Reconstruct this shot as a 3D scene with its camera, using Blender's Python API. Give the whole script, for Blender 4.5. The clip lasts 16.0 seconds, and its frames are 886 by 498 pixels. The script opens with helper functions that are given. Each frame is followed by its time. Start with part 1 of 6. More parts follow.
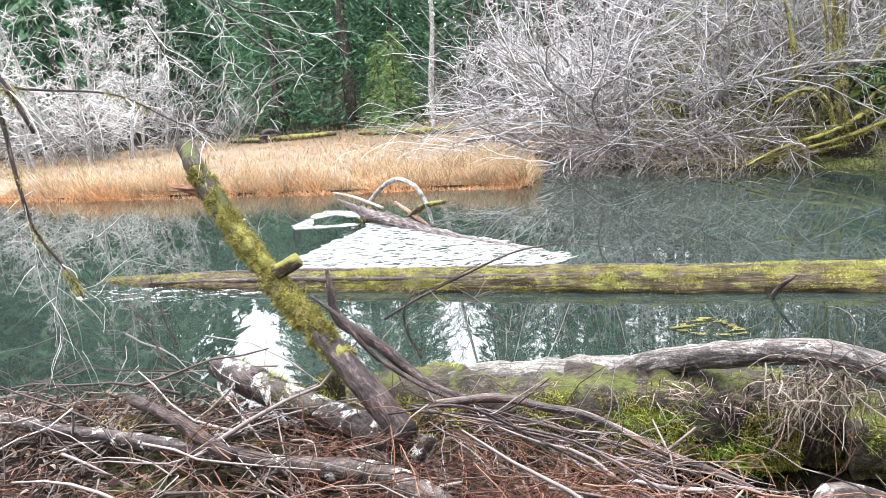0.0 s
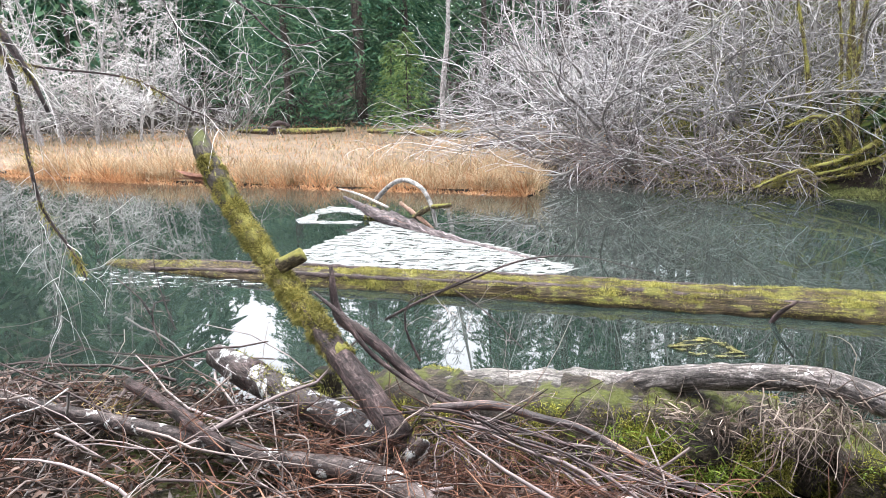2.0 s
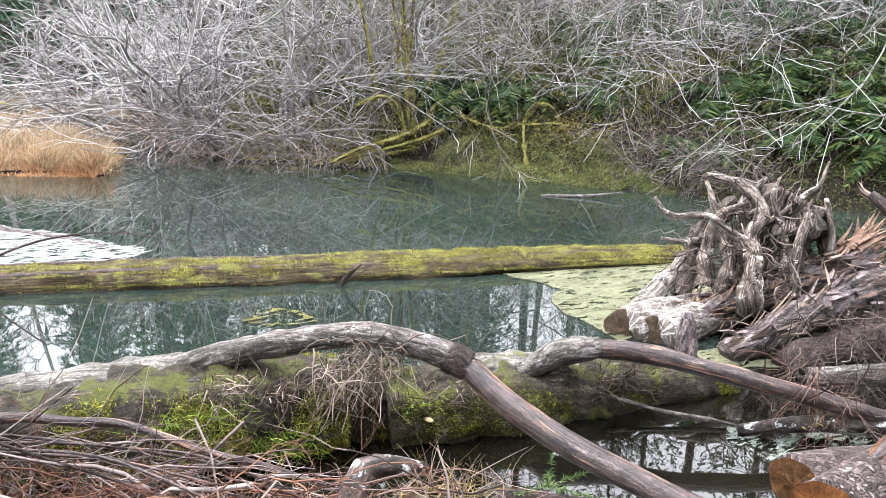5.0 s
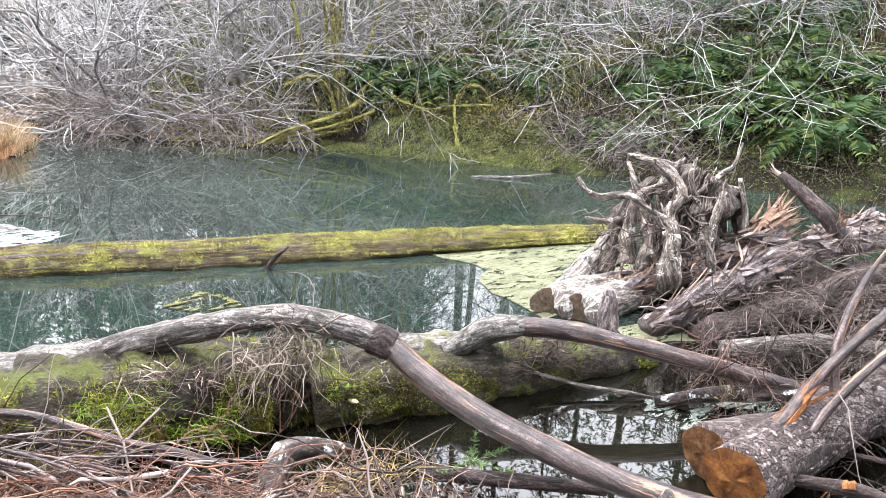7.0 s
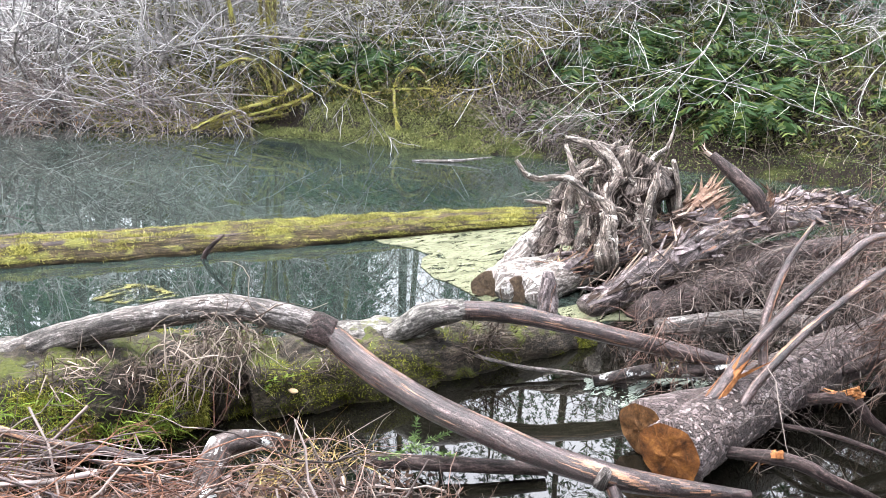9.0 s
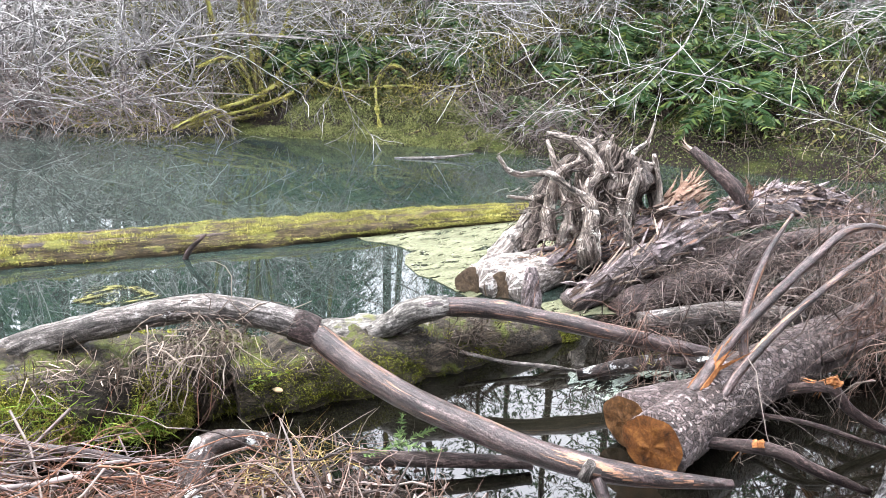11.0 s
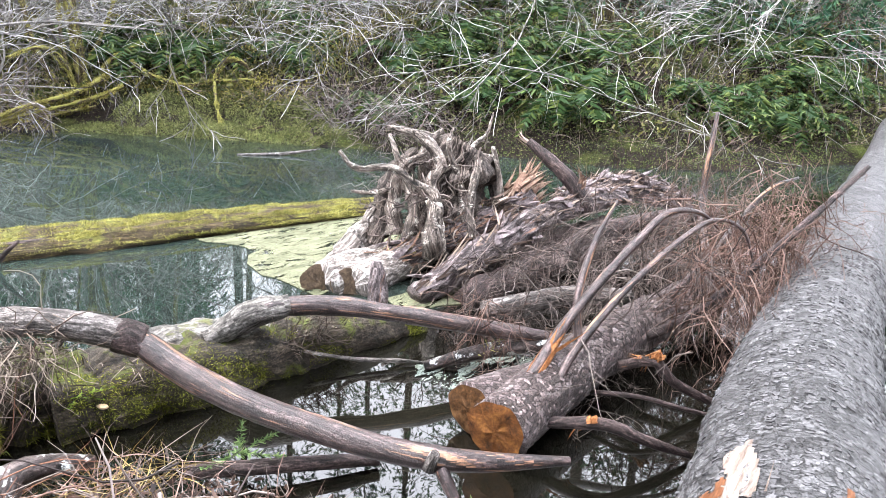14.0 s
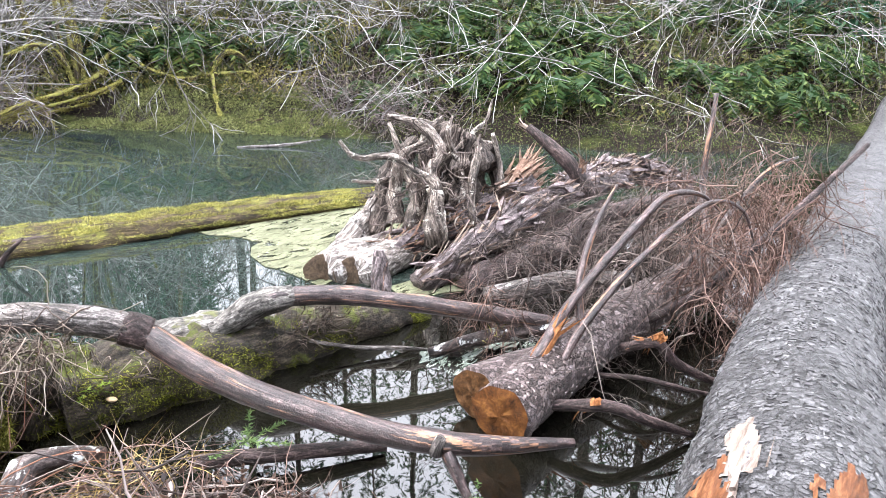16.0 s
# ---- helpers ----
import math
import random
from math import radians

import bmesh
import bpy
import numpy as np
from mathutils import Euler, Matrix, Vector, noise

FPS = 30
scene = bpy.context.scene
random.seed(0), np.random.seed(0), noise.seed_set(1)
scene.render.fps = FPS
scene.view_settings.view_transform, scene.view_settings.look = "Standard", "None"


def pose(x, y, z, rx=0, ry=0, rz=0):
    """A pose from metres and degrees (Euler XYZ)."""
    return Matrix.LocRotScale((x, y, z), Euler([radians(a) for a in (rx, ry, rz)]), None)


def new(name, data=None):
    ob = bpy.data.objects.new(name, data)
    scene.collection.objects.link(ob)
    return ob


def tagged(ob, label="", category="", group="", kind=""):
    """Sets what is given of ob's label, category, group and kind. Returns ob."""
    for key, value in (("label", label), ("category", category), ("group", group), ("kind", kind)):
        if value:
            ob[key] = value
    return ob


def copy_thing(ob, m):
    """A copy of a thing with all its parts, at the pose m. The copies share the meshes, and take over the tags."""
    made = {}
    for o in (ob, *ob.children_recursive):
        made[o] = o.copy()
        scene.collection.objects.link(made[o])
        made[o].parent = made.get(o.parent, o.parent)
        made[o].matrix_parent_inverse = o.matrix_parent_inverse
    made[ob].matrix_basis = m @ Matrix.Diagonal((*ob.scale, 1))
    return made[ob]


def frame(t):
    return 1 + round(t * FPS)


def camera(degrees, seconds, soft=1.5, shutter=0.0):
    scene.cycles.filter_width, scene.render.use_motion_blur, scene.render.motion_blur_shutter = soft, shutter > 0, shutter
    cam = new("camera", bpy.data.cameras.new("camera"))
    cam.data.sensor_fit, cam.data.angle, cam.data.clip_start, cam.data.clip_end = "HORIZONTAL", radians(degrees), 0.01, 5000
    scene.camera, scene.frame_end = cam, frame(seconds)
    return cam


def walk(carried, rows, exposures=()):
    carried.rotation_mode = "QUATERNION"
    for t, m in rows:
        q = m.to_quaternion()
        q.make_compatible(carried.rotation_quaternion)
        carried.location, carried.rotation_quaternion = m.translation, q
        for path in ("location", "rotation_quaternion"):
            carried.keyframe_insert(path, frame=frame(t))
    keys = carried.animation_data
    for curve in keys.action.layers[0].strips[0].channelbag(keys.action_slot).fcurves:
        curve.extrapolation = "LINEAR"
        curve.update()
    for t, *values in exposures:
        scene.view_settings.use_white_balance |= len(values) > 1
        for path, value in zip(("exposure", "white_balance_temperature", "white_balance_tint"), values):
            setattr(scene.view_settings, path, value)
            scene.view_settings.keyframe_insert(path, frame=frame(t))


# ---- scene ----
cam = camera(63.4, 16.0, soft=0.8)
PATH = [
    (0.0, 0.0, 0.0, 2.0, 76.95, 5.47, -0.47),
    (0.5, -0.0015, -0.0046, 2.003, 76.89, 5.28, 0.96),
    (1.0, -0.0205, -0.0147, 2.0062, 77.0, 3.53, 1.61),
    (1.5, -0.0121, -0.0056, 2.0076, 77.12, 1.86, 0.13),
    (2.0, -0.022, -0.0014, 2.01, 77.22, 1.9, 0.42),
    (2.5, 0.0111, 0.0047, 1.9997, 77.32, 2.25, -0.86),
    (3.0, 0.049, 0.0385, 1.9872, 77.11, 1.11, -6.18),
    (3.5, 0.1152, 0.0727, 1.9601, 76.95, 0.52, -13.15),
    (4.0, 0.1804, 0.0845, 1.9387, 76.56, 0.38, -19.44),
    (4.5, 0.2416, 0.0888, 1.9231, 76.05, -0.7, -26.09),
    (7.0, 0.3416, 0.0535, 1.9055, 74.26, -2.05, -35.59),
    (7.5, 0.3529, 0.0597, 1.9004, 73.88, -1.91, -36.64),
    (8.0, 0.3707, 0.0521, 1.9023, 73.64, -1.9, -37.94),
    (8.5, 0.3829, 0.06, 1.8991, 73.4, -2.2, -39.0),
    (9.0, 0.3814, 0.0595, 1.9015, 73.18, -2.22, -40.2),
    (11.5, 0.3797, 0.0437, 1.9022, 72.99, -1.82, -42.27),
    (12.0, 0.3798, 0.0353, 1.9076, 73.14, -2.08, -43.53),
    (12.5, 0.3944, 0.0195, 1.9075, 73.32, -2.06, -45.25),
    (13.0, 0.4381, 0.0042, 1.8993, 73.56, -2.76, -49.99),
    (13.5, 0.4523, 0.0129, 1.8912, 73.49, -3.14, -52.45),
    (14.0, 0.468, 0.0187, 1.886, 73.14, -3.0, -53.24),
    (14.5, 0.472, 0.0196, 1.8789, 72.68, -2.73, -53.68),
    (15.0, 0.4667, 0.0106, 1.8822, 72.27, -2.66, -53.61),
    (15.5, 0.4543, -0.0009, 1.8858, 72.17, -2.15, -53.64),
    (16.0, 0.4535, -0.0004, 1.8873, 72.21, -1.69, -53.41),
]
walk(cam, [(t, pose(x, y, z, rx, ry, rz)) for t, x, y, z, rx, ry, rz in PATH],
     [(0.0, 0.42, 6450, 10), (1.0, 0.16, 6450, 11), (4.0, 0.18, 6450, 12), (7.0, 0.5, 6400, 11), (12.0, 0.54, 6350, 11), (16.0, 0.55, 6300, 12)])

# ---- world and sun: bright overcast winter day ----
world = bpy.data.worlds.new("sky")
scene.world = world
world.use_nodes = True
wt = world.node_tree
wbg = wt.nodes["Background"]
sky = wt.nodes.new("ShaderNodeTexSky")
sky.sky_type = "NISHITA"
sky.sun_disc = False
sky.sun_elevation = radians(58)
sky.sun_rotation = radians(-25)
sky.air_density, sky.dust_density, sky.ozone_density = 1.0, 4.0, 1.5
cloud = wt.nodes.new("ShaderNodeMix")
cloud.data_type = "RGBA"
cloud.inputs[0].default_value = 0.75
cloud.inputs[7].default_value = (56.2, 57.3, 61.2, 1)
wt.links.new(sky.outputs[0], cloud.inputs[6])
tcw = wt.nodes.new("ShaderNodeTexCoord")
sepw = wt.nodes.new("ShaderNodeSeparateXYZ")
wt.links.new(tcw.outputs["Generated"], sepw.inputs[0])
lift = wt.nodes.new("ShaderNodeMapRange")          # overcast: the zenith is three times as bright as the horizon
lift.inputs[1].default_value, lift.inputs[2].default_value = 0.0, 1.0
lift.inputs[3].default_value, lift.inputs[4].default_value = 0.55, 1.65
wt.links.new(sepw.outputs[2], lift.inputs[0])
over = wt.nodes.new("ShaderNodeMix")
over.data_type, over.blend_type = "RGBA", "MULTIPLY"
over.inputs[0].default_value = 1.0
wt.links.new(cloud.outputs[2], over.inputs[6])
wt.links.new(lift.outputs[0], over.inputs[7])
wt.links.new(over.outputs[2], wbg.inputs[0])
wbg.inputs[1].default_value = 0.108
sun_data = bpy.data.lights.new("sun", "SUN")
sun_data.energy, sun_data.angle, sun_data.color = 5.0, radians(12), (1.0, 0.95, 0.88)
sun = new("sun", sun_data)
sun.matrix_world = pose(0, 0, 40, -32, 0, 25)

# ---- materials ----
def mat_new(name, rough=0.9):
    m = bpy.data.materials.new(name)
    m.use_nodes = True
    b = m.node_tree.nodes["Principled BSDF"]
    b.inputs["Roughness"].default_value = rough
    b.inputs["Specular IOR Level"].default_value = 0.5
    return m, m.node_tree, b


def nd(nt, kind, **kw):
    n = nt.nodes.new(kind)
    for k, v in kw.items():
        n.inputs[k].default_value = v
    return n


def coords(nt, uv, scale):
    tc = nt.nodes.new("ShaderNodeTexCoord")
    mp = nt.nodes.new("ShaderNodeMapping")
    mp.inputs["Scale"].default_value = scale
    nt.links.new(tc.outputs["UV" if uv else "Object"], mp.inputs["Vector"])
    return mp.outputs[0]


def ramp(nt, fac, stops):
    r = nt.nodes.new("ShaderNodeValToRGB")
    e = r.color_ramp.elements
    while len(e) < len(stops):
        e.new(0.5)
    for el, (p, c) in zip(e, stops):
        el.position, el.color = p, (*c, 1)
    nt.links.new(fac, r.inputs[0])
    return r.outputs[0]


def mixc(nt, fac, a, b, mode="MIX"):
    m = nt.nodes.new("ShaderNodeMix")
    m.data_type, m.blend_type = "RGBA", mode
    for sock, v in ((0, fac), (6, a), (7, b)):
        if isinstance(v, (int, float)):
            m.inputs[sock].default_value = v
        elif isinstance(v, tuple):
            m.inputs[sock].default_value = (*v, 1)
        else:
            nt.links.new(v, m.inputs[sock])
    return m.outputs[2]


def noise_tex(nt, vec, scale, detail=6.0, rough=0.6, dist=0.0):
    n = nd(nt, "ShaderNodeTexNoise", Scale=scale, Detail=detail, Roughness=rough, Distortion=dist)
    nt.links.new(vec, n.inputs["Vector"])
    return n.outputs["Fac"]


def bump(nt, b, height, strength, dist=0.02):
    n = nd(nt, "ShaderNodeBump", Strength=strength, Distance=dist)
    nt.links.new(height, n.inputs["Height"])
    nt.links.new(n.outputs[0], b.inputs["Normal"])


def bark_mat(name, dark, mid, light, along=1.5, around=9.0, fine=40.0, strength=0.9, rough=0.85, patch=None, patch_at=0.62, moss=None, moss_at=0.6, streak=False, spec=0.2):
    """Bark with grain along the limb (UV: metres round, metres along), blotches, optional pale lichen and moss."""
    m, nt, b = mat_new(name, rough)
    b.inputs["Specular IOR Level"].default_value = spec
    uv = coords(nt, True, (around, along, 1))
    ob = coords(nt, False, (1, 1, 1))
    g = noise_tex(nt, uv, 7.0, 9, 0.7, 0.7)
    col = ramp(nt, g, [(0.36, dark), (0.5, mid), (0.66, light)])
    big = noise_tex(nt, ob, 4.0, 4, 0.6)
    col = mixc(nt, 0.55, col, ramp(nt, big, [(0.3, (0.55, 0.55, 0.55)), (0.7, (1.25, 1.2, 1.15))]), "MULTIPLY")
    f = noise_tex(nt, ob, fine, 5, 0.7)
    g2 = noise_tex(nt, uv, 2.2, 6, 0.65, 1.2)
    sp = noise_tex(nt, ob, 75.0, 5, 0.75, 0.4)
    col = mixc(nt, 0.75, col, ramp(nt, g2, [(0.38, (0.35, 0.34, 0.33)), (0.5, (0.95, 0.95, 0.95)), (0.64, (1.4, 1.4, 1.4))]), "MULTIPLY")
    col = mixc(nt, 0.8, col, ramp(nt, sp, [(0.36, (0.3, 0.29, 0.28)), (0.5, (0.95, 0.95, 0.95)), (0.66, (1.6, 1.6, 1.6))]), "MULTIPLY")
    bl_ = noise_tex(nt, ob, 12.0, 9, 0.72, 0.5)
    col = mixc(nt, 0.75, col, ramp(nt, bl_, [(0.38, (0.28, 0.27, 0.27)), (0.5, (0.95, 0.95, 0.95)), (0.62, (1.35, 1.35, 1.35))]), "MULTIPLY")
    hgt = mixc(nt, 0.35, mixc(nt, 0.5, g, bl_), f)
    if patch:
        pn = noise_tex(nt, coords(nt, True, (16, 0.9, 1)) if streak else ob, 1.6 if streak else 9.0, 7, 0.72, 0.3)
        pf = ramp(nt, pn, [(patch_at, (0, 0, 0)), (patch_at + 0.05, (1, 1, 1))])
        col = mixc(nt, pf, col, patch)
    if moss:
        mn = noise_tex(nt, ob, 5.0, 7, 0.7, 0.2)
        gn = nt.nodes.new("ShaderNodeNewGeometry")
        sep = nt.nodes.new("ShaderNodeSeparateXYZ")
        nt.links.new(gn.outputs["Normal"], sep.inputs[0])
        ma = nt.nodes.new("ShaderNodeMath")
        ma.operation = "MULTIPLY_ADD"
        nt.links.new(sep.outputs[2], ma.inputs[0])
        ma.inputs[1].default_value = 0.14
        nt.links.new(mn, ma.inputs[2])
        mf = ramp(nt, ma.outputs[0], [(moss_at, (0, 0, 0)), (moss_at + 0.07, (1, 1, 1))])
        mc = ramp(nt, f, [(0.3, tuple(c * 0.45 for c in moss)), (0.65, moss)])
        col = mixc(nt, mf, col, mc)
    nt.links.new(col, b.inputs["Base Color"])
    bump(nt, b, hgt, strength, 0.02)
    return m


def plate_bark(name, gap, dark, mid, light, size, rough=0.55, spec=0.4, strength=1.0, bare=None, bare_at=0.6):
    """Scaly conifer bark: small plates (metres round, metres along) parted by dark cracks, blotched at two scales."""
    m, nt, b = mat_new(name, rough)
    b.inputs["Specular IOR Level"].default_value = spec
    uv = coords(nt, True, (1, 1, 1))
    ob = coords(nt, False, (1, 1, 1))
    wob = nd(nt, "ShaderNodeTexNoise", Scale=22.0, Detail=4.0, Roughness=0.65)
    nt.links.new(uv, wob.inputs["Vector"])
    off = nt.nodes.new("ShaderNodeVectorMath")
    off.operation = "MULTIPLY_ADD"
    nt.links.new(wob.outputs["Color"], off.inputs[0])
    off.inputs[1].default_value = (size[0] * 0.7, size[1] * 0.7, 0)
    nt.links.new(uv, off.inputs[2])
    height, col = None, None
    for k, s_ in enumerate((1.0, 0.42)):
        mp = nt.nodes.new("ShaderNodeMapping")
        mp.inputs["Scale"].default_value = (1 / (size[0] * s_), 1 / (size[1] * s_), 1)
        nt.links.new(off.outputs[0], mp.inputs["Vector"])
        edge = nd(nt, "ShaderNodeTexVoronoi", Scale=1.0, Randomness=1.0)
        edge.feature = "DISTANCE_TO_EDGE"
        cell = nd(nt, "ShaderNodeTexVoronoi", Scale=1.0, Randomness=1.0)
        nt.links.new(mp.outputs[0], edge.inputs["Vector"])
        nt.links.new(mp.outputs[0], cell.inputs["Vector"])
        if k == 0:
            col = ramp(nt, cell.outputs["Color"], [(0.15, dark), (0.5, mid), (0.85, light)])
        else:
            col = mixc(nt, 0.7, col, ramp(nt, cell.outputs["Color"], [(0.2, (0.5, 0.5, 0.5)), (0.8, (1.35, 1.35, 1.35))]), "MULTIPLY")
        crack = ramp(nt, edge.outputs["Distance"], [(0.02, (0, 0, 0)), (0.12 + 0.06 * k, (1, 1, 1))])
        height = crack if height is None else mixc(nt, 0.45, height, crack)
    big = noise_tex(nt, ob, 3.0, 5, 0.65)
    col = mixc(nt, 0.7, col, ramp(nt, big, [(0.34, (0.5, 0.48, 0.47)), (0.64, (1.3, 1.3, 1.3))]), "MULTIPLY")
    fine = noise_tex(nt, ob, 90.0, 5, 0.75)
    col = mixc(nt, 0.7, col, ramp(nt, fine, [(0.34, (0.4, 0.4, 0.4)), (0.66, (1.4, 1.4, 1.4))]), "MULTIPLY")
    if bare:
        pf = ramp(nt, noise_tex(nt, ob, 11.0, 7, 0.72, 0.4), [(bare_at, (0, 0, 0)), (bare_at + 0.04, (1, 1, 1))])
        col = mixc(nt, pf, col, bare)
    nt.links.new(mixc(nt, ramp(nt, height, [(0.1, (0, 0, 0)), (0.75, (1, 1, 1))]), gap, col), b.inputs["Base Color"])
    bump(nt, b, mixc(nt, 0.4, height, fine), strength, 0.02)
    return m


def leaf_mat(name, c1, c2, c3, rough=0.6, spec=0.3, sub=0.0, low=0.6, broad=1.3):
    """Small blades, leaves, twigs: colour varies per island and by a broad noise."""
    m, nt, b = mat_new(name, rough)
    b.inputs["Specular IOR Level"].default_value = spec * 0.5
    geo = nt.nodes.new("ShaderNodeNewGeometry")
    col = ramp(nt, geo.outputs["Random Per Island"], [(0.0, c1), (0.5, c2), (1.0, c3)])
    ob = coords(nt, False, (1, 1, 1))
    n = noise_tex(nt, ob, broad, 4, 0.6)
    col = mixc(nt, 0.6, col, ramp(nt, n, [(0.36, (low, low * 1.03, low)), (0.64, (1.3, 1.25, 1.2))]), "MULTIPLY")
    nt.links.new(col, b.inputs["Base Color"])
    if sub:
        tr = nt.nodes.new("ShaderNodeBsdfTranslucent")
        nt.links.new(col, tr.inputs[0])
        ms = nt.nodes.new("ShaderNodeMixShader")
        ms.inputs[0].default_value = sub
        nt.links.new(b.outputs[0], ms.inputs[1])
        nt.links.new(tr.outputs[0], ms.inputs[2])
        nt.links.new(ms.outputs[0], nt.nodes["Material Output"].inputs[0])
    return m


def ground_mat():
    m, nt, b = mat_new("forest_soil", 0.95)
    b.inputs["Specular IOR Level"].default_value = 0.1
    ob = coords(nt, False, (1, 1, 1))
    n1 = noise_tex(nt, ob, 0.8, 6, 0.65)
    n2 = noise_tex(nt, ob, 14.0, 8, 0.7)
    soil = ramp(nt, n2, [(0.3, (0.003, 0.0025, 0.002)), (0.5, (0.011, 0.008, 0.006)), (0.75, (0.035, 0.025, 0.018))])
    moss = ramp(nt, n2, [(0.3, (0.015, 0.021, 0.005)), (0.55, (0.05, 0.06, 0.014)), (0.8, (0.11, 0.12, 0.03))])
    f = ramp(nt, n1, [(0.55, (0, 0, 0)), (0.68, (1, 1, 1))])
    nt.links.new(mixc(nt, f, soil, moss), b.inputs["Base Color"])
    bump(nt, b, n2, 1.0, 0.06)
    return m


def water_mat(name, deep, shallow, ripple):
    m, nt, b = mat_new(name, 0.015)
    b.inputs["Specular IOR Level"].default_value = 1.0
    b.inputs["IOR"].default_value = 1.4
    ob = coords(nt, False, (1, 1, 1))
    n = noise_tex(nt, ob, 0.35, 4, 0.55, 0.4)
    n2 = noise_tex(nt, ob, 2.2, 6, 0.6, 0.5)
    col = ramp(nt, n, [(0.35, deep), (0.65, shallow)])
    col = mixc(nt, 0.5, col, ramp(nt, n2, [(0.35, (0.7, 0.7, 0.7)), (0.7, (1.25, 1.25, 1.2))]), "MULTIPLY")
    nt.links.new(col, b.inputs["Base Color"])
    w = noise_tex(nt, coords(nt, False, (1.0, 2.5, 1)), 3.0, 3, 0.5)
    bump(nt, b, w, ripple, 0.01)
    return m


def scum_mat(name, c1, c2, gap, at):
    m, nt, b = mat_new(name, 0.7)
    ob = coords(nt, False, (1, 1, 1))
    st = coords(nt, False, (1.0, 3.0, 1))
    n = noise_tex(nt, ob, 60.0, 5, 0.75)
    n2 = noise_tex(nt, st, 5.0, 8, 0.75, 0.5)
    col = ramp(nt, n, [(0.35, c1), (0.6, c2)])
    col = mixc(nt, 0.85, col, ramp(nt, noise_tex(nt, st, 2.6, 8, 0.7, 0.8), [(0.36, (0.45, 0.47, 0.42)), (0.5, (0.9, 0.9, 0.9)), (0.64, (1.3, 1.3, 1.3))]), "MULTIPLY")
    f = ramp(nt, n2, [(at, (1, 1, 1)), (at + 0.06, (0, 0, 0))])
    nt.links.new(mixc(nt, 0.3, col, mixc(nt, f, col, gap)), b.inputs["Base Color"])
    b.inputs["Specular IOR Level"].default_value = 0.15
    bump(nt, b, n, 0.8, 0.01)
    tr = nt.nodes.new("ShaderNodeBsdfTransparent")
    ms = nt.nodes.new("ShaderNodeMixShader")
    nt.links.new(f, ms.inputs[0])
    nt.links.new(b.outputs[0], ms.inputs[1])
    nt.links.new(tr.outputs[0], ms.inputs[2])
    nt.links.new(ms.outputs[0], nt.nodes["Material Output"].inputs[0])
    return m


def cut_mat(name, a, c, d, rings=16.0, grain=(1, 1, 1)):
    m, nt, b = mat_new(name, 0.7)
    b.inputs["Specular IOR Level"].default_value = 0.2
    ob = coords(nt, False, grain)
    n = noise_tex(nt, ob, rings, 8, 0.75, 0.3)
    col = ramp(nt, n, [(0.32, a), (0.5, c), (0.72, d)])
    nt.links.new(col, b.inputs["Base Color"])
    bump(nt, b, noise_tex(nt, ob, 70.0, 4, 0.7), 0.7, 0.006)
    return m


M = {}
M["ground"] = ground_mat()
M["pond"] = water_mat("pond_water", (0.0095, 0.0148, 0.0128), (0.019, 0.0282, 0.0242), 0.004)
M["channel"] = water_mat("channel_water", (0.0015, 0.0015, 0.0012), (0.0065, 0.006, 0.004), 0.02)
M["foam"] = scum_mat("white_foam", (0.12, 0.13, 0.125), (0.27, 0.285, 0.28), (0.06, 0.08, 0.075), 0.43)
M["duckweed"] = scum_mat("pale_duckweed", (0.05, 0.054, 0.03), (0.155, 0.16, 0.10), (0.03, 0.035, 0.02), 0.4)
M["twig_pale"] = leaf_mat("pale_twigs", (0.055, 0.05, 0.05), (0.2, 0.195, 0.2), (0.62, 0.615, 0.62), 0.8, 0.2)
M["stem_pale"] = bark_mat("pale_stem_bark", (0.14, 0.13, 0.125), (0.29, 0.28, 0.27), (0.5, 0.49, 0.48), 2, 6, 30, 0.5)
M["twig_white"] = leaf_mat("white_twigs", (0.2, 0.19, 0.185), (0.42, 0.41, 0.405), (0.72, 0.71, 0.70), 0.8, 0.2)
M["moss_dark"] = leaf_mat("deep_moss_blades", (0.02, 0.024, 0.005), (0.055, 0.062, 0.011), (0.13, 0.13, 0.026), 0.85, 0.1, 0.2)
# broken pale skin whose colour imitates a white-grey reflection on the water
M["glint_pale"] = scum_mat("painted_reflection", (0.3, 0.32, 0.31), (0.6, 0.62, 0.61), (0.10, 0.13, 0.12), 0.55)
M["scum_grey"] = scum_mat("grey_green_scum", (0.05, 0.06, 0.05), (0.2, 0.23, 0.2), (0.04, 0.05, 0.04), 0.5)
M["moss_raft"] = scum_mat("moss_raft", (0.03, 0.03, 0.008), (0.12, 0.115, 0.035), (0.02, 0.02, 0.01), 0.50)
M["moss"] = leaf_mat("moss_blades", (0.075, 0.074, 0.018), (0.27, 0.262, 0.07), (0.52, 0.5, 0.19), 0.85, 0.1, 0.2, 0.45, 5.0)
M["moss_olive"] = leaf_mat("olive_moss_blades", (0.05, 0.047, 0.012), (0.17, 0.158, 0.04), (0.42, 0.375, 0.13), 0.85, 0.1, 0.2, 0.4, 7.0)
M["grass_green"] = leaf_mat("green_grass", (0.06, 0.095, 0.012), (0.13, 0.2, 0.025), (0.25, 0.33, 0.065), 0.6, 0.25, 0.3)
M["fern"] = leaf_mat("fern_green", (0.012, 0.032, 0.012), (0.034, 0.068, 0.022), (0.12, 0.155, 0.045), 0.5, 0.25, 0.25)
M["conifer"] = leaf_mat("conifer_needles", (0.018, 0.06, 0.036), (0.045, 0.11, 0.062), (0.10, 0.18, 0.09), 0.6, 0.3, 0.15)
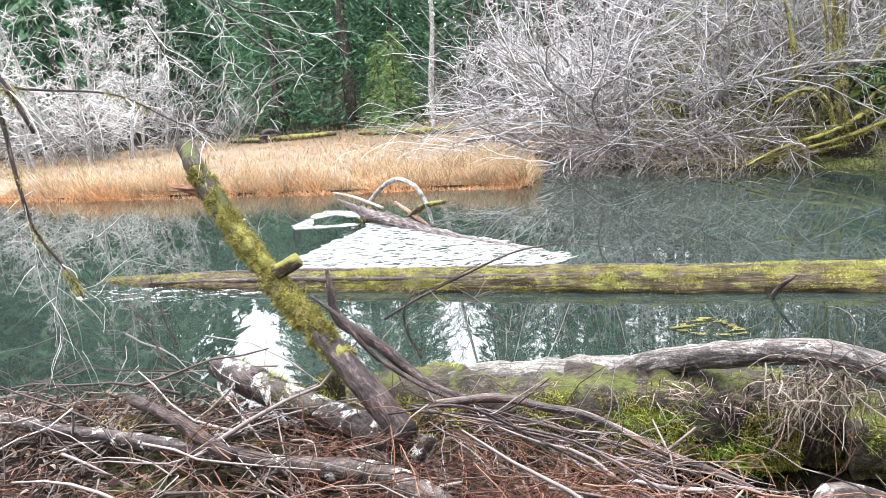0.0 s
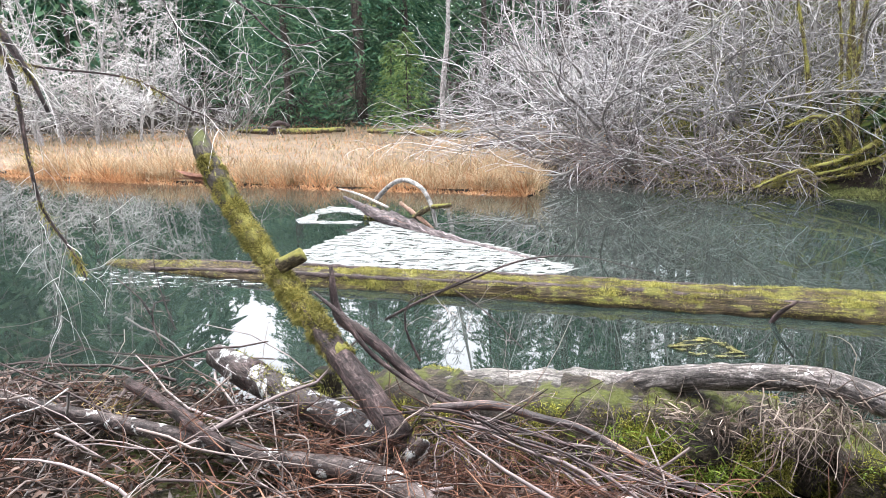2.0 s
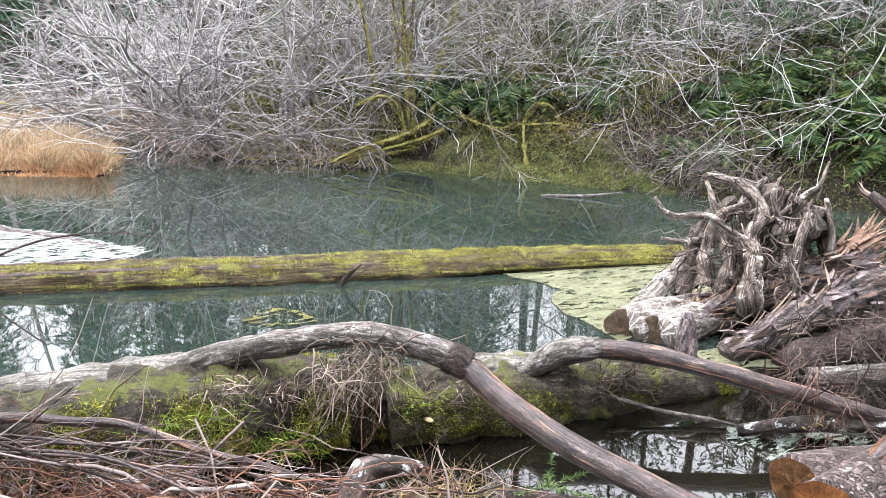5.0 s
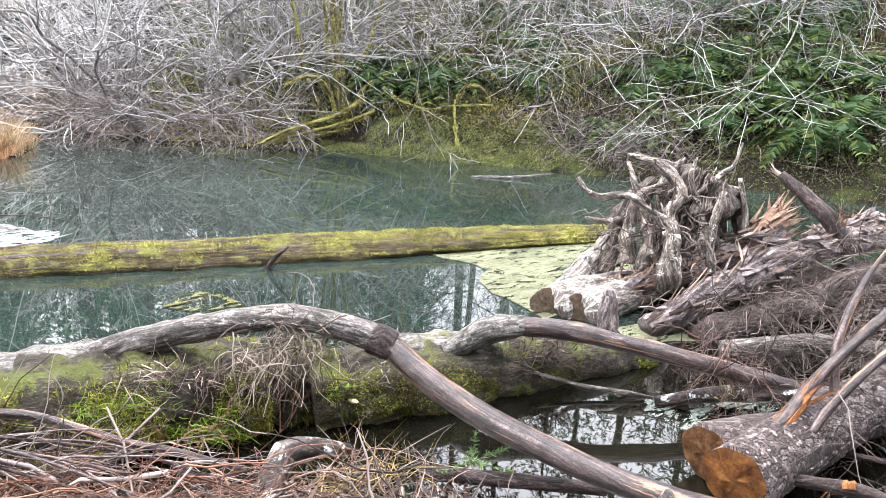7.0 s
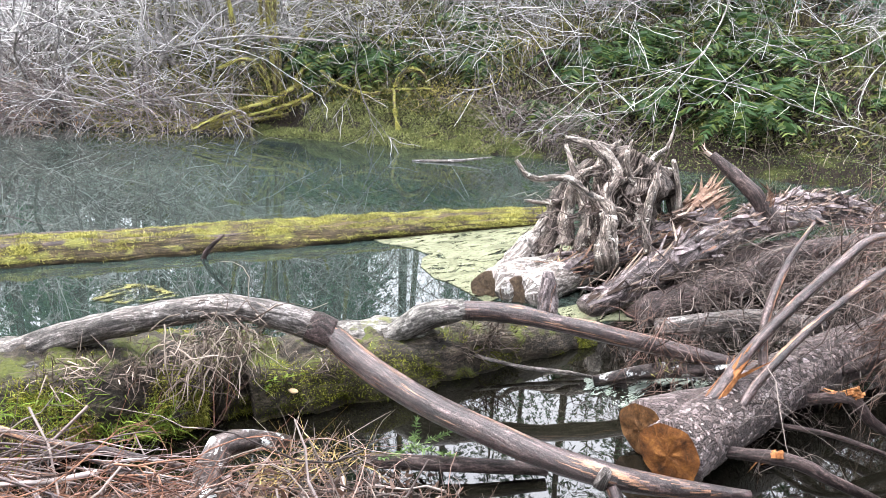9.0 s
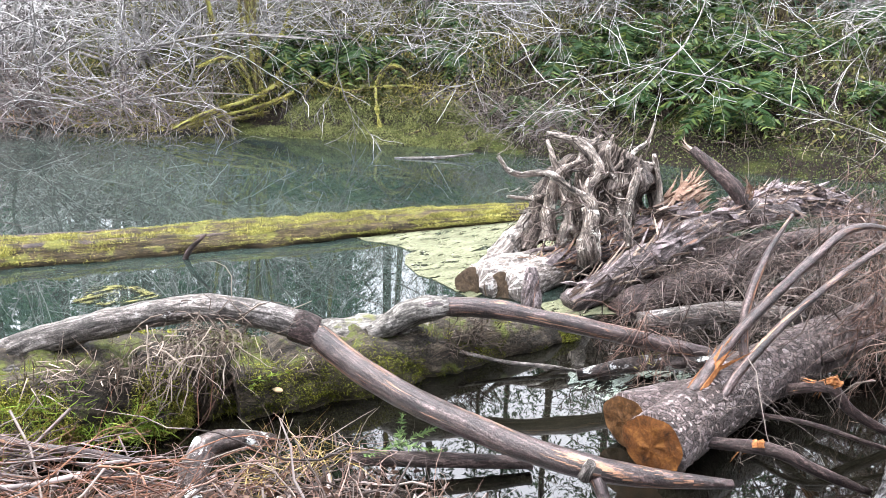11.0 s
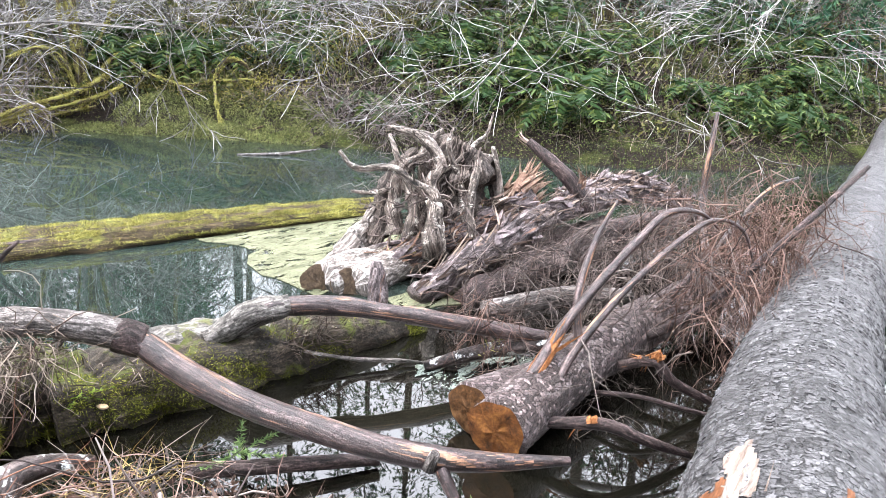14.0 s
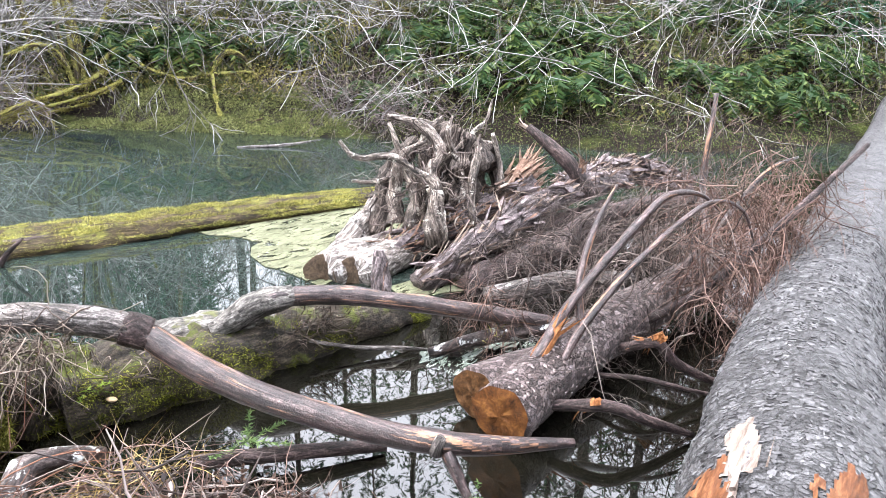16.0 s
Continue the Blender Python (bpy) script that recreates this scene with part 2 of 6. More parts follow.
M["conifer_light"] = leaf_mat("young_conifer_needles", (0.05, 0.09, 0.03), (0.09, 0.15, 0.05), (0.16, 0.22, 0.08), 0.6, 0.3, 0.2)
M["bush_leaf"] = leaf_mat("undergrowth_leaf", (0.022, 0.034, 0.010), (0.06, 0.072, 0.02), (0.15, 0.14, 0.045), 0.5, 0.35, 0.25)
M["sedge"] = leaf_mat("dry_sedge", (0.17, 0.115, 0.065), (0.33, 0.25, 0.155), (0.54, 0.45, 0.32), 0.7, 0.2, 0.3, 0.35, 0.45)
M["sedge_red"] = leaf_mat("russet_sedge", (0.2, 0.085, 0.038), (0.36, 0.185, 0.09), (0.55, 0.35, 0.2), 0.7, 0.2, 0.2)
M["needle_red"] = leaf_mat("dead_red_needles", (0.02, 0.009, 0.006), (0.078, 0.035, 0.023), (0.22, 0.115, 0.075), 0.7, 0.3)
M["twig_grey"] = leaf_mat("grey_twigs", (0.07, 0.065, 0.063), (0.20, 0.19, 0.188), (0.46, 0.45, 0.45), 0.8, 0.2)
M["twig_brown"] = leaf_mat("brown_twigs", (0.014, 0.010, 0.009), (0.056, 0.041, 0.037), (0.23, 0.19, 0.175), 0.5, 0.4)
M["straw"] = leaf_mat("dry_straw", (0.035, 0.025, 0.021), (0.115, 0.09, 0.076), (0.3, 0.25, 0.215), 0.8, 0.2)
M["stick"] = leaf_mat("weathered_sticks", (0.03, 0.022, 0.021), (0.10, 0.077, 0.075), (0.30, 0.255, 0.25), 0.6, 0.3, broad=9.0)
M["straw_gold"] = leaf_mat("golden_dry_grass", (0.12, 0.08, 0.025), (0.26, 0.19, 0.07), (0.42, 0.34, 0.16), 0.7, 0.2)
M["twig_russet"] = leaf_mat("dull_russet_twigs", (0.03, 0.018, 0.014), (0.105, 0.062, 0.05), (0.26, 0.18, 0.155), 0.7, 0.3)
# darker brown twigs: the shade under the jam is in the colour
M["twig_shade"] = leaf_mat("shade_darkened_twigs", (0.012, 0.009, 0.008), (0.04, 0.03, 0.026), (0.13, 0.10, 0.09), 0.6, 0.3)
M["litter"] = leaf_mat("leaf_litter", (0.010, 0.006, 0.005), (0.03, 0.018, 0.013), (0.085, 0.05, 0.036), 0.5, 0.4)
M["alder"] = bark_mat("alder_bark", (0.22, 0.2, 0.18), (0.42, 0.39, 0.36), (0.68, 0.65, 0.61), 2, 6, 30, 0.6, patch=(0.8, 0.79, 0.76), patch_at=0.58)
M["dark_bark"] = bark_mat("conifer_bark", (0.02, 0.017, 0.015), (0.055, 0.048, 0.042), (0.12, 0.105, 0.09), 1.5, 9, 40, 1.0)
M["wet_bark"] = bark_mat("wet_dark_bark", (0.010, 0.007, 0.007), (0.04, 0.027, 0.026), (0.14, 0.103, 0.10), 1.5, 7, 50, 1.5, 0.55, patch=(0.36, 0.36, 0.35), patch_at=0.67)
M["lichen_bark"] = bark_mat("lichen_bark", (0.010, 0.008, 0.008), (0.04, 0.03, 0.028), (0.13, 0.105, 0.10), 1.5, 6, 50, 0.9, 0.36, patch=(0.6, 0.62, 0.61), patch_at=0.56)
M["grey_log"] = bark_mat("weathered_log", (0.014, 0.012, 0.011), (0.10, 0.088, 0.083), (0.36, 0.33, 0.32), 1.2, 7, 40, 1.6, 0.34, patch=(0.5, 0.49, 0.48), patch_at=0.61)
M["pole"] = bark_mat("peeled_pole", (0.012, 0.008, 0.008), (0.042, 0.028, 0.028), (0.17, 0.125, 0.122), 0.5, 6, 45, 1.0, 0.3, patch=(0.3, 0.16, 0.095), patch_at=0.56, streak=True, spec=0.4)
M["mossy_log"] = bark_mat("mossy_log_bark", (0.008, 0.006, 0.005), (0.028, 0.022, 0.016), (0.10, 0.082, 0.062), 1.0, 6, 40, 1.8, 0.7, moss=(0.07, 0.08, 0.015), moss_at=0.62)
M["mossy_wood"] = bark_mat("mossy_floating_log", (0.010, 0.007, 0.004), (0.04, 0.029, 0.015), (0.13, 0.098, 0.055), 0.7, 8, 40, 1.6, 0.8, moss=(0.13, 0.13, 0.03), moss_at=0.65)
M["mossy_limb"] = bark_mat("mossy_limb_bark", (0.02, 0.015, 0.010), (0.07, 0.055, 0.032), (0.18, 0.15, 0.085), 2.0, 9, 40, 1.2, 0.9, moss=(0.2, 0.19, 0.05), moss_at=0.52)
M["silver_bark"] = plate_bark("silver_conifer_bark", (0.012, 0.011, 0.011), (0.05, 0.048, 0.05), (0.088, 0.086, 0.09), (0.15, 0.148, 0.153), (0.05, 0.038), 0.45, 0.4, 1.0, (0.27, 0.265, 0.27), 0.64)
M["red_bark"] = plate_bark("red_brown_bark", (0.014, 0.009, 0.008), (0.05, 0.036, 0.034), (0.115, 0.086, 0.083), (0.24, 0.195, 0.195), (0.03, 0.04), 0.5, 0.3, 1.0, (0.30, 0.26, 0.262), 0.6)
M["bare_wood"] = bark_mat("bleached_bare_wood", (0.025, 0.022, 0.021), (0.125, 0.117, 0.108), (0.31, 0.295, 0.28), 0.8, 7, 45, 1.6, 0.6, moss=(0.12, 0.125, 0.05), moss_at=0.72)
M["moss_green"] = leaf_mat("fresh_green_moss", (0.045, 0.052, 0.008), (0.18, 0.195, 0.028), (0.4, 0.4, 0.085), 0.85, 0.1, 0.2, 0.4, 5.0)
M["stump_wood"] = bark_mat("weathered_stump_wood", (0.008, 0.006, 0.006), (0.085, 0.068, 0.061), (0.34, 0.29, 0.26), 0.9, 9, 45, 2.0, 0.7, patch=(0.34, 0.29, 0.25), patch_at=0.63, streak=True)
M["bark_slab"] = cut_mat("purple_bark_slabs", (0.02, 0.015, 0.016), (0.115, 0.092, 0.094), (0.36, 0.31, 0.31), 22.0)
M["fallen_leaf"] = leaf_mat("wet_fallen_leaves", (0.02, 0.011, 0.008), (0.06, 0.034, 0.025), (0.15, 0.10, 0.078), 0.45, 0.4)
M["root"] = bark_mat("weathered_root", (0.010, 0.008, 0.007), (0.13, 0.105, 0.092), (0.55, 0.49, 0.44), 0.9, 7, 45, 1.6, 0.32, patch=(0.64, 0.6, 0.54), patch_at=0.58)
M["jam_bark"] = bark_mat("purple_grey_driftwood", (0.010, 0.008, 0.009), (0.085, 0.067, 0.07), (0.33, 0.285, 0.29), 1.0, 6, 50, 1.7, 0.45, patch=(0.30, 0.165, 0.115), patch_at=0.60, streak=True)
M["bleached"] = bark_mat("bleached_driftwood", (0.03, 0.025, 0.023), (0.19, 0.165, 0.15), (0.58, 0.55, 0.53), 1.0, 6, 45, 1.6, 0.6, patch=(0.5, 0.485, 0.47), patch_at=0.56)
M["turf"] = leaf_mat("short_bank_turf", (0.045, 0.054, 0.02), (0.115, 0.13, 0.046), (0.25, 0.265, 0.115), 0.8, 0.15, 0.2, 0.45, 2.6)
M["groundcover"] = leaf_mat("small_round_leaves", (0.03, 0.05, 0.015), (0.075, 0.105, 0.03), (0.17, 0.20, 0.07), 0.55, 0.3, 0.25)
M["torn_orange"] = cut_mat("wet_orange_torn_wood", (0.02, 0.007, 0.003), (0.09, 0.032, 0.011), (0.27, 0.13, 0.06), 26.0, (0.16, 1, 1))
M["fibre"] = leaf_mat("shredded_bark_fibres", (0.03, 0.02, 0.017), (0.12, 0.085, 0.07), (0.34, 0.27, 0.23), 0.8, 0.2)
M["torn_pale"] = cut_mat("pale_inner_bark", (0.06, 0.04, 0.03), (0.17, 0.135, 0.115), (0.40, 0.35, 0.32), 30.0, (0.2, 1, 1))
M["cut"] = cut_mat("sawn_orange_wood", (0.02, 0.007, 0.003), (0.10, 0.037, 0.009), (0.24, 0.105, 0.028), 16.0)
M["cut_dark"] = cut_mat("darker_sawn_wood", (0.02, 0.009, 0.004), (0.07, 0.032, 0.011), (0.15, 0.075, 0.028), 34.0)
M["cut_old"] = cut_mat("old_sawn_wood", (0.025, 0.018, 0.013), (0.08, 0.055, 0.036), (0.17, 0.12, 0.08), 34.0)
M["splinter"] = cut_mat("splintered_wood", (0.04, 0.02, 0.014), (0.17, 0.10, 0.07), (0.42, 0.32, 0.25), 30.0)
M["splinter_orange"] = cut_mat("fresh_orange_splinters", (0.05, 0.018, 0.007), (0.2, 0.078, 0.026), (0.42, 0.22, 0.10), 30.0)
M["splinter_red"] = cut_mat("torn_red_wood", (0.05, 0.02, 0.012), (0.19, 0.085, 0.055), (0.36, 0.2, 0.14), 30.0)
M["scale_silver"] = cut_mat("silver_bark_scales", (0.022, 0.021, 0.021), (0.075, 0.073, 0.076), (0.165, 0.163, 0.167), 12.0)
M["scale_red"] = cut_mat("red_bark_scales", (0.045, 0.034, 0.032), (0.15, 0.118, 0.113), (0.38, 0.335, 0.33), 30.0)
M["speck"] = cut_mat("pale_debris", (0.12, 0.13, 0.12), (0.22, 0.24, 0.22), (0.35, 0.37, 0.34), 30.0)
M["thatch"] = cut_mat("dry_thatch", (0.04, 0.028, 0.018), (0.11, 0.078, 0.05), (0.22, 0.165, 0.11), 3.0)
M["mushroom"] = cut_mat("mushroom_cap", (0.2, 0.13, 0.07), (0.34, 0.25, 0.15), (0.48, 0.38, 0.26))

# ---- geometry helpers ----
class Geo:
    """Gathers vertices, faces and UVs of one mesh."""

    def __init__(self):
        self.v, self.loops, self.sizes, self.uv, self.n = [], [], [], [], 0

    def add(self, verts, faces, uvs=None):
        """verts: n x 3; faces: lists of indices, or one array of equal faces."""
        k = self.n
        verts = np.asarray(verts, dtype=np.float32).reshape(-1, 3)
        if isinstance(faces, np.ndarray):
            flat, sizes = faces.ravel(), np.full(len(faces), faces.shape[1])
        else:
            flat, sizes = np.array([i for f in faces for i in f]), np.array([len(f) for f in faces])
        if not len(flat):
            return
        self.v.append(verts)
        self.loops.append(flat.astype(np.int32) + k)
        self.sizes.append(sizes.astype(np.int32))
        self.uv.append(np.asarray(uvs, dtype=np.float32).reshape(-1, 2) if uvs is not None else np.zeros((len(flat), 2), np.float32))
        self.n += len(verts)

    def mesh(self, name, smooth=True):
        me = bpy.data.meshes.new(name)
        if not self.v:
            return me
        v, loops, sizes = np.vstack(self.v), np.concatenate(self.loops), np.concatenate(self.sizes)
        me.vertices.add(len(v))
        me.vertices.foreach_set("co", v.ravel())
        me.loops.add(len(loops))
        me.loops.foreach_set("vertex_index", loops)
        me.polygons.add(len(sizes))
        me.polygons.foreach_set("loop_start", np.concatenate([[0], np.cumsum(sizes)[:-1]]).astype(np.int32))
        me.update(calc_edges=True)
        lay = me.uv_layers.new(name="UVMap")
        lay.data.foreach_set("uv", np.vstack(self.uv).ravel())
        me.polygons.foreach_set("use_smooth", np.full(len(sizes), smooth))
        me.update()
        return me


def part(name, geo, material, parent=None, label="", smooth=True):
    """One mesh object under a thing or a part."""
    me = geo.mesh(name, smooth) if isinstance(geo, Geo) else geo
    if material and not me.materials:
        me.materials.append(material)
    ob = new(name, me)
    if parent:
        ob.parent = parent
        ob.matrix_parent_inverse = parent.matrix_world.inverted()
    return tagged(ob, label, kind="stuff" if parent and name in FINE else "")


FINE = ("moss", "twig_mass", "root_mat", "root_tangle", "grass", "dry_grass", "splinter_mass", "crown", "scaly_bark")


def thing(name, at, label, category, group="", kind=""):
    e = new(name)
    e.empty_display_size = 0.1
    e.matrix_world = Matrix.Translation(at)
    e.location = at
    bpy.context.view_layer.update()
    return tagged(e, label, category, group, kind)


def spline(pts, step):
    """Catmull-Rom through pts (any number of columns), about step apart."""
    p = np.array(pts, dtype=float)
    p = np.vstack([2 * p[0] - p[1], p, 2 * p[-1] - p[-2]])
    out = []
    for i in range(1, len(p) - 2):
        n = max(1, int(np.linalg.norm((p[i + 1] - p[i])[:3]) / step))
        t = np.linspace(0, 1, n, endpoint=False)[:, None]
        a, b, c, d = p[i - 1], p[i], p[i + 1], p[i + 2]
        out.append(0.5 * (2 * b + (c - a) * t + (2 * a - 5 * b + 4 * c - d) * t * t + (3 * b - a - 3 * c + d) * t ** 3))
    out.append(p[-2][None])
    return np.vstack(out)


def ring_frames(c):
    t = np.gradient(c, axis=0)
    t /= np.linalg.norm(t, axis=1)[:, None] + 1e-9
    u = np.cross(t[0], (0, 0, 1) if abs(t[0][2]) < 0.9 else (1, 0, 0))
    us = []
    for k in range(len(c)):
        u = u - t[k] * (u @ t[k])
        u = u / (np.linalg.norm(u) + 1e-9)
        us.append(u)
    us = np.array(us)
    return t, us, np.cross(t, us)


def tube(geo, pts, radii, sides=10, step=0.06, rough=0.0, freq=4.0, cap=True, squash=1.0, off=0.0, ridge=0.8):
    """A limb through pts; radii per point; rough: uneven by noise, as a part of the radius. Returns centres, normals for scattering."""
    cr = spline([(*p, r) for p, r in zip(pts, radii)], step) if len(pts) > 1 else None
    c, r = cr[:, :3], np.maximum(cr[:, 3], 0.0008)
    t, u, w = ring_frames(c)
    a = np.linspace(0, 2 * math.pi, sides, endpoint=False)
    nrm = u[:, None, :] * np.cos(a)[None, :, None] + w[:, None, :] * np.sin(a)[None, :, None]
    rr = np.repeat(r[:, None], sides, 1)
    v = c[:, None, :] + nrm * rr[:, :, None]
    if rough:
        run = np.concatenate([[0], np.cumsum(np.linalg.norm(np.diff(c, axis=0), axis=1))])
        ribs = np.array([[noise.noise(Vector((math.cos(b_) * 2.6 + off, math.sin(b_) * 2.6, s_ * 1.1))) + 0.6 * noise.noise(Vector((math.cos(b_) * 6.5, math.sin(b_) * 6.5 + off, s_ * 2.3))) for b_ in a] for s_ in run]) if sides >= 12 else np.zeros((len(c), sides))
        for i in range(len(c)):
            for j in range(sides):
                q = Vector(v[i, j]) * freq + Vector((off, 0, 0))
                rr[i, j] *= 1 + rough * (noise.noise(q) + 0.5 * noise.noise(q * 2.7) + 0.3 * noise.noise(q * 6.1) + ridge * ribs[i, j])
        v = c[:, None, :] + nrm * rr[:, :, None]
    if squash != 1.0:
        v[:, :, 2] = c[:, None, 2] + (v[:, :, 2] - c[:, None, 2]) * squash
    n = len(c)
    verts = [tuple(x) for x in v.reshape(-1, 3)]
    along = np.concatenate([[0], np.cumsum(np.linalg.norm(np.diff(c, axis=0), axis=1))])
    faces, uvs = [], []
    for i in range(n - 1):
        for j in range(sides):
            k = (j + 1) % sides
            faces.append((i * sides + j, i * sides + k, (i + 1) * sides + k, (i + 1) * sides + j))
            ga, gb = 6.283 * r[i] * j / sides + off, 6.283 * r[i] * (j + 1) / sides + off
            uvs += [(ga, along[i]), (gb, along[i]), (gb, along[i + 1]), (ga, along[i + 1])]
    if cap:
        for ring, rev in ((0, True), (n - 1, False)):
            ce = len(verts)
            verts.append(tuple(c[ring]))
            for j in range(sides):
                k = (j + 1) % sides
                f = (ring * sides + j, ring * sides + k, ce)
                faces.append(f[::-1] if rev else f)
                uvs += [(0.01 * j, 0), (0.01 * k, 0), (0, 0.05)]
    geo.add(verts, faces, uvs)
    return v, nrm


def blades(geo, base, direction, length, width, rng, bend=0.4):
    """Thin two-piece blades of grass or moss at base points."""
    n = len(base)
    d = direction / (np.linalg.norm(direction, axis=1)[:, None] + 1e-9)
    side = np.cross(d, rng.normal(size=(n, 3)))
    side /= np.linalg.norm(side, axis=1)[:, None] + 1e-9
    L = np.asarray(length).reshape(-1, 1) * np.ones((n, 1))
    W = np.asarray(width).reshape(-1, 1) * np.ones((n, 1))
    curl = np.cross(side, d) * bend * L
    mid = base + d * L * 0.55 + curl * 0.25
    tip = base + d * L + curl
    tip[:, 2] -= 0.0
    vs = np.stack([base - side * W, base + side * W, mid + side * W * 0.7, mid - side * W * 0.7, tip], 1).reshape(-1, 3)
    o = np.arange(n)[:, None] * 5
    geo.add(vs, np.concatenate([o + np.array([0, 1, 2]), o + np.array([0, 2, 3]), o + np.array([3, 2, 4])], 1).reshape(-1, 3))


def moss_on(geo, v, nrm, n, length, rng, up=-0.2, mask=0.0, freq=5.0, width=0.0022, droop=0.0, top=2.0, streak=0.0):
    """Scatters moss blades over a limb's upper side, patchily."""
    rows_, cols_ = v.shape[:2]
    i = rng.integers(0, rows_ - 1, n * 3)
    j = rng.integers(0, cols_, n * 3)
    a, b = rng.random(n * 3)[:, None], rng.random(n * 3)[:, None]
    j2 = (j + 1) % cols_
    p = (v[i, j] * (1 - a) + v[i + 1, j] * a) * (1 - b) + (v[i, j2] * (1 - a) + v[i + 1, j2] * a) * b
    m = nrm[i, j] * (1 - b) + nrm[i, j2] * b
    keep = (m[:, 2] > up) & (m[:, 2] < top + rng.normal(size=len(m)) * 0.12)
    if streak:
        keep &= np.array([noise.noise(Vector((a_ * streak, b_ / cols_ * 26.0, 2.0))) + 0.7 * noise.noise(Vector((a_ * streak * 4, b_ / cols_ * 60.0, 5.0))) > mask for a_, b_ in zip(i + a[:, 0], j + b[:, 0])])
    else:
        keep &= np.array([noise.noise(Vector(q) * freq) > mask for q in p])
    p, m = p[keep][:n], m[keep][:n]
    d = m + rng.normal(size=p.shape) * 0.55
    d[:, 2] += 0.2 - droop
    cushion = np.array([np.clip(0.75 + 1.5 * noise.noise(Vector(q) * freq * 2.5), 0.25, 1.9) for q in p])
    blades(geo, p, d, length * cushion * rng.uniform(0.4, 1.3, len(p)), width, rng, 0.6)


def fast_tubes(geo, polys, sides=3):
    """Many thin twigs: each poly is (points n x 3, radii n)."""
    a = np.linspace(0, 2 * math.pi, sides, endpoint=False)
    by_count = {}
    for c, r in polys:
        by_count.setdefault(len(c), []).append((c, r))
    for n, group in by_count.items():
        c = np.array([q for q, _ in group], dtype=float)
        r = np.array([q for _, q in group], dtype=float)
        t = c[:, -1] - c[:, 0]
        t = t / (np.linalg.norm(t, axis=1)[:, None] + 1e-9)
        u = np.cross(t, (0.31, 0.2, 0.93))
        u /= np.linalg.norm(u, axis=1)[:, None] + 1e-9
        w = np.cross(t, u)
        off = u[:, None] * np.cos(a)[None, :, None] + w[:, None] * np.sin(a)[None, :, None]
        v = c[:, :, None] + off[:, None] * r[:, :, None, None]
        one = np.array([(i * sides + j, i * sides + (j + 1) % sides, (i + 1) * sides + (j + 1) % sides, (i + 1) * sides + j) for i in range(n - 1) for j in range(sides)])
        geo.add(v.reshape(-1, 3), (one[None] + (np.arange(len(group)) * n * sides)[:, None, None]).reshape(-1, 4))


def grow(rng, start, d, length, radius, level, out, spread=0.7, kids=(4, 7), droop=0.0, wander=0.25, n=6, shrink=0.55, thin=0.5, lift=0.0):
    """Branching growth: appends (points, radii) polylines to out."""
    p = np.array(start, dtype=float)
    d = np.array(d, dtype=float)
    d /= np.linalg.norm(d)
    pts = [p.copy()]
    for i in range(n - 1):
        d = d + rng.normal(size=3) * wander * 0.5
        d[2] += lift - droop * (i / n)
        d /= np.linalg.norm(d)
        p = p + d * length / (n - 1)
        pts.append(p.copy())
    pts = np.array(pts)
    out.append((pts, np.linspace(radius, radius * 0.35, n), level))
    if level > 0:
        for _ in range(int(rng.integers(kids[0], kids[1] + 1))):
            f = rng.uniform(0.2, 1.0)
            k = min(int(f * (n - 1)), n - 2)
            q = pts[k] + (pts[k + 1] - pts[k]) * (f * (n - 1) - k)
            ax = pts[k + 1] - pts[k]
            ax /= np.linalg.norm(ax) + 1e-9
            sd = np.cross(ax, rng.normal(size=3))
            sd /= np.linalg.norm(sd) + 1e-9
            grow(rng, q, ax + sd * spread * rng.uniform(0.6, 1.5), length * shrink * rng.uniform(0.6, 1.2), max(radius * thin * (1 - 0.4 * f), 0.0015), level - 1, out, spread, kids, droop, wander, max(4, n - 1), shrink, thin, lift)
    return out

# ---- ground, pond ----
SHORE = [(-30, 9), (-14, 6.2), (-6, 5.3), (-3.2, 4.8), (-1.6, 4.55), (-0.7, 4.0), (0.25, 3.35), (0.75, 3.08), (1.2, 2.7), (1.8, 2.42), (2.1, 2.15),
         (2.2, 1.4), (2.05, 0.7), (2.2, 0.2), (2.6, -0.4), (5, -2), (20, -7),
         (19, -1.5), (14.7, 1.9), (12.2, 3.1), (11.0, 4.4), (10.3, 6.1), (9.6, 7.0), (8.6, 8.6), (7.2, 10.7), (6.4, 11.8), (5.3, 12.7), (3.9, 13.9), (2.3, 16.3),
         (1.75, 13.9), (1.5, 13.1), (0.4, 13.7), (-2.2, 14.7), (-6.7, 16.8), (-9.0, 17.8), (-12.4, 19.9), (-30, 26)]


def shore_distance(x, y):
    """Metres to the shore: plus on land, minus on the water."""
    x, y = np.asarray(x, float), np.asarray(y, float)
    best = np.full(x.shape, 1e9)
    inside = np.zeros(x.shape, bool)
    for (ax, ay), (bx, by) in zip(SHORE, SHORE[1:] + SHORE[:1]):
        ex, ey = bx - ax, by - ay
        k = np.clip(((x - ax) * ex + (y - ay) * ey) / (ex * ex + ey * ey), 0, 1)
        best = np.minimum(best, np.hypot(x - ax - k * ex, y - ay - k * ey))
        hit = ((ay > y) != (by > y)) & (x < (bx - ax) * (y - ay) / (by - ay + 1e-12) + ax)
        inside ^= hit
    return np.where(inside, -best, best)


def bumps(x, y, s, seed):
    r = np.random.default_rng(seed)
    z = np.zeros(np.shape(x))
    for _ in range(9):
        a, k, ph = r.uniform(0, 6.28), r.uniform(0.5, 1.8) / s, r.uniform(0, 6.28)
        z = z + np.sin((np.cos(a) * x + np.sin(a) * y) * k * 3 + ph)
    return z / 9


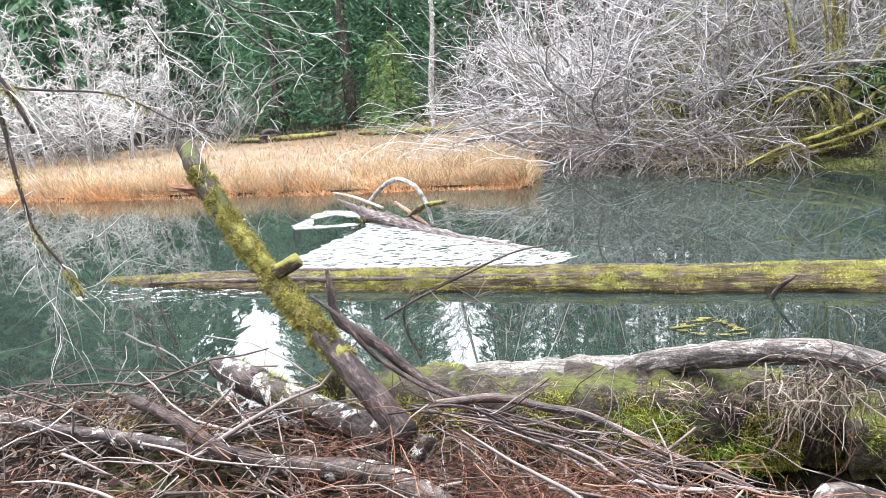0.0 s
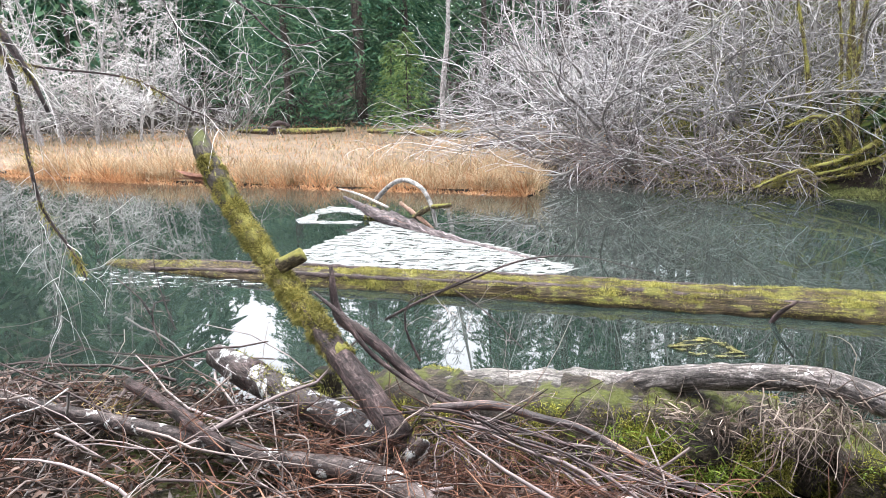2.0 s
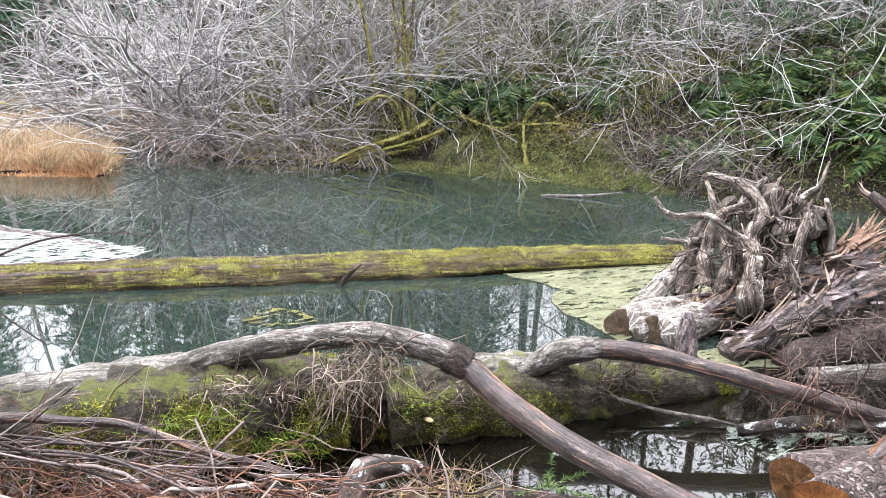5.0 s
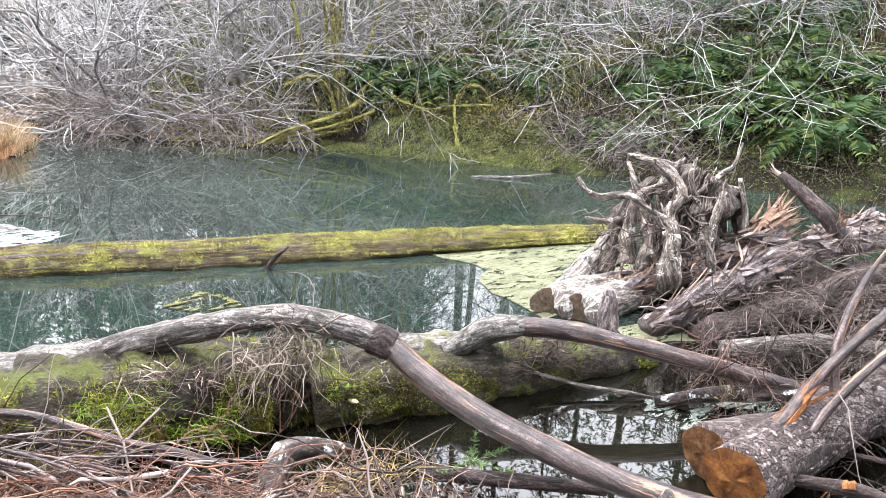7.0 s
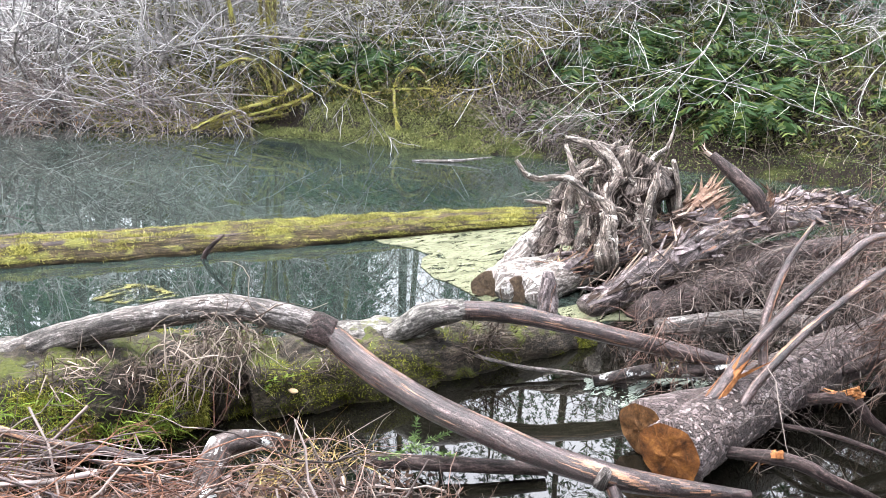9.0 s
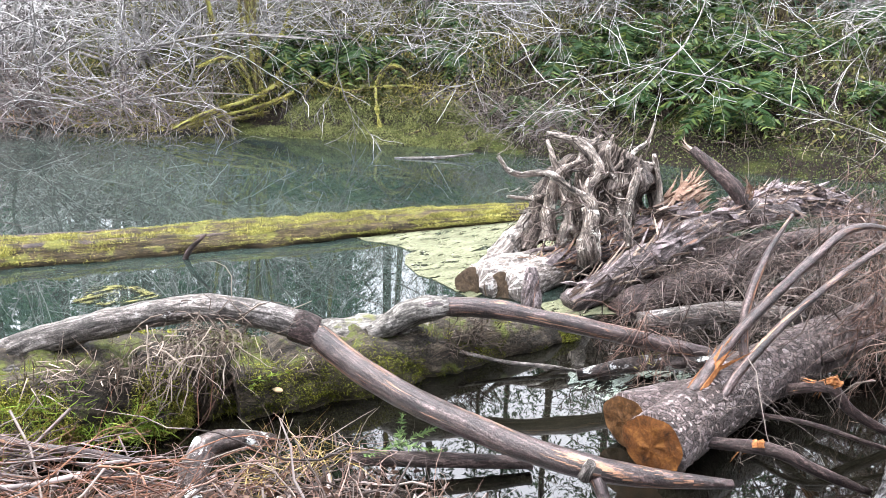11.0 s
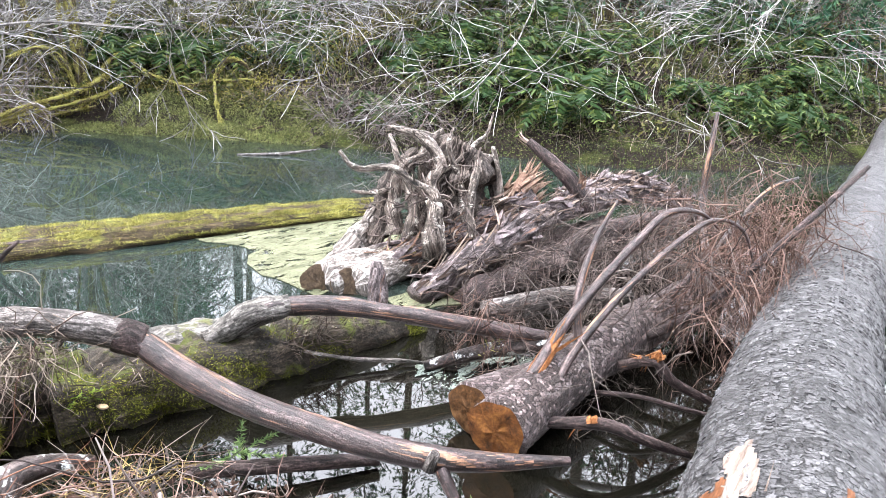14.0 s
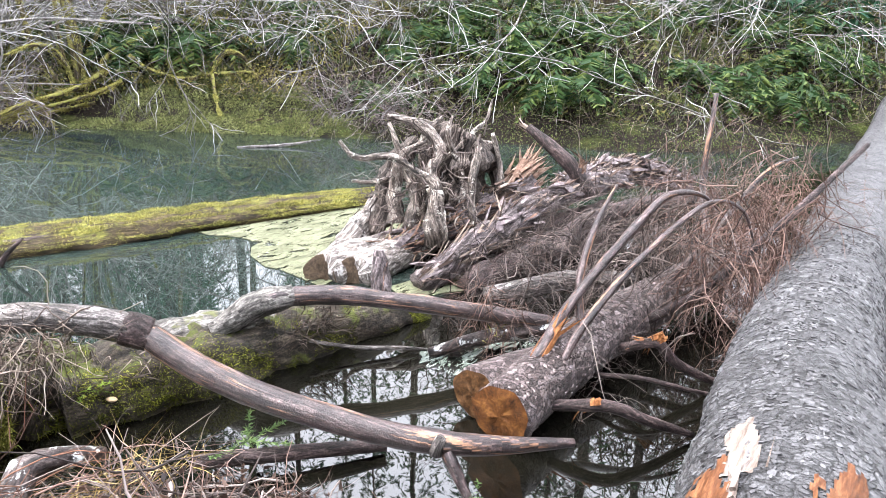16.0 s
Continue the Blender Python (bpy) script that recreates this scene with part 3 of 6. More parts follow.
def step01(a):
    a = np.clip(a, 0, 1)
    return a * a * (3 - 2 * a)


def land(x, y):
    """Height of the ground."""
    x, y = np.asarray(x, float), np.asarray(y, float)
    d = shore_distance(x, y)
    hill = step01((x - 0.13 * y - 2.0) / 3.0) * (y > 0.2 * x - 6.5)          # the slope beyond the pond
    meadow = step01((y - 9) / 3.0) * (1 - hill)
    near = np.clip(1 - hill - meadow, 0, 1)
    dp = np.maximum(d, 0)
    far_rise = np.clip((np.hypot(x, y) - 45) * 0.2, 0, 9)
    zh = 0.5 * dp / (1 + 0.5 * dp) + 0.36 * np.maximum(dp - 0.9, 0) - 0.16 * np.maximum(dp - 14, 0) + 0.25 * bumps(x, y, 2.5, 3) * step01(dp / 2) + 0.2 * bumps(x, y, 0.5, 6) * step01(dp / 0.6)
    zm = 0.06 + 0.10 * step01(dp / 1.5) + 0.05 * bumps(x, y, 2.0, 4) * step01(dp) + 0.001 * dp + far_rise
    zn = 0.26 * step01(dp / 0.7) + 0.06 * bumps(x, y, 0.7, 5) * step01(dp)
    z = hill * zh + meadow * zm + near * zn
    return np.where(d > 0, z, np.maximum(-0.7, d * 0.45) - 0.01)


def axis(a, b, fine, lo, hi):
    mid = np.arange(a, b, fine)
    left = a - np.cumsum(np.geomspace(fine, (a - lo) / 3, 16))
    right = b + np.cumsum(np.geomspace(fine, (hi - b) / 3, 16))
    return np.concatenate([left[::-1], mid, right])


gx, gy = axis(-14, 24, 0.22, -900, 900), axis(-4, 30, 0.22, -900, 900)
X, Y = np.meshgrid(gx, gy)
Z = land(X, Y)
g = Geo()
nx, ny = len(gx), len(gy)
idx = np.arange(nx * ny).reshape(ny, nx)
quads = np.stack([idx[:-1, :-1], idx[:-1, 1:], idx[1:, 1:], idx[1:, :-1]], -1).reshape(-1, 4)
g.add(np.stack([X, Y, Z], -1).reshape(-1, 3), quads)
tagged(part("ground", g, M["ground"]), "damp forest soil with moss and leaf litter", "ground", kind="structure")

LOG_LINE = [(-40, 12), (-3, 4.5), (-0.7, 4.0), (0.4, 3.66), (1.0, 3.56), (2.0, 3.28), (3.1, 3.02), (3.95, 2.78), (5.0, 2.85), (7.0, 2.8), (40, -6)]
far_side = [(60, 60), (-60, 60)]
for name, key, ring, lab in (("pond_water", "pond", LOG_LINE + far_side, "still teal pond water with soft reflections"),
                             ("channel_water", "channel", [(-40, -14), (60, -14)] + LOG_LINE[::-1], "shallow dark brown channel water")):
    g = Geo()
    g.add([(x, y, 0.0) for x, y in ring], [tuple(range(len(ring)))])
    tagged(part(name, g, M[key], smooth=False), lab, "water", kind="structure")


def sheet(name, ring, z, key, label, rng, jag=0.12):
    """A thin skin floating on the water with a ragged rim."""
    g = Geo()
    out = []
    for (ax, ay), (bx, by) in zip(ring, ring[1:] + ring[:1]):
        n = max(2, int(math.hypot(bx - ax, by - ay) / 0.12))
        for k in range(n):
            out.append((ax + (bx - ax) * k / n + rng.normal() * jag * 0.4, ay + (by - ay) * k / n + rng.normal() * jag * 0.4))
    n = len(out)
    top = [(x, y, z) for x, y in out]
    low = [(x, y, z - 0.006) for x, y in out]
    g.add(top + low, [tuple(range(n))] + [(i, n + i, n + (i + 1) % n, (i + 1) % n) for i in range(n)])
    return tagged(part(name, g, M[key], smooth=False), label, "scum", kind="stuff")


rs = np.random.default_rng(11)
sheet("foam_sheet", [(-2.6, 8.35), (-2.1, 8.75), (-1.7, 9.6), (-1.35, 10.4), (-1.2, 11.0), (-0.9, 10.9), (-0.1, 9.75), (1.0, 8.25), (1.35, 7.6), (0.6, 7.3), (-0.9, 7.6)], 0.008, "foam", "white foam and pollen scum on still water", rs)
sheet("foam_curl", [(-2.5, 11.3), (-2.2, 12.5), (-1.6, 12.2), (-1.3, 11.6), (-1.35, 11.3), (-1.9, 11.95), (-2.25, 11.7), (-2.2, 11.1), (-1.35, 11.0), (-1.4, 10.75), (-2.4, 10.95)], 0.008, "foam", "curled streak of white foam on the pond", rs, 0.08)
# pale band of reflected sky, laid on the pond as a coloured sheet
sheet("reflection_streak", [(-4.4, 8.2), (-3.0, 8.0), (-2.0, 7.35), (-3.2, 7.4), (-4.3, 7.8)], 0.008, "glint_pale", "pale painted reflection on the water along the floating log", rs, 0.1)
sheet("duckweed_sheet", [(4.1, 5.38), (4.3, 4.9), (4.05, 4.6), (3.9, 4.25), (3.95, 3.95), (3.88, 3.6), (4.6, 3.5), (5.5, 4.0), (6.1, 4.95), (5.2, 5.3)], 0.008, "duckweed", "pale green duckweed scum against the driftwood", rs, 0.07)
sheet("duckweed_strip", [(4.1, 2.95), (4.5, 2.75), (4.9, 2.85), (4.6, 3.15), (4.2, 3.2)], 0.008, "duckweed", "strip of green duckweed between logs", rs, 0.05)
sheet("moss_raft", [(1.62, 5.2), (1.8, 5.42), (2.05, 5.28), (2.15, 4.95), (1.85, 4.95)], 0.01, "moss_raft", "yellow-green moss raft floating behind the log", rs, 0.05)

sheet("channel_scum", [(3.35, 2.25), (3.6, 2.4), (3.95, 2.05), (4.2, 1.75), (3.8, 1.72), (3.45, 1.85)], 0.006, "scum_grey", "grey-green scum on the dark channel", rs, 0.08)

# specks of pollen and needles on the water
n = 4200
sx, sy = rs.uniform(-2.5, 5.0, n), rs.uniform(3.6, 7.0, n)
g = Geo()
for x, y in zip(sx, sy):
    if shore_distance(x, y) < -0.1:
        q = rs.uniform(0.0015, 0.0045)
        a = rs.uniform(0, 6.28)
        c, s_ = math.cos(a) * q, math.sin(a) * q * 0.6
        g.add([(x + c, y + s_, 0.004), (x - s_, y + c, 0.004), (x - c, y - s_, 0.004), (x + s_, y - c, 0.004)], [(0, 1, 2, 3)])
tagged(part("floating_specks", g, M["speck"], smooth=False), "pale specks of debris on the pond", "debris", kind="stuff")

# ---- logs and driftwood ----
rl = np.random.default_rng(5)


def log_thing(name, pts, radii, mat, label, category="log", sides=16, step=0.06, rough=0.12, freq=5.0, moss=0, moss_key="moss", moss_len=0.03, up=-0.1, mask=0.0, mfreq=5.0, trunk="trunk", group="", squash=1.0, droop=0.0, top=2.0):
    """A fallen log or pole, with moss tufts where it carries them."""
    mid = pts[len(pts) // 2]
    e = thing(name, (mid[0], mid[1], min(p[2] - r for p, r in zip(pts, radii))), label, category, group)
    g = Geo()
    v, nrm = tube(g, pts, radii, sides, step, rough, freq, squash=squash, off=float(rl.uniform(0, 9)))
    part(trunk, g, M[mat], e)
    if moss:
        gm = Geo()
        moss_on(gm, v, nrm, moss, moss_len, rl, up, mask, mfreq, droop=droop, top=top)
        part("moss", gm, M[moss_key], e, "tufts of moss")
    return e, v, nrm


def limb(name, pts, radii, mat, parent, label="", sides=8, step=0.05, rough=0.1, freq=9.0):
    g = Geo()
    v, n = tube(g, pts, radii, sides, step, rough, freq, off=float(rl.uniform(0, 9)))
    return part(name, g, M[mat], parent, label), v, n


def splinters(name, at, d, n, length, width, spread, parent, key="splinter", label="torn orange splinters", jitter=0.3):
    """Jagged wedges of torn wood round a break."""
    g = Geo()
    d = np.array(d, float) / np.linalg.norm(d)
    for _ in range(n):
        s = rl.normal(size=3)
        s -= d * (s @ d)
        s /= np.linalg.norm(s)
        q = np.array(at) + s * spread * rl.uniform(0.1, 1.0)
        w = np.cross(d, s)
        L, W, T = length * rl.uniform(0.4, 1.2), width * rl.uniform(0.5, 1.3), width * 0.35
        tip = q + (d + s * jitter * rl.normal() + w * jitter * rl.normal()) * L
        b = q - d * L * 0.3
        vs = [b + w * W + s * T, b - w * W + s * T, b - w * W - s * T, b + w * W - s * T, q + d * L * 0.4 + w * W * 0.7, q + d * L * 0.45 - w * W * 0.7, tip]
        g.add([tuple(p) for p in vs], [(0, 1, 5, 4), (3, 4, 5, 2), (0, 4, 3), (1, 2, 5), (4, 6, 5), (0, 3, 2, 1)])
    return part(name, g, M[key], parent, label, smooth=False)


# long floating log under moss
fl, v, n = log_thing("floating_log", [(-4.3, 8.72, -0.04), (-3.2, 8.2, -0.01), (-2.0, 7.72, 0.0), (0.0, 7.02, 0.01), (1.5, 6.52, 0.02), (3.0, 6.02, 0.02), (4.5, 5.58, 0.02), (5.4, 5.3, 0.02), (6.2, 5.05, 0.0)],
                     [0.14, 0.2, 0.25, 0.27, 0.28, 0.28, 0.27, 0.25, 0.22], "mossy_wood", "long floating log covered with yellow-green moss", sides=24, step=0.07, rough=0.16, freq=4.0, moss=24000, moss_len=0.018, moss_key="moss_olive", up=-0.1, mask=-0.15, mfreq=6.5, squash=0.5)
k3 = int(len(v) * 0.28)
gm = Geo()
moss_on(gm, v[k3:], n[k3:], 80000, 0.02, rl, 0.1, 0.0, 2.3, 0.0028, streak=0.045)
part("moss", gm, M["moss"], fl, "bright cushions of yellow moss")
for o in (-0.17, 0.2, -0.06):
    limb("bark_strip", [(-3.6, 8.35 + o, 0.03), (-2.0, 7.72 + o, 0.09), (-0.5, 7.2 + o, 0.1), (1.0, 6.7 + o * 0.9, 0.11), (2.6, 6.16 + o, 0.1), (4.4, 5.6 + o * 0.9, 0.09)], [0.02, 0.035, 0.03, 0.04, 0.035, 0.02], "wet_bark", fl, "raised strip of old bark", 8, 0.1, 0.4)

# large mossy log at the water's edge
near, nv, nn = log_thing("mossy_log", [(-0.75, 4.02, 0.06), (-0.07, 3.8, 0.1), (0.4, 3.66, 0.1), (1.0, 3.55, 0.1), (1.35, 3.46, 0.1), (1.64, 3.38, 0.09)],
                         [0.24, 0.29, 0.31, 0.32, 0.3, 0.27], "mossy_log", "large rotting log with moss and grass on its flank", sides=28, step=0.04, rough=0.22, freq=4.5, moss=24000, moss_key="moss_olive", moss_len=0.026, up=-0.7, mask=-0.3, mfreq=3.2, droop=0.4, top=0.62)
gm = Geo()
moss_on(gm, nv, nn, 60000, 0.02, rl, -0.55, -0.2, 3.2, 0.0022, 0.3, 0.7)
part("moss", gm, M["moss_green"], near, "bright yellow-green moss")
far_log, v, n = log_thing("mossy_log", [(1.85, 3.3, 0.02), (2.2, 3.2, 0.03), (2.5, 3.1, 0.03), (3.1, 3.0, 0.03), (3.6, 2.88, 0.02), (4.0, 2.74, 0.0)],
                          [0.26, 0.27, 0.26, 0.23, 0.18, 0.1], "mossy_log", "shorter rotting log with pale top and mossy flank", sides=28, step=0.04, rough=0.22, freq=5.0, moss=12000, moss_key="moss_dark", moss_len=0.02, up=-0.3, mask=-0.2, mfreq=5.0, droop=0.4, top=0.6)
gm = Geo()
moss_on(gm, v, n, 26000, 0.015, rl, -0.05, -0.04, 3.5, 0.002, 0.3, 0.8)
part("moss", gm, M["moss_green"], far_log, "bright yellow-green moss")
# added root mass with dark moss, standing in for the black shaded void here
log_thing("dark_gap_roots", [(1.7, 3.42, -0.1), (1.8, 3.38, 0.12), (1.92, 3.36, 0.05)], [0.2, 0.24, 0.18], "mossy_log", "dark root mass added to fill the shaded void between the logs", "roots", sides=18, rough=0.4, freq=8, moss=3500, moss_key="moss_dark", moss_len=0.05, up=-0.9, mask=-0.3, droop=0.6)
gt = Geo()
top, _ = tube(gt, [(-0.6, 4.02, 0.18), (-0.1, 3.88, 0.22), (0.3, 3.79, 0.25), (0.7, 3.7, 0.26), (1.0, 3.64, 0.26), (1.4, 3.53, 0.24)], [0.1, 0.17, 0.19, 0.19, 0.18, 0.1], 20, 0.04, 0.16, 6.0)
part("bare_top", gt, M["bare_wood"], near, "bleached bare wood along the top")
gt = Geo()
tube(gt, [(1.9, 3.32, 0.12), (2.4, 3.2, 0.15), (2.9, 3.08, 0.14), (3.3, 3.0, 0.08)], [0.13, 0.165, 0.155, 0.1], 20, 0.04, 0.16, 6.0)
part("bare_top", gt, M["bare_wood"], far_log, "bleached bare wood along the top")


def tufts(name, centres, n, length, key, parent, spread=0.07, down=0.2, label=""):
    g = Geo()
    for c in centres:
        b = np.array(c) + rl.normal(size=(n, 3)) * spread * np.array([1, 0.4, 0.6])
        d = rl.normal(size=(n, 3)) * 0.6 + np.array([0, -0.8, 0.5 - down])
        blades(g, b, d, length * rl.uniform(0.5, 1.3, n), 0.003, rl, 0.9)
    return part(name, g, M[key], parent, label)


tufts("grass", [(0.75, 3.3, 0.25), (0.9, 3.28, 0.2), (1.05, 3.24, 0.16), (1.2, 3.2, 0.12), (1.0, 3.25, 0.26), (1.28, 3.18, 0.06), (1.36, 3.16, 0.1)], 100, 0.085, "grass_green", near, label="fresh green grass on the flank")
tufts("dry_grass", [(3.0, 2.83, 0.2), (3.1, 2.8, 0.22), (3.2, 2.78, 0.18), (2.18, 2.98, 0.25), (1.0, 3.35, 0.36), (1.15, 3.3, 0.36), (1.3, 3.25, 0.33)], 70, 0.12, "straw", near, label="dry straw-coloured grass")

# bent trunk arching off the mossy log
bent_pts = [(0.1, 3.8, 0.33), (0.45, 3.73, 0.36), (0.75, 3.66, 0.38), (1.03, 3.58, 0.44), (1.26, 3.45, 0.51), (1.48, 3.28, 0.575), (1.69, 3.13, 0.605), (1.9, 2.97, 0.565), (2.07, 2.84, 0.485)]
bent = thing("bent_trunk", (2.5, 1.5, 0.1), "bent grey trunk arching over the log, bark peeled orange", "trunk")
limb("upper_trunk", bent_pts, [0.04, 0.055, 0.064, 0.072, 0.07, 0.067, 0.066, 0.066, 0.07], "grey_log", bent, "grey bark mottled with lichen", 16, 0.04, 0.13)
limb("lower_trunk", [(2.05, 2.86, 0.5), (2.08, 2.8, 0.47), (2.15, 2.57, 0.37), (2.25, 2.27, 0.29), (2.35, 2.0, 0.25), (2.44, 1.75, 0.225), (2.54, 1.5, 0.225), (2.72, 1.33, 0.19), (3.0, 1.12, 0.15)], [0.058, 0.062, 0.063, 0.062, 0.06, 0.056, 0.052, 0.042, 0.02], "pole", bent, "smooth peeled wood with orange streaks", 16, 0.04, 0.06)
limb("bark_collar", [(2.0, 2.9, 0.52), (2.04, 2.865, 0.5), (2.085, 2.825, 0.475)], [0.074, 0.082, 0.077], "wet_bark", bent, "ragged ring where the bark ends", 18, 0.012, 0.14, 22.0)
limb("fork", [(2.5, 1.5, 0.2), (2.5, 1.47, 0.28)], [0.035, 0.02], "grey_log", bent)
limb("fork", [(2.53, 1.46, 0.2), (2.5, 1.3, 0.02)], [0.03, 0.016], "pole", bent)
g = Geo()
polys = []
for _ in range(330):
    s = np.array([1.58, 3.03, 0.50]) + rl.normal(size=3) * np.array([0.13, 0.06, 0.07])
    out = grow(rl, s, rl.normal(size=3) * 0.75 + np.array([-0.05, -0.2, -0.5]), rl.uniform(0.08, 0.3), rl.uniform(0.0012, 0.0042), 0, [], wander=0.7, droop=0.45)
    polys += [(p, r) for p, r, _ in out]
fast_tubes(g, polys, 4)
part("root_tangle", g, M["straw"], bent, "tangle of dry roots and dead grass")

# shelf mushroom on the log
e = thing("mushroom", (1.97, 3.05, 0.12), "small tan bracket mushroom on the mossy log", "mushroom")
g = Geo()
tube(g, [(1.97, 3.06, 0.12), (1.97, 3.0, 0.13), (1.97, 2.975, 0.135)], [0.014, 0.02, 0.006], 12, 0.008, 0.1, 30, squash=0.5)
part("cap", g, M["mushroom"], e)

# pole resting on the log's far end
p2, v, n = log_thing("grey_pole", [(2.74, 2.96, 0.34), (2.82, 2.91, 0.39), (2.95, 2.85, 0.4), (3.17, 2.69, 0.385), (3.37, 2.46, 0.35), (3.61, 2.22, 0.29), (3.75, 2.1, 0.25), (4.2, 1.75, 0.12)], [0.03, 0.05, 0.055, 0.055, 0.055, 0.052, 0.05, 0.045], "pole", "weathered grey pole resting across the log", sides=12, step=0.05, rough=0.16)
limb("root_knob", [(2.58, 3.07, 0.25), (2.72, 2.99, 0.32), (2.84, 2.91, 0.385), (2.96, 2.84, 0.4)], [0.05, 0.072, 0.07, 0.055], "bare_wood", p2, "swollen root knob", 14, 0.03, 0.3)

# sawn log lying in the channel
saw_pts = [(2.97, 1.47, 0.17), (3.3, 1.48, 0.18), (3.75, 1.48, 0.2), (4.3, 1.44, 0.22), (4.9, 1.35, 0.25), (5.7, 1.2, 0.3)]
saw, v_saw, n_saw = log_thing("sawn_log", saw_pts, [0.152, 0.152, 0.152, 0.15, 0.14, 0.12], "red_bark", "sawn conifer log with flaking bark over dark water", sides=22, step=0.04, rough=0.07)


def disc(name, at, d, r, key, parent, label, squash=1.0):
    """A sawn face, slightly dished and uneven."""
    g = Geo()
    d = np.array(d, float) / np.linalg.norm(d)
    u = np.cross(d, (0, 0, 1))
    u /= np.linalg.norm(u)
    w = np.cross(u, d)
    vs, fs = [tuple(np.array(at) + d * 0.004)], []
    for k in range(1, 5):
        for j in range(28):
            a = 6.2832 * j / 28
            rr = r * k / 4 * (1 + 0.05 * math.sin(3 * a + 1) + 0.03 * math.sin(7 * a))
            vs.append(tuple(np.array(at) + u * rr * math.cos(a) * squash + w * rr * math.sin(a) + d * (0.006 * rl.normal() * (k < 4) - 0.004 * (k == 4))))
    for j in range(28):
        fs.append((0, 1 + j, 1 + (j + 1) % 28))
        for k in range(3):
            a, b = 1 + k * 28 + j, 1 + k * 28 + (j + 1) % 28
            fs.append((a, a + 28, b + 28, b))
    g.add(vs, fs)
    return part(name, g, M[key], parent, label)


disc("cut_face", (2.95, 1.47, 0.17), (-1, 0.0, 0.0), 0.148, "cut", saw, "wet orange sawn end grain")
twin, v, n = log_thing("sawn_side_log", [(3.1, 1.705, 0.14), (3.3, 1.68, 0.13), (3.8, 1.6, 0.12), (4.4, 1.6, 0.1)], [0.13, 0.125, 0.1, 0.06], "red_bark", "smaller sawn log lying against the larger one", sides=18, step=0.05, rough=0.07)
disc("cut_face", (3.088, 1.705, 0.14), (-1, 0.05, 0.0), 0.126, "cut_dark", twin, "wet orange sawn end grain")
for name, pts, rad in (("broken_branch", [(3.3, 1.5, 0.3), (3.6, 1.5, 0.47), (3.93, 1.48, 0.62), (4.3, 1.42, 0.82), (4.56, 1.36, 0.94), (4.8, 1.25, 0.92), (4.95, 1.15, 0.8)], [0.034, 0.034, 0.032, 0.028, 0.024, 0.016, 0.008]),
                       ("branch", [(3.4, 1.4, 0.28), (3.55, 1.38, 0.42), (3.91, 1.33, 0.62), (4.35, 1.22, 0.83), (4.67, 1.13, 0.92), (4.85, 1.0, 0.85), (4.9, 0.9, 0.6)], [0.026, 0.026, 0.024, 0.02, 0.016, 0.012, 0.006]),
                       ("branch", [(3.75, 1.46, 0.3), (3.85, 1.55, 0.55), (4.1, 1.6, 0.8), (4.35, 1.6, 1.0)], [0.03, 0.026, 0.02, 0.01]),
                       ("branch", [(4.3, 1.3, 0.25), (4.6, 1.08, 0.42), (4.95, 0.88, 0.68), (5.4, 0.72, 0.91), (6.0, 0.55, 1.17)], [0.034, 0.033, 0.03, 0.026, 0.018]),
                       ("branch", [(4.7, 1.35, 0.35), (5.1, 1.25, 0.55), (5.37, 1.18, 0.74), (5.65, 1.06, 0.98), (5.95, 0.95, 1.04)], [0.03, 0.027, 0.024, 0.018, 0.01]),
                       ("branch", [(5.5, 1.3, 0.3), (6.3, 1.65, 0.5), (6.52, 1.74, 0.7), (6.6, 1.76, 1.0), (6.74, 1.79, 1.36)], [0.04, 0.036, 0.036, 0.03, 0.02]),
                       ("branch", [(3.2, 1.4, 0.14), (3.3, 1.1, 0.2), (3.4, 0.95, 0.14), (3.6, 0.78, 0.03)], [0.03, 0.036, 0.032, 0.02]),
                       ("branch", [(3.94, 1.3, 0.2), (3.95, 1.12, 0.28), (4.0, 1.03, 0.18), (4.16, 0.88, 0.06), (4.33, 0.8, -0.02)], [0.035, 0.034, 0.032, 0.028, 0.02]),
                       ("branch", [(3.7, 1.35, 0.12), (3.75, 1.1, 0.16), (3.95, 0.85, 0.08), (4.2, 0.7, 0.0)], [0.016, 0.014, 0.012, 0.008])):
    limb(name, pts, [q * 0.85 for q in rad], "pole" if pts[0][2] > 0.26 else "wet_bark", saw, "weathered brown branch" if pts[0][2] > 0.26 else "dark wet branch", 12, 0.03, 0.14)
splinters("splinter_mass", (3.38, 1.5, 0.33), (0.5, 0.0, 0.3), 26, 0.26, 0.016, 0.045, saw, "splinter_orange", jitter=0.15)
splinters("splinter_mass", (3.8, 1.5, 0.36), (-0.1, 0.05, 0.5), 6, 0.16, 0.014, 0.02, saw)
splinters("splinter_mass", (3.28, 1.16, 0.2), (-0.1, 0.5, -0.3), 14, 0.13, 0.014, 0.03, saw, "splinter_orange")
splinters("splinter_mass", (3.95, 1.12, 0.3), (0.05, 0.4, -0.3), 14, 0.15, 0.014, 0.03, saw, "splinter_orange")

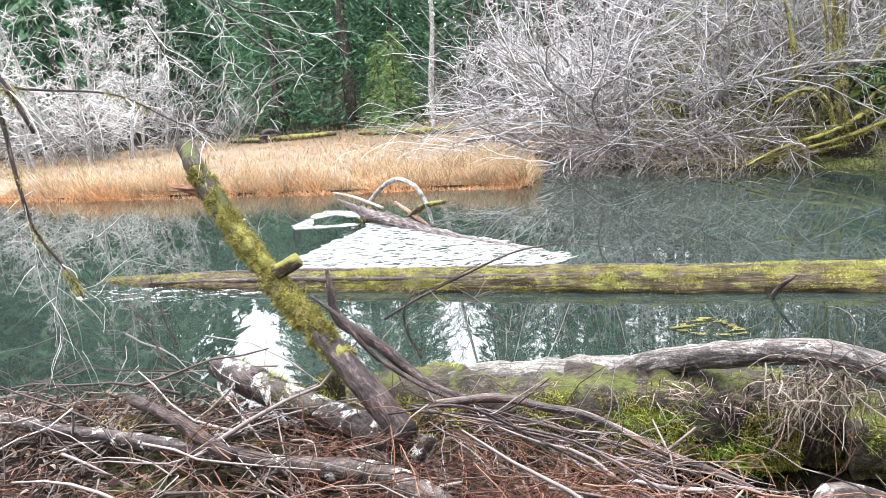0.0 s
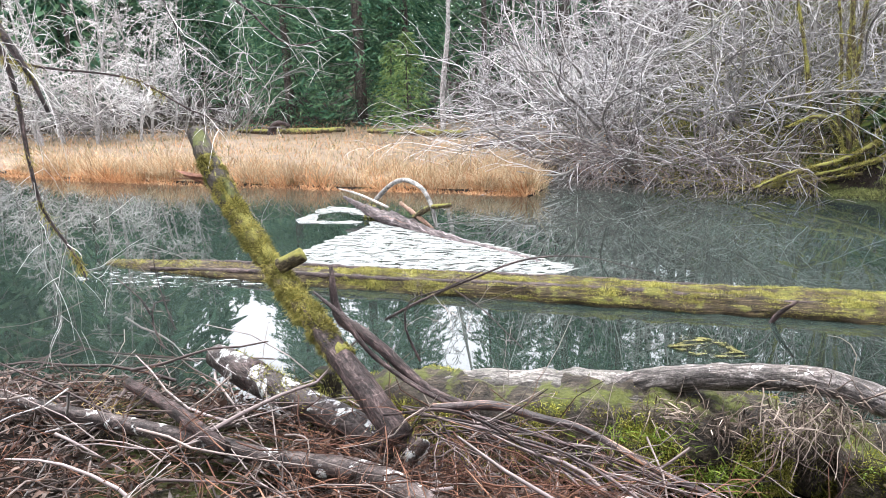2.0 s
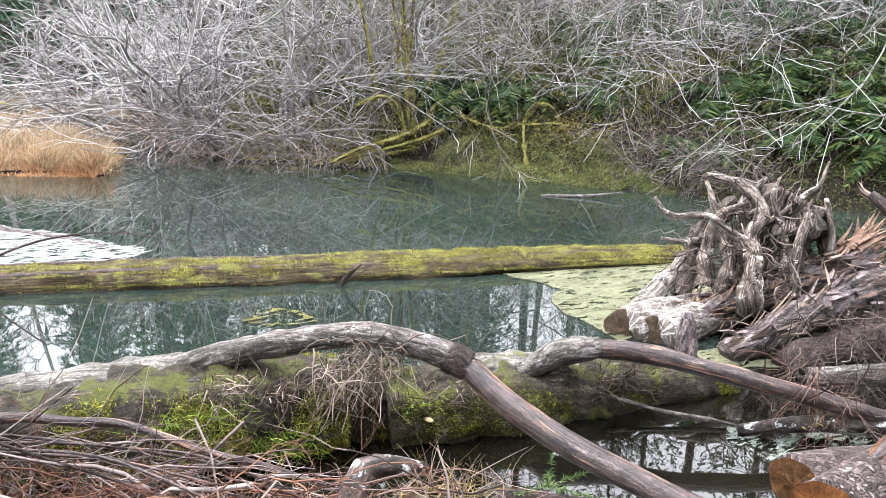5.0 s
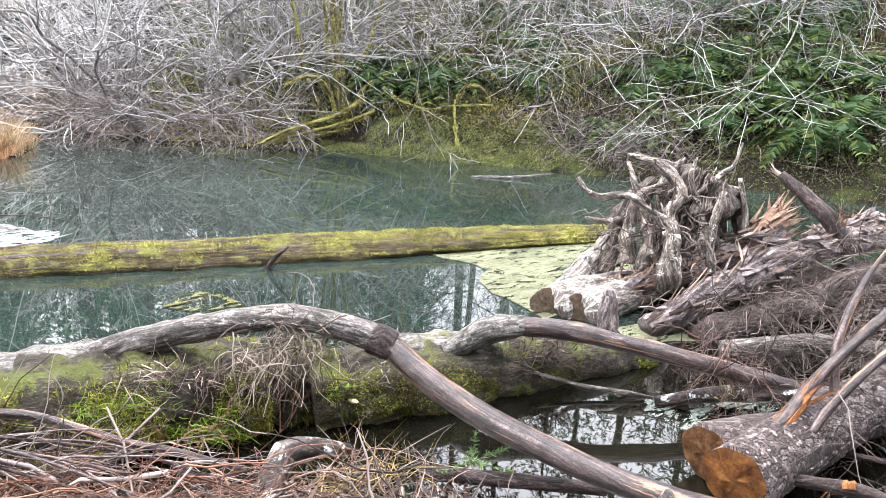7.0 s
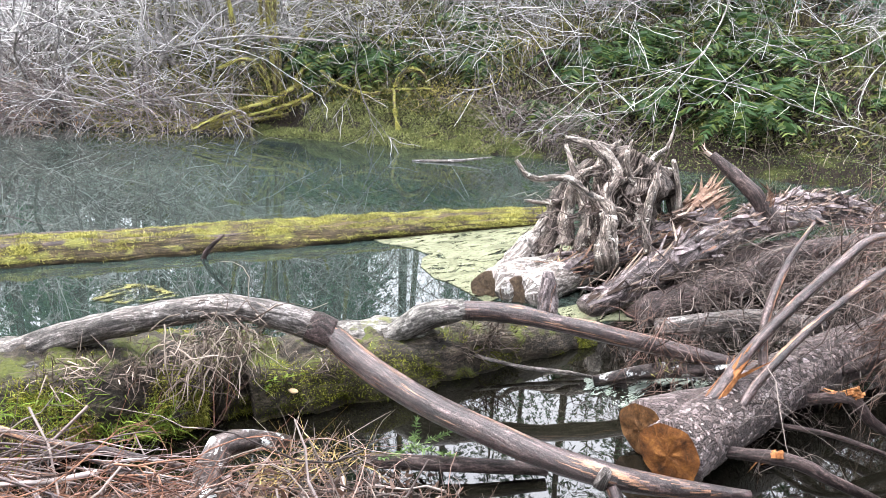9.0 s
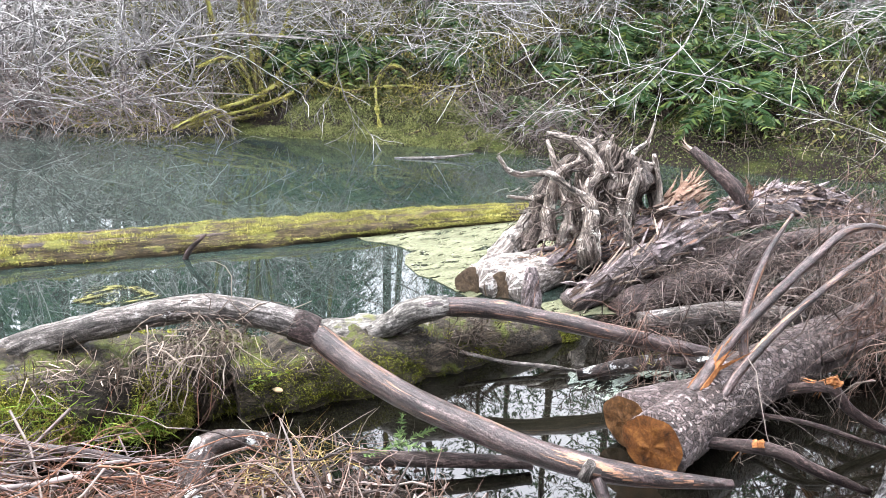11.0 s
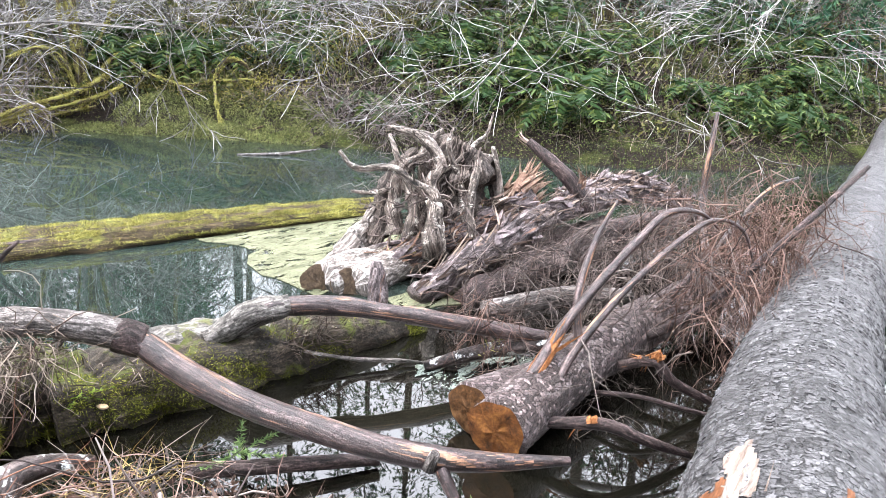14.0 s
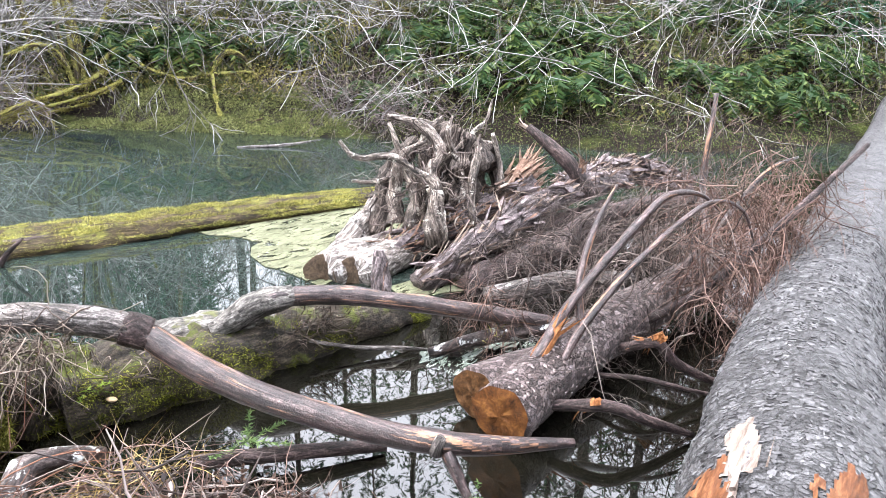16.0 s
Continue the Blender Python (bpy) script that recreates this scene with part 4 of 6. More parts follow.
def flakes(v, nrm, n, size, key, parent, label, up=-0.3, seed=1):
    """Raised, slightly curled scales of bark scattered over a trunk."""
    r = np.random.default_rng(seed)
    g = Geo()
    rows_, cols_ = v.shape[:2]
    for _ in range(n):
        i, j = int(r.integers(0, rows_ - 1)), int(r.integers(0, cols_))
        m = nrm[i, j]
        if m[2] < up:
            continue
        a = r.random()
        p = v[i, j] * (1 - a) + v[i + 1, j] * a
        t = v[i + 1, j] - v[i, j]
        t = t / np.linalg.norm(t)
        w = np.cross(t, m)
        L, W, h = size * r.uniform(0.4, 1.0), size * r.uniform(0.5, 1.5), size * r.uniform(0.05, 0.2)
        k6 = 6
        ang = np.sort(r.uniform(0, 6.28, k6))
        c = [p + t * L * 0.5 * math.cos(q) + w * W * 0.5 * math.sin(q) for q in ang]
        tilt = r.normal() * 0.5
        top = [q + m * h * (1 + tilt * math.cos(x)) for q, x in zip(c, ang)]
        low = [q - m * size * 0.25 for q in c]
        g.add([tuple(q) for q in top + low], [tuple(range(k6))] + [(i6, k6 + i6, k6 + (i6 + 1) % k6, (i6 + 1) % k6) for i6 in range(k6)])
    return part("scaly_bark", g, M[key], parent, label, smooth=False)


def fibres(v, nrm, n, length, key, parent, label, seed, width=0.006, rise=0.3):
    """Ragged strips lying along a rotten log, lifting at one end."""
    r = np.random.default_rng(seed)
    g = Geo()
    for _ in range(n):
        i, j = int(r.integers(0, len(v) - 1)), int(r.integers(0, v.shape[1]))
        m = nrm[i, j]
        if m[2] < -0.5:
            continue
        t = v[i + 1, j] - v[i, j]
        t = t / np.linalg.norm(t) * (1 if r.random() < 0.7 else -1) + r.normal(size=3) * 0.22
        w = np.cross(t, m)
        w /= np.linalg.norm(w)
        L, W = length * r.uniform(0.3, 1.2), width * r.uniform(0.4, 1.6)
        lift_ = r.uniform(0.0, rise) * L
        b, c, e_ = v[i, j] - m * 0.004, v[i, j] + t * L * 0.5 + m * (0.006 + lift_ * 0.2), v[i, j] + t * L + m * lift_
        k_ = [b + w * W, b - w * W, c - w * W, c + w * W, e_]
        g.add([tuple(q) for q in k_] + [tuple(q + m * W) for q in k_], [(0, 1, 2, 3), (3, 2, 4), (5, 8, 7, 6), (8, 9, 7), (0, 3, 8, 5), (1, 6, 7, 2), (3, 4, 9, 8), (2, 7, 9, 4)])
    return part("splinter_mass", g, M[key], parent, label, smooth=False)


flakes(v_saw, n_saw, 1500, 0.022, "scale_red", saw, "flaking scales of bark", -0.8, 3)

# great silver trunk crossing to the far bank
big_pts = [(1.9, 0.1, 0.3), (2.6, 0.2, 0.33), (3.3, 0.32, 0.34), (4.2, 0.44, 0.34), (6.0, 0.58, 0.33), (9.05, 0.8, 0.33), (12.1, 0.95, 0.38), (16.6, 1.25, 0.6)]
big, v, n = log_thing("fallen_trunk", big_pts, [0.36, 0.36, 0.345, 0.33, 0.315, 0.31, 0.3, 0.27], "silver_bark", "great fallen conifer trunk with silvery cracked bark", sides=56, step=0.05, rough=0.06, freq=4.0)


def peeled(name, i0, i1, a0, a1, key, label, seed, proud=0.010):
    """A ragged patch where the bark is torn off, following the trunk a little proud of it."""
    g = Geo()
    k_ = 4
    ni, nj = (i1 - i0) * k_, (a1 - a0) * k_
    vs, fs = [], []
    for i in range(ni + 1):
        for q in range(nj + 1):
            i_, fi = min(i0 + i // k_, i1 - 1), (i / k_) if i < ni else i1 - i0
            j_, fj = min(a0 + q // k_, a1 - 1), (q / k_) if q < nj else a1 - a0
            s_, t_ = fi - (i_ - i0), fj - (j_ - a0)
            p = (v[i_, j_] * (1 - s_) + v[i_ + 1, j_] * s_) * (1 - t_) + (v[i_, j_ + 1] * (1 - s_) + v[i_ + 1, j_ + 1] * s_) * t_
            vs.append(tuple(p + n[i_, j_] * (proud + 0.008 * noise.noise(Vector((fi * 0.7, fj * 5.0, seed))))))
    for i in range(ni):
        for q in range(nj):
            x_, y_ = (i + 0.5) / ni * 2 - 1, (q + 0.5) / nj * 2 - 1
            if x_ * x_ * (x_ > 0) + y_ * y_ < 0.75 + 0.6 * noise.noise(Vector((i * 0.07, q * 0.3, seed + 7))) + 0.25 * noise.noise(Vector((i * 0.3, q * 0.9, seed))):
                o = i * (nj + 1) + q
                fs.append((o, o + 1, o + nj + 2, o + nj + 1))
    g.add(vs, fs)
    return part(name, g, M[key], big, label)


flakes(v[:80], n[:80], 4600, 0.028, "scale_silver", big, "raised scales of silvery bark", -0.4, 15)
peeled("inner_bark", 11, 19, 36, 39, "torn_pale", "pale torn flap of inner bark", 2, 0.006)
peeled("torn_wood", 0, 14, 33, 38, "torn_orange", "torn orange wood where bark is stripped", 2)
peeled("torn_wood", 0, 15, 42, 48, "torn_orange", "torn orange wood where bark is stripped", 5)
splinters("splinter_mass", (2.0, 0.27, 0.6), (-0.9, 0.1, 0.25), 26, 0.2, 0.016, 0.09, big, "torn_orange", "jagged torn splinters at the broken end")
splinters("splinter_mass", (2.35, 0.3, 0.62), (0.9, 0.1, 0.15), 14, 0.16, 0.018, 0.07, big, "torn_pale", "pale lifted strips of inner bark")

# root wad and driftwood jam
stump, v, n = log_thing("root_stump", [(5.5, 3.52, -0.05), (5.45, 3.5, 0.3), (5.4, 3.46, 0.65), (5.38, 3.42, 0.92), (5.4, 3.4, 1.0)], [0.36, 0.28, 0.25, 0.23, 0.17], "stump_wood", "weathered upturned stump with twisted roots", "stump", sides=44, step=0.03, rough=0.5, freq=6.0)
for pts, rad in (([(4.87, 3.81, 1.13), (5.02, 3.58, 1.06), (5.06, 3.42, 0.88), (4.95, 3.4, 0.73), (4.82, 3.24, 0.41), (4.8, 3.2, 0.2)], [0.018, 0.04, 0.05, 0.05, 0.06, 0.06]),
                 ([(4.29, 3.78, 1.0), (4.33, 3.7, 0.9), (4.42, 3.64, 0.87), (4.59, 3.53, 0.87), (4.71, 3.38, 0.76), (4.77, 3.23, 0.66), (4.7, 3.19, 0.4), (4.75, 3.2, 0.2)], [0.012, 0.02, 0.026, 0.028, 0.032, 0.05, 0.07, 0.07]),
                 ([(5.61, 3.29, 1.26), (5.5, 3.27, 1.1), (5.36, 3.28, 1.03), (5.2, 3.36, 0.87), (5.06, 3.44, 0.78)], [0.010, 0.014, 0.02, 0.022, 0.022]),
                 ([(4.95, 3.82, 1.14), (5.18, 3.59, 1.06), (5.4, 3.35, 0.94), (5.55, 3.2, 0.9)], [0.016, 0.022, 0.022, 0.012]),
                 ([(5.2, 3.75, 0.9), (5.0, 3.85, 0.7), (4.9, 3.86, 0.4), (4.75, 3.85, 0.15)], [0.08, 0.09, 0.1, 0.09]),
                 ([(5.0, 3.5, 0.95), (4.85, 3.62, 0.85), (4.8, 3.66, 0.6), (4.75, 3.6, 0.3)], [0.012, 0.03, 0.05, 0.07]),
                 ([(5.3, 3.2, 0.9), (5.15, 3.15, 0.6), (5.1, 3.1, 0.3)], [0.03, 0.03, 0.025]),
                 ([(5.25, 3.55, 1.12), (5.1, 3.6, 0.95), (5.12, 3.58, 0.6), (5.0, 3.5, 0.2)], [0.015, 0.04, 0.06, 0.1]),
                 ([(5.5, 3.2, 1.0), (5.52, 3.12, 0.7), (5.5, 3.1, 0.3), (5.4, 3.0, 0.1)], [0.015, 0.03, 0.05, 0.09]),
                 ([(5.0, 3.9, 1.05), (4.93, 3.75, 0.9), (4.95, 3.66, 0.7), (4.85, 3.5, 0.5), (4.7, 3.45, 0.3)], [0.015, 0.03, 0.035, 0.045, 0.05]),
                 ([(5.2, 3.4, 1.15), (5.12, 3.38, 1.0), (5.2, 3.3, 0.7), (5.15, 3.2, 0.4)], [0.008, 0.02, 0.03, 0.05]),
                 ([(5.6, 3.3, 0.9), (5.65, 3.2, 0.5), (5.75, 3.1, 0.1)], [0.05, 0.06, 0.08]),
                 ([(4.6, 3.95, 0.62), (4.75, 3.85, 0.6), (4.95, 3.75, 0.62), (5.2, 3.6, 0.6)], [0.01, 0.02, 0.03, 0.04])):
    limb("root", pts, rad, "root" if rad[1] < 0.045 else "stump_wood", stump, "", 14, 0.03, 0.4, 9.0)
g = Geo()
polys = []
for _ in range(420):
    s = np.array([5.0, 3.5, 0.5]) + rl.normal(size=3) * np.array([0.2, 0.22, 0.24])
    polys += [(p, r) for p, r, _ in grow(rl, s, rl.normal(size=3) + np.array([-0.4, -0.2, -0.2]), rl.uniform(0.1, 0.35), rl.uniform(0.003, 0.009), 0, [], wander=0.9)]
fast_tubes(g, polys, 4)
part("root_mat", g, M["twig_brown"], stump, "matted fine roots and soil")

log_thing("white_log", [(4.97, 3.85, 0.5), (4.8, 3.95, 0.25), (4.5, 3.88, 0.14), (4.2, 3.8, 0.06)], [0.09, 0.1, 0.105, 0.09], "bleached", "pale bleached log sloping from the stump", sides=20, step=0.03, rough=0.25)
cl, v, n = log_thing("cut_log", [(4.02, 3.66, 0.05), (4.4, 3.66, 0.08), (4.9, 3.6, 0.12)], [0.165, 0.15, 0.11], "bleached", "pale log with an old brown sawn end", sides=16, step=0.05, rough=0.08)
disc("cut_face", (4.01, 3.66, 0.05), (-0.8, -0.6, 0.05), 0.163, "cut_old", cl, "old brown sawn end")
cl, v, n = log_thing("cut_log", [(4.12, 3.46, 0.05), (4.5, 3.48, 0.08), (4.95, 3.42, 0.16)], [0.16, 0.15, 0.12], "bleached", "pale log with an old brown sawn end", sides=16, step=0.05, rough=0.08)
disc("cut_face", (4.11, 3.45, 0.05), (-0.8, -0.6, 0.05), 0.16, "cut_old", cl, "old brown sawn end")
log_thing("root_post", [(3.9, 3.02, -0.05), (3.92, 3.04, 0.15), (3.93, 3.06, 0.3), (3.94, 3.07, 0.38)], [0.09, 0.075, 0.06, 0.03], "jam_bark", "knobbly upright root stub in the water", "stump", sides=14, step=0.03, rough=0.3, freq=9)
bl, v, n = log_thing("broken_log", [(4.3, 3.02, 0.05), (4.6, 2.95, 0.16), (4.9, 2.88, 0.26), (5.49, 2.81, 0.4), (6.13, 2.69, 0.5), (6.7, 2.55, 0.5)], [0.08, 0.095, 0.105, 0.115, 0.105, 0.09], "jam_bark", "dark broken log with peeling bark in the jam", sides=26, step=0.03, rough=0.34, freq=6)
fibres(v, n, 260, 0.16, "fibre", bl, "loose strips of peeling bark", 6)
fibres(v, n, 80, 0.2, "bark_slab", bl, "lifting sheets of dark bark", 12, 0.018, 0.05)
b2, v, n = log_thing("broken_log", [(4.5, 3.5, 0.12), (4.8, 3.4, 0.2), (5.12, 3.27, 0.3), (5.5, 3.12, 0.42), (5.8, 2.98, 0.58)], [0.1, 0.11, 0.11, 0.11, 0.12], "jam_bark", "snapped log with torn reddish splinters", sides=22, step=0.04, rough=0.35, moss=900, moss_len=0.03, up=0.3, mask=0.15)
fibres(v, n, 260, 0.2, "splinter", b2, "torn reddish strips of wood", 7)
fibres(v, n, 70, 0.2, "bark_slab", b2, "lifting sheets of dark bark", 13, 0.018, 0.06)
splinters("splinter_mass", (5.75, 3.0, 0.6), (0.7, -0.3, 0.45), 50, 0.28, 0.02, 0.15, b2, label="torn reddish splinters", jitter=0.16)
splinters("splinter_mass", (5.45, 3.05, 0.5), (0.75, -0.35, 0.3), 45, 0.22, 0.011, 0.14, b2, "fibre", label="torn reddish splinters")
splinters("splinter_mass", (5.72, 3.05, 0.62), (0.45, -0.12, 0.65), 20, 0.34, 0.03, 0.12, b2, label="fan of long torn splinters", jitter=0.12)
us, v, n = log_thing("upright_shard", [(6.12, 2.55, 0.45), (6.05, 2.75, 0.72), (6.0, 2.95, 0.88), (5.96, 3.13, 1.01)], [0.07, 0.062, 0.055, 0.035], "wet_bark", "dark broken branch stub pointing up", "branch", sides=16, step=0.03, rough=0.18)
splinters("splinter_mass", (5.96, 3.13, 1.0), (-0.05, 0.18, 0.1), 16, 0.16, 0.014, 0.035, us, "fibre", "jagged broken tip")
splinters("splinter_mass", (6.08, 2.66, 0.66), (0.0, -0.02, 0.3), 9, 0.2, 0.016, 0.06, us, label="pale torn splinters at the foot")
shag, v, n = log_thing("bark_log", [(6.2, 2.85, 0.46), (6.55, 2.79, 0.5), (6.9, 2.66, 0.53), (7.3, 2.5, 0.48), (7.8, 2.3, 0.3)], [0.1, 0.12, 0.13, 0.12, 0.1], "jam_bark", "rotten log with shaggy flaking bark", sides=24, step=0.03, rough=0.35, freq=9)
fibres(v, n, 1000, 0.12, "fibre", shag, "shredded brown bark", 8)
fibres(v, n, 220, 0.14, "bark_slab", shag, "curled sheets of rotten bark", 14, 0.018, 0.2)
log_thing("jam_log", [(4.5, 2.72, 0.04), (5.2, 2.6, 0.12), (6.0, 2.35, 0.2), (6.8, 2.1, 0.25)], [0.1, 0.13, 0.13, 0.1], "wet_bark", "black sodden log under the driftwood", sides=16, step=0.05, rough=0.25)
log_thing("jam_log", [(4.9, 3.15, 0.05), (5.6, 2.85, 0.14), (6.4, 2.5, 0.25)], [0.12, 0.14, 0.12], "wet_bark", "dark log wedged below the broken ones", sides=16, step=0.05, rough=0.25)
log_thing("sunken_log", [(5.6, 4.0, 0.1), (6.2, 3.7, 0.16), (6.8, 3.4, 0.16)], [0.12, 0.14, 0.12], "grey_log", "grey log behind the stump", sides=14, rough=0.15)
log_thing("jam_pole", [(4.1, 2.3, 0.2), (4.37, 2.1, 0.24), (4.6, 1.95, 0.26), (5.0, 1.7, 0.2)], [0.06, 0.065, 0.065, 0.06], "grey_log", "short grey log end in the brushwood", sides=14, rough=0.1)
log_thing("jam_pole", [(3.5, 2.3, 0.02), (3.8, 2.05, 0.1), (4.1, 1.8, 0.12), (4.4, 1.6, 0.12)], [0.03, 0.045, 0.05, 0.05], "lichen_bark", "lichened grey pole in the brushwood", sides=12, rough=0.1, moss=300, moss_len=0.03, up=0.1, mask=0.1)
log_thing("driftwood_pole", [(5.0, 2.3, 0.25), (5.6, 2.3, 0.4), (6.4, 2.0, 0.45), (7.2, 1.8, 0.4)], [0.07, 0.08, 0.08, 0.06], "wet_bark", "dark wet pole in the jam", sides=12, rough=0.15)
log_thing("floating_stick", [(2.98, 2.86, 0.13), (3.22, 2.63, 0.06), (3.45, 2.43, 0.03), (3.6, 2.3, 0.0)], [0.009, 0.012, 0.012, 0.006], "grey_log", "thin pale stick lying on the water", "stick", sides=8, step=0.05, rough=0.25)
log_thing("sunken_pole", [(1.95, 2.35, 0.08), (2.29, 2.07, 0.07), (2.6, 1.85, 0.04)], [0.035, 0.035, 0.03], "wet_bark", "wet pole lying at the waterline", "pole", sides=10, rough=0.1)
log_thing("standing_twig", [(2.6, 5.75, -0.05), (2.64, 5.65, 0.1), (2.72, 5.52, 0.24)], [0.025, 0.022, 0.012], "wet_bark", "dark stub sticking out of the pond", "stub", sides=8, step=0.03, rough=0.2)

# drowned log with an arched branch, far side of the foam
arch = thing("drowned_log", (-0.5, 10.0, 0.0), "half-drowned grey log with a pale arched branch", "log")
limb("trunk", [(-1.8, 11.75, 0.28), (-1.26, 11.02, 0.13), (-0.62, 10.28, 0.02), (0.0, 9.4, -0.03), (0.68, 8.5, -0.03), (1.05, 7.9, -0.03)], [0.02, 0.085, 0.1, 0.075, 0.05, 0.035], "jam_bark", arch, "", 16, 0.06, 0.4)
limb("arched_branch", [(-1.22, 11.23, 0.3), (-0.95, 10.86, 0.57), (-0.7, 10.53, 0.68), (-0.45, 10.2, 0.6), (-0.31, 10.01, 0.37), (-0.25, 9.93, 0.08)], [0.04, 0.036, 0.034, 0.032, 0.03, 0.026], "stem_pale", arch, "pale arched branch", 10, 0.06, 0.1)
limb("branch", [(-0.58, 10.37, 0.15), (-0.35, 10.07, 0.33), (-0.05, 9.7, 0.42)], [0.045, 0.04, 0.03], "mossy_limb", arch, "mossy side branch", 10, 0.05, 0.15)
limb("branch", [(-0.8, 10.68, 0.32), (-0.5, 10.26, 0.16), (-0.3, 10.0, 0.04)], [0.03, 0.035, 0.02], "splinter", arch, "bare orange branch", 8, 0.05, 0.15)
limb("branch", [(-1.9, 11.9, 0.4), (-1.5, 11.4, 0.36), (-1.0, 10.8, 0.24)], [0.012, 0.02, 0.02], "alder", arch, "pale thin branch", 8, 0.05, 0.1)
gm = Geo()
vv, nv2 = tube(Geo(), [(-1.33, 11.2, -0.02), (-1.32, 11.2, 0.2)], [0.06, 0.05], 8, 0.03)
blades(gm, np.repeat(vv.reshape(-1, 3), 14, 0), np.repeat(nv2.reshape(-1, 3), 14, 0) + rl.normal(size=(vv.size // 3 * 14, 3)) * 0.4, 0.05, 0.005, rl)
part("moss", gm, M["moss"], arch, "bright moss tuft")

# leaning mossy pole and the brush around its foot
lean = thing("leaning_pole", (-0.25, 3.0, 0.3), "leaning snapped pole shaggy with moss", "pole")
lp = [(-0.29, 3.05, 0.42), (-0.39, 3.15, 0.52), (-0.59, 3.38, 0.69), (-0.83, 3.72, 0.84), (-1.07, 4.06, 0.99), (-1.43, 4.54, 1.3), (-1.66, 4.85, 1.57), (-1.8, 5.06, 1.75)]
limb("trunk", lp[:4], [0.068, 0.066, 0.062, 0.06], "wet_bark", lean, "wet dark bark at the foot", 16, 0.05, 0.12)
_, v, n = limb("mossy_trunk", lp[2:7], [0.062, 0.062, 0.062, 0.066, 0.07], "mossy_limb", lean, "bark under thick moss", 16, 0.04, 0.2)
limb("broken_tip", lp[5:], [0.066, 0.07, 0.062], "mossy_log", lean, "dark broken tip", 16, 0.05, 0.15)
gm = Geo()
moss_on(gm, v, n, 30000, 0.03, rl, -1.1, -0.25, 6.0, 0.0018, 0.8)
part("moss", gm, M["moss_olive"], lean, "shaggy olive moss")
splinters("splinter_mass", (-1.64, 4.9, 1.42), (-0.5, 0.1, 0.13), 7, 0.34, 0.04, 0.03, lean, "splinter_red", label="torn reddish slab of wood", jitter=0.05)
limb("stub", [(-1.02, 3.98, 1.03), (-0.88, 3.98, 1.1)], [0.05, 0.045], "mossy_limb", lean, "cut stub of a branch", 10, 0.03, 0.15)

spike = thing("snapped_branch", (-0.2, 3.2, 0.4), "snapped reddish branch trailing down the brush pile", "branch")
limb("stem", [(-0.66, 3.6, 1.12), (-0.63, 3.54, 0.88), (-0.5, 3.46, 0.8), (-0.39, 3.4, 0.73), (-0.18, 3.26, 0.58), (0.0, 3.1, 0.56)], [0.01, 0.03, 0.032, 0.03, 0.026, 0.022], "wet_bark", spike, "", 10, 0.04, 0.15)
limb("stem", [(-0.15, 3.1, 0.55), (0.14, 3.06, 0.57), (0.35, 3.0, 0.53), (0.55, 2.94, 0.49), (0.81, 2.72, 0.41), (1.0, 2.6, 0.36), (1.2, 2.48, 0.28)], [0.018, 0.022, 0.02, 0.018, 0.016, 0.013, 0.008], "pole", spike, "", 10, 0.04, 0.12)
limb("stem", [(-0.75, 3.55, 1.0), (-0.6, 3.45, 0.9), (-0.45, 3.38, 0.72), (-0.2, 3.2, 0.6), (0.1, 3.05, 0.5)], [0.006, 0.013, 0.013, 0.012, 0.01], "wet_bark", spike, "", 8, 0.04, 0.12)

rb = np.random.default_rng(77)
for k in range(5):
    dx, dy = rb.normal() * 0.08, -0.04 - 0.07 * k
    pts = [(-0.3, 3.12, 0.56), (0.05, 3.02, 0.55), (0.4, 2.92, 0.5), (0.75, 2.72, 0.4), (1.05, 2.55, 0.31), (1.3, 2.4, 0.24)]
    pts = [(x + dx + rb.normal() * 0.03, y + dy * (0.3 + 0.35 * i) + rb.normal() * 0.03, z + rb.normal() * 0.025) for i, (x, y, z) in enumerate(pts)]
    limb("stem", pts[:6 - k % 3], [0.005, 0.0065, 0.006, 0.005, 0.004, 0.0025][:6 - k % 3], "wet_bark" if k % 2 else "pole", spike, "", 7, 0.05, 0.25)
g = Geo()
polys = []
for _ in range(90):
    t = rb.random()
    q = np.array([-0.2 + 1.4 * t, 3.08 - 0.62 * t ** 1.3 - 0.2 * rb.random(), 0.58 - 0.3 * t + 0.05 * rb.normal()])
    polys += [(p, r) for p, r, _ in grow(rb, q, np.array([1.0, -0.5, -0.2]) + rb.normal(size=3) * 0.45, rb.uniform(0.2, 0.55), rb.uniform(0.002, 0.0045), 1, [], 0.5, (1, 3), 0.15, 0.35, 6, 0.5, 0.7)]
fast_tubes(g, polys, 4)
part("twig_mass", g, M["stick"], spike, "fine dead side twigs")

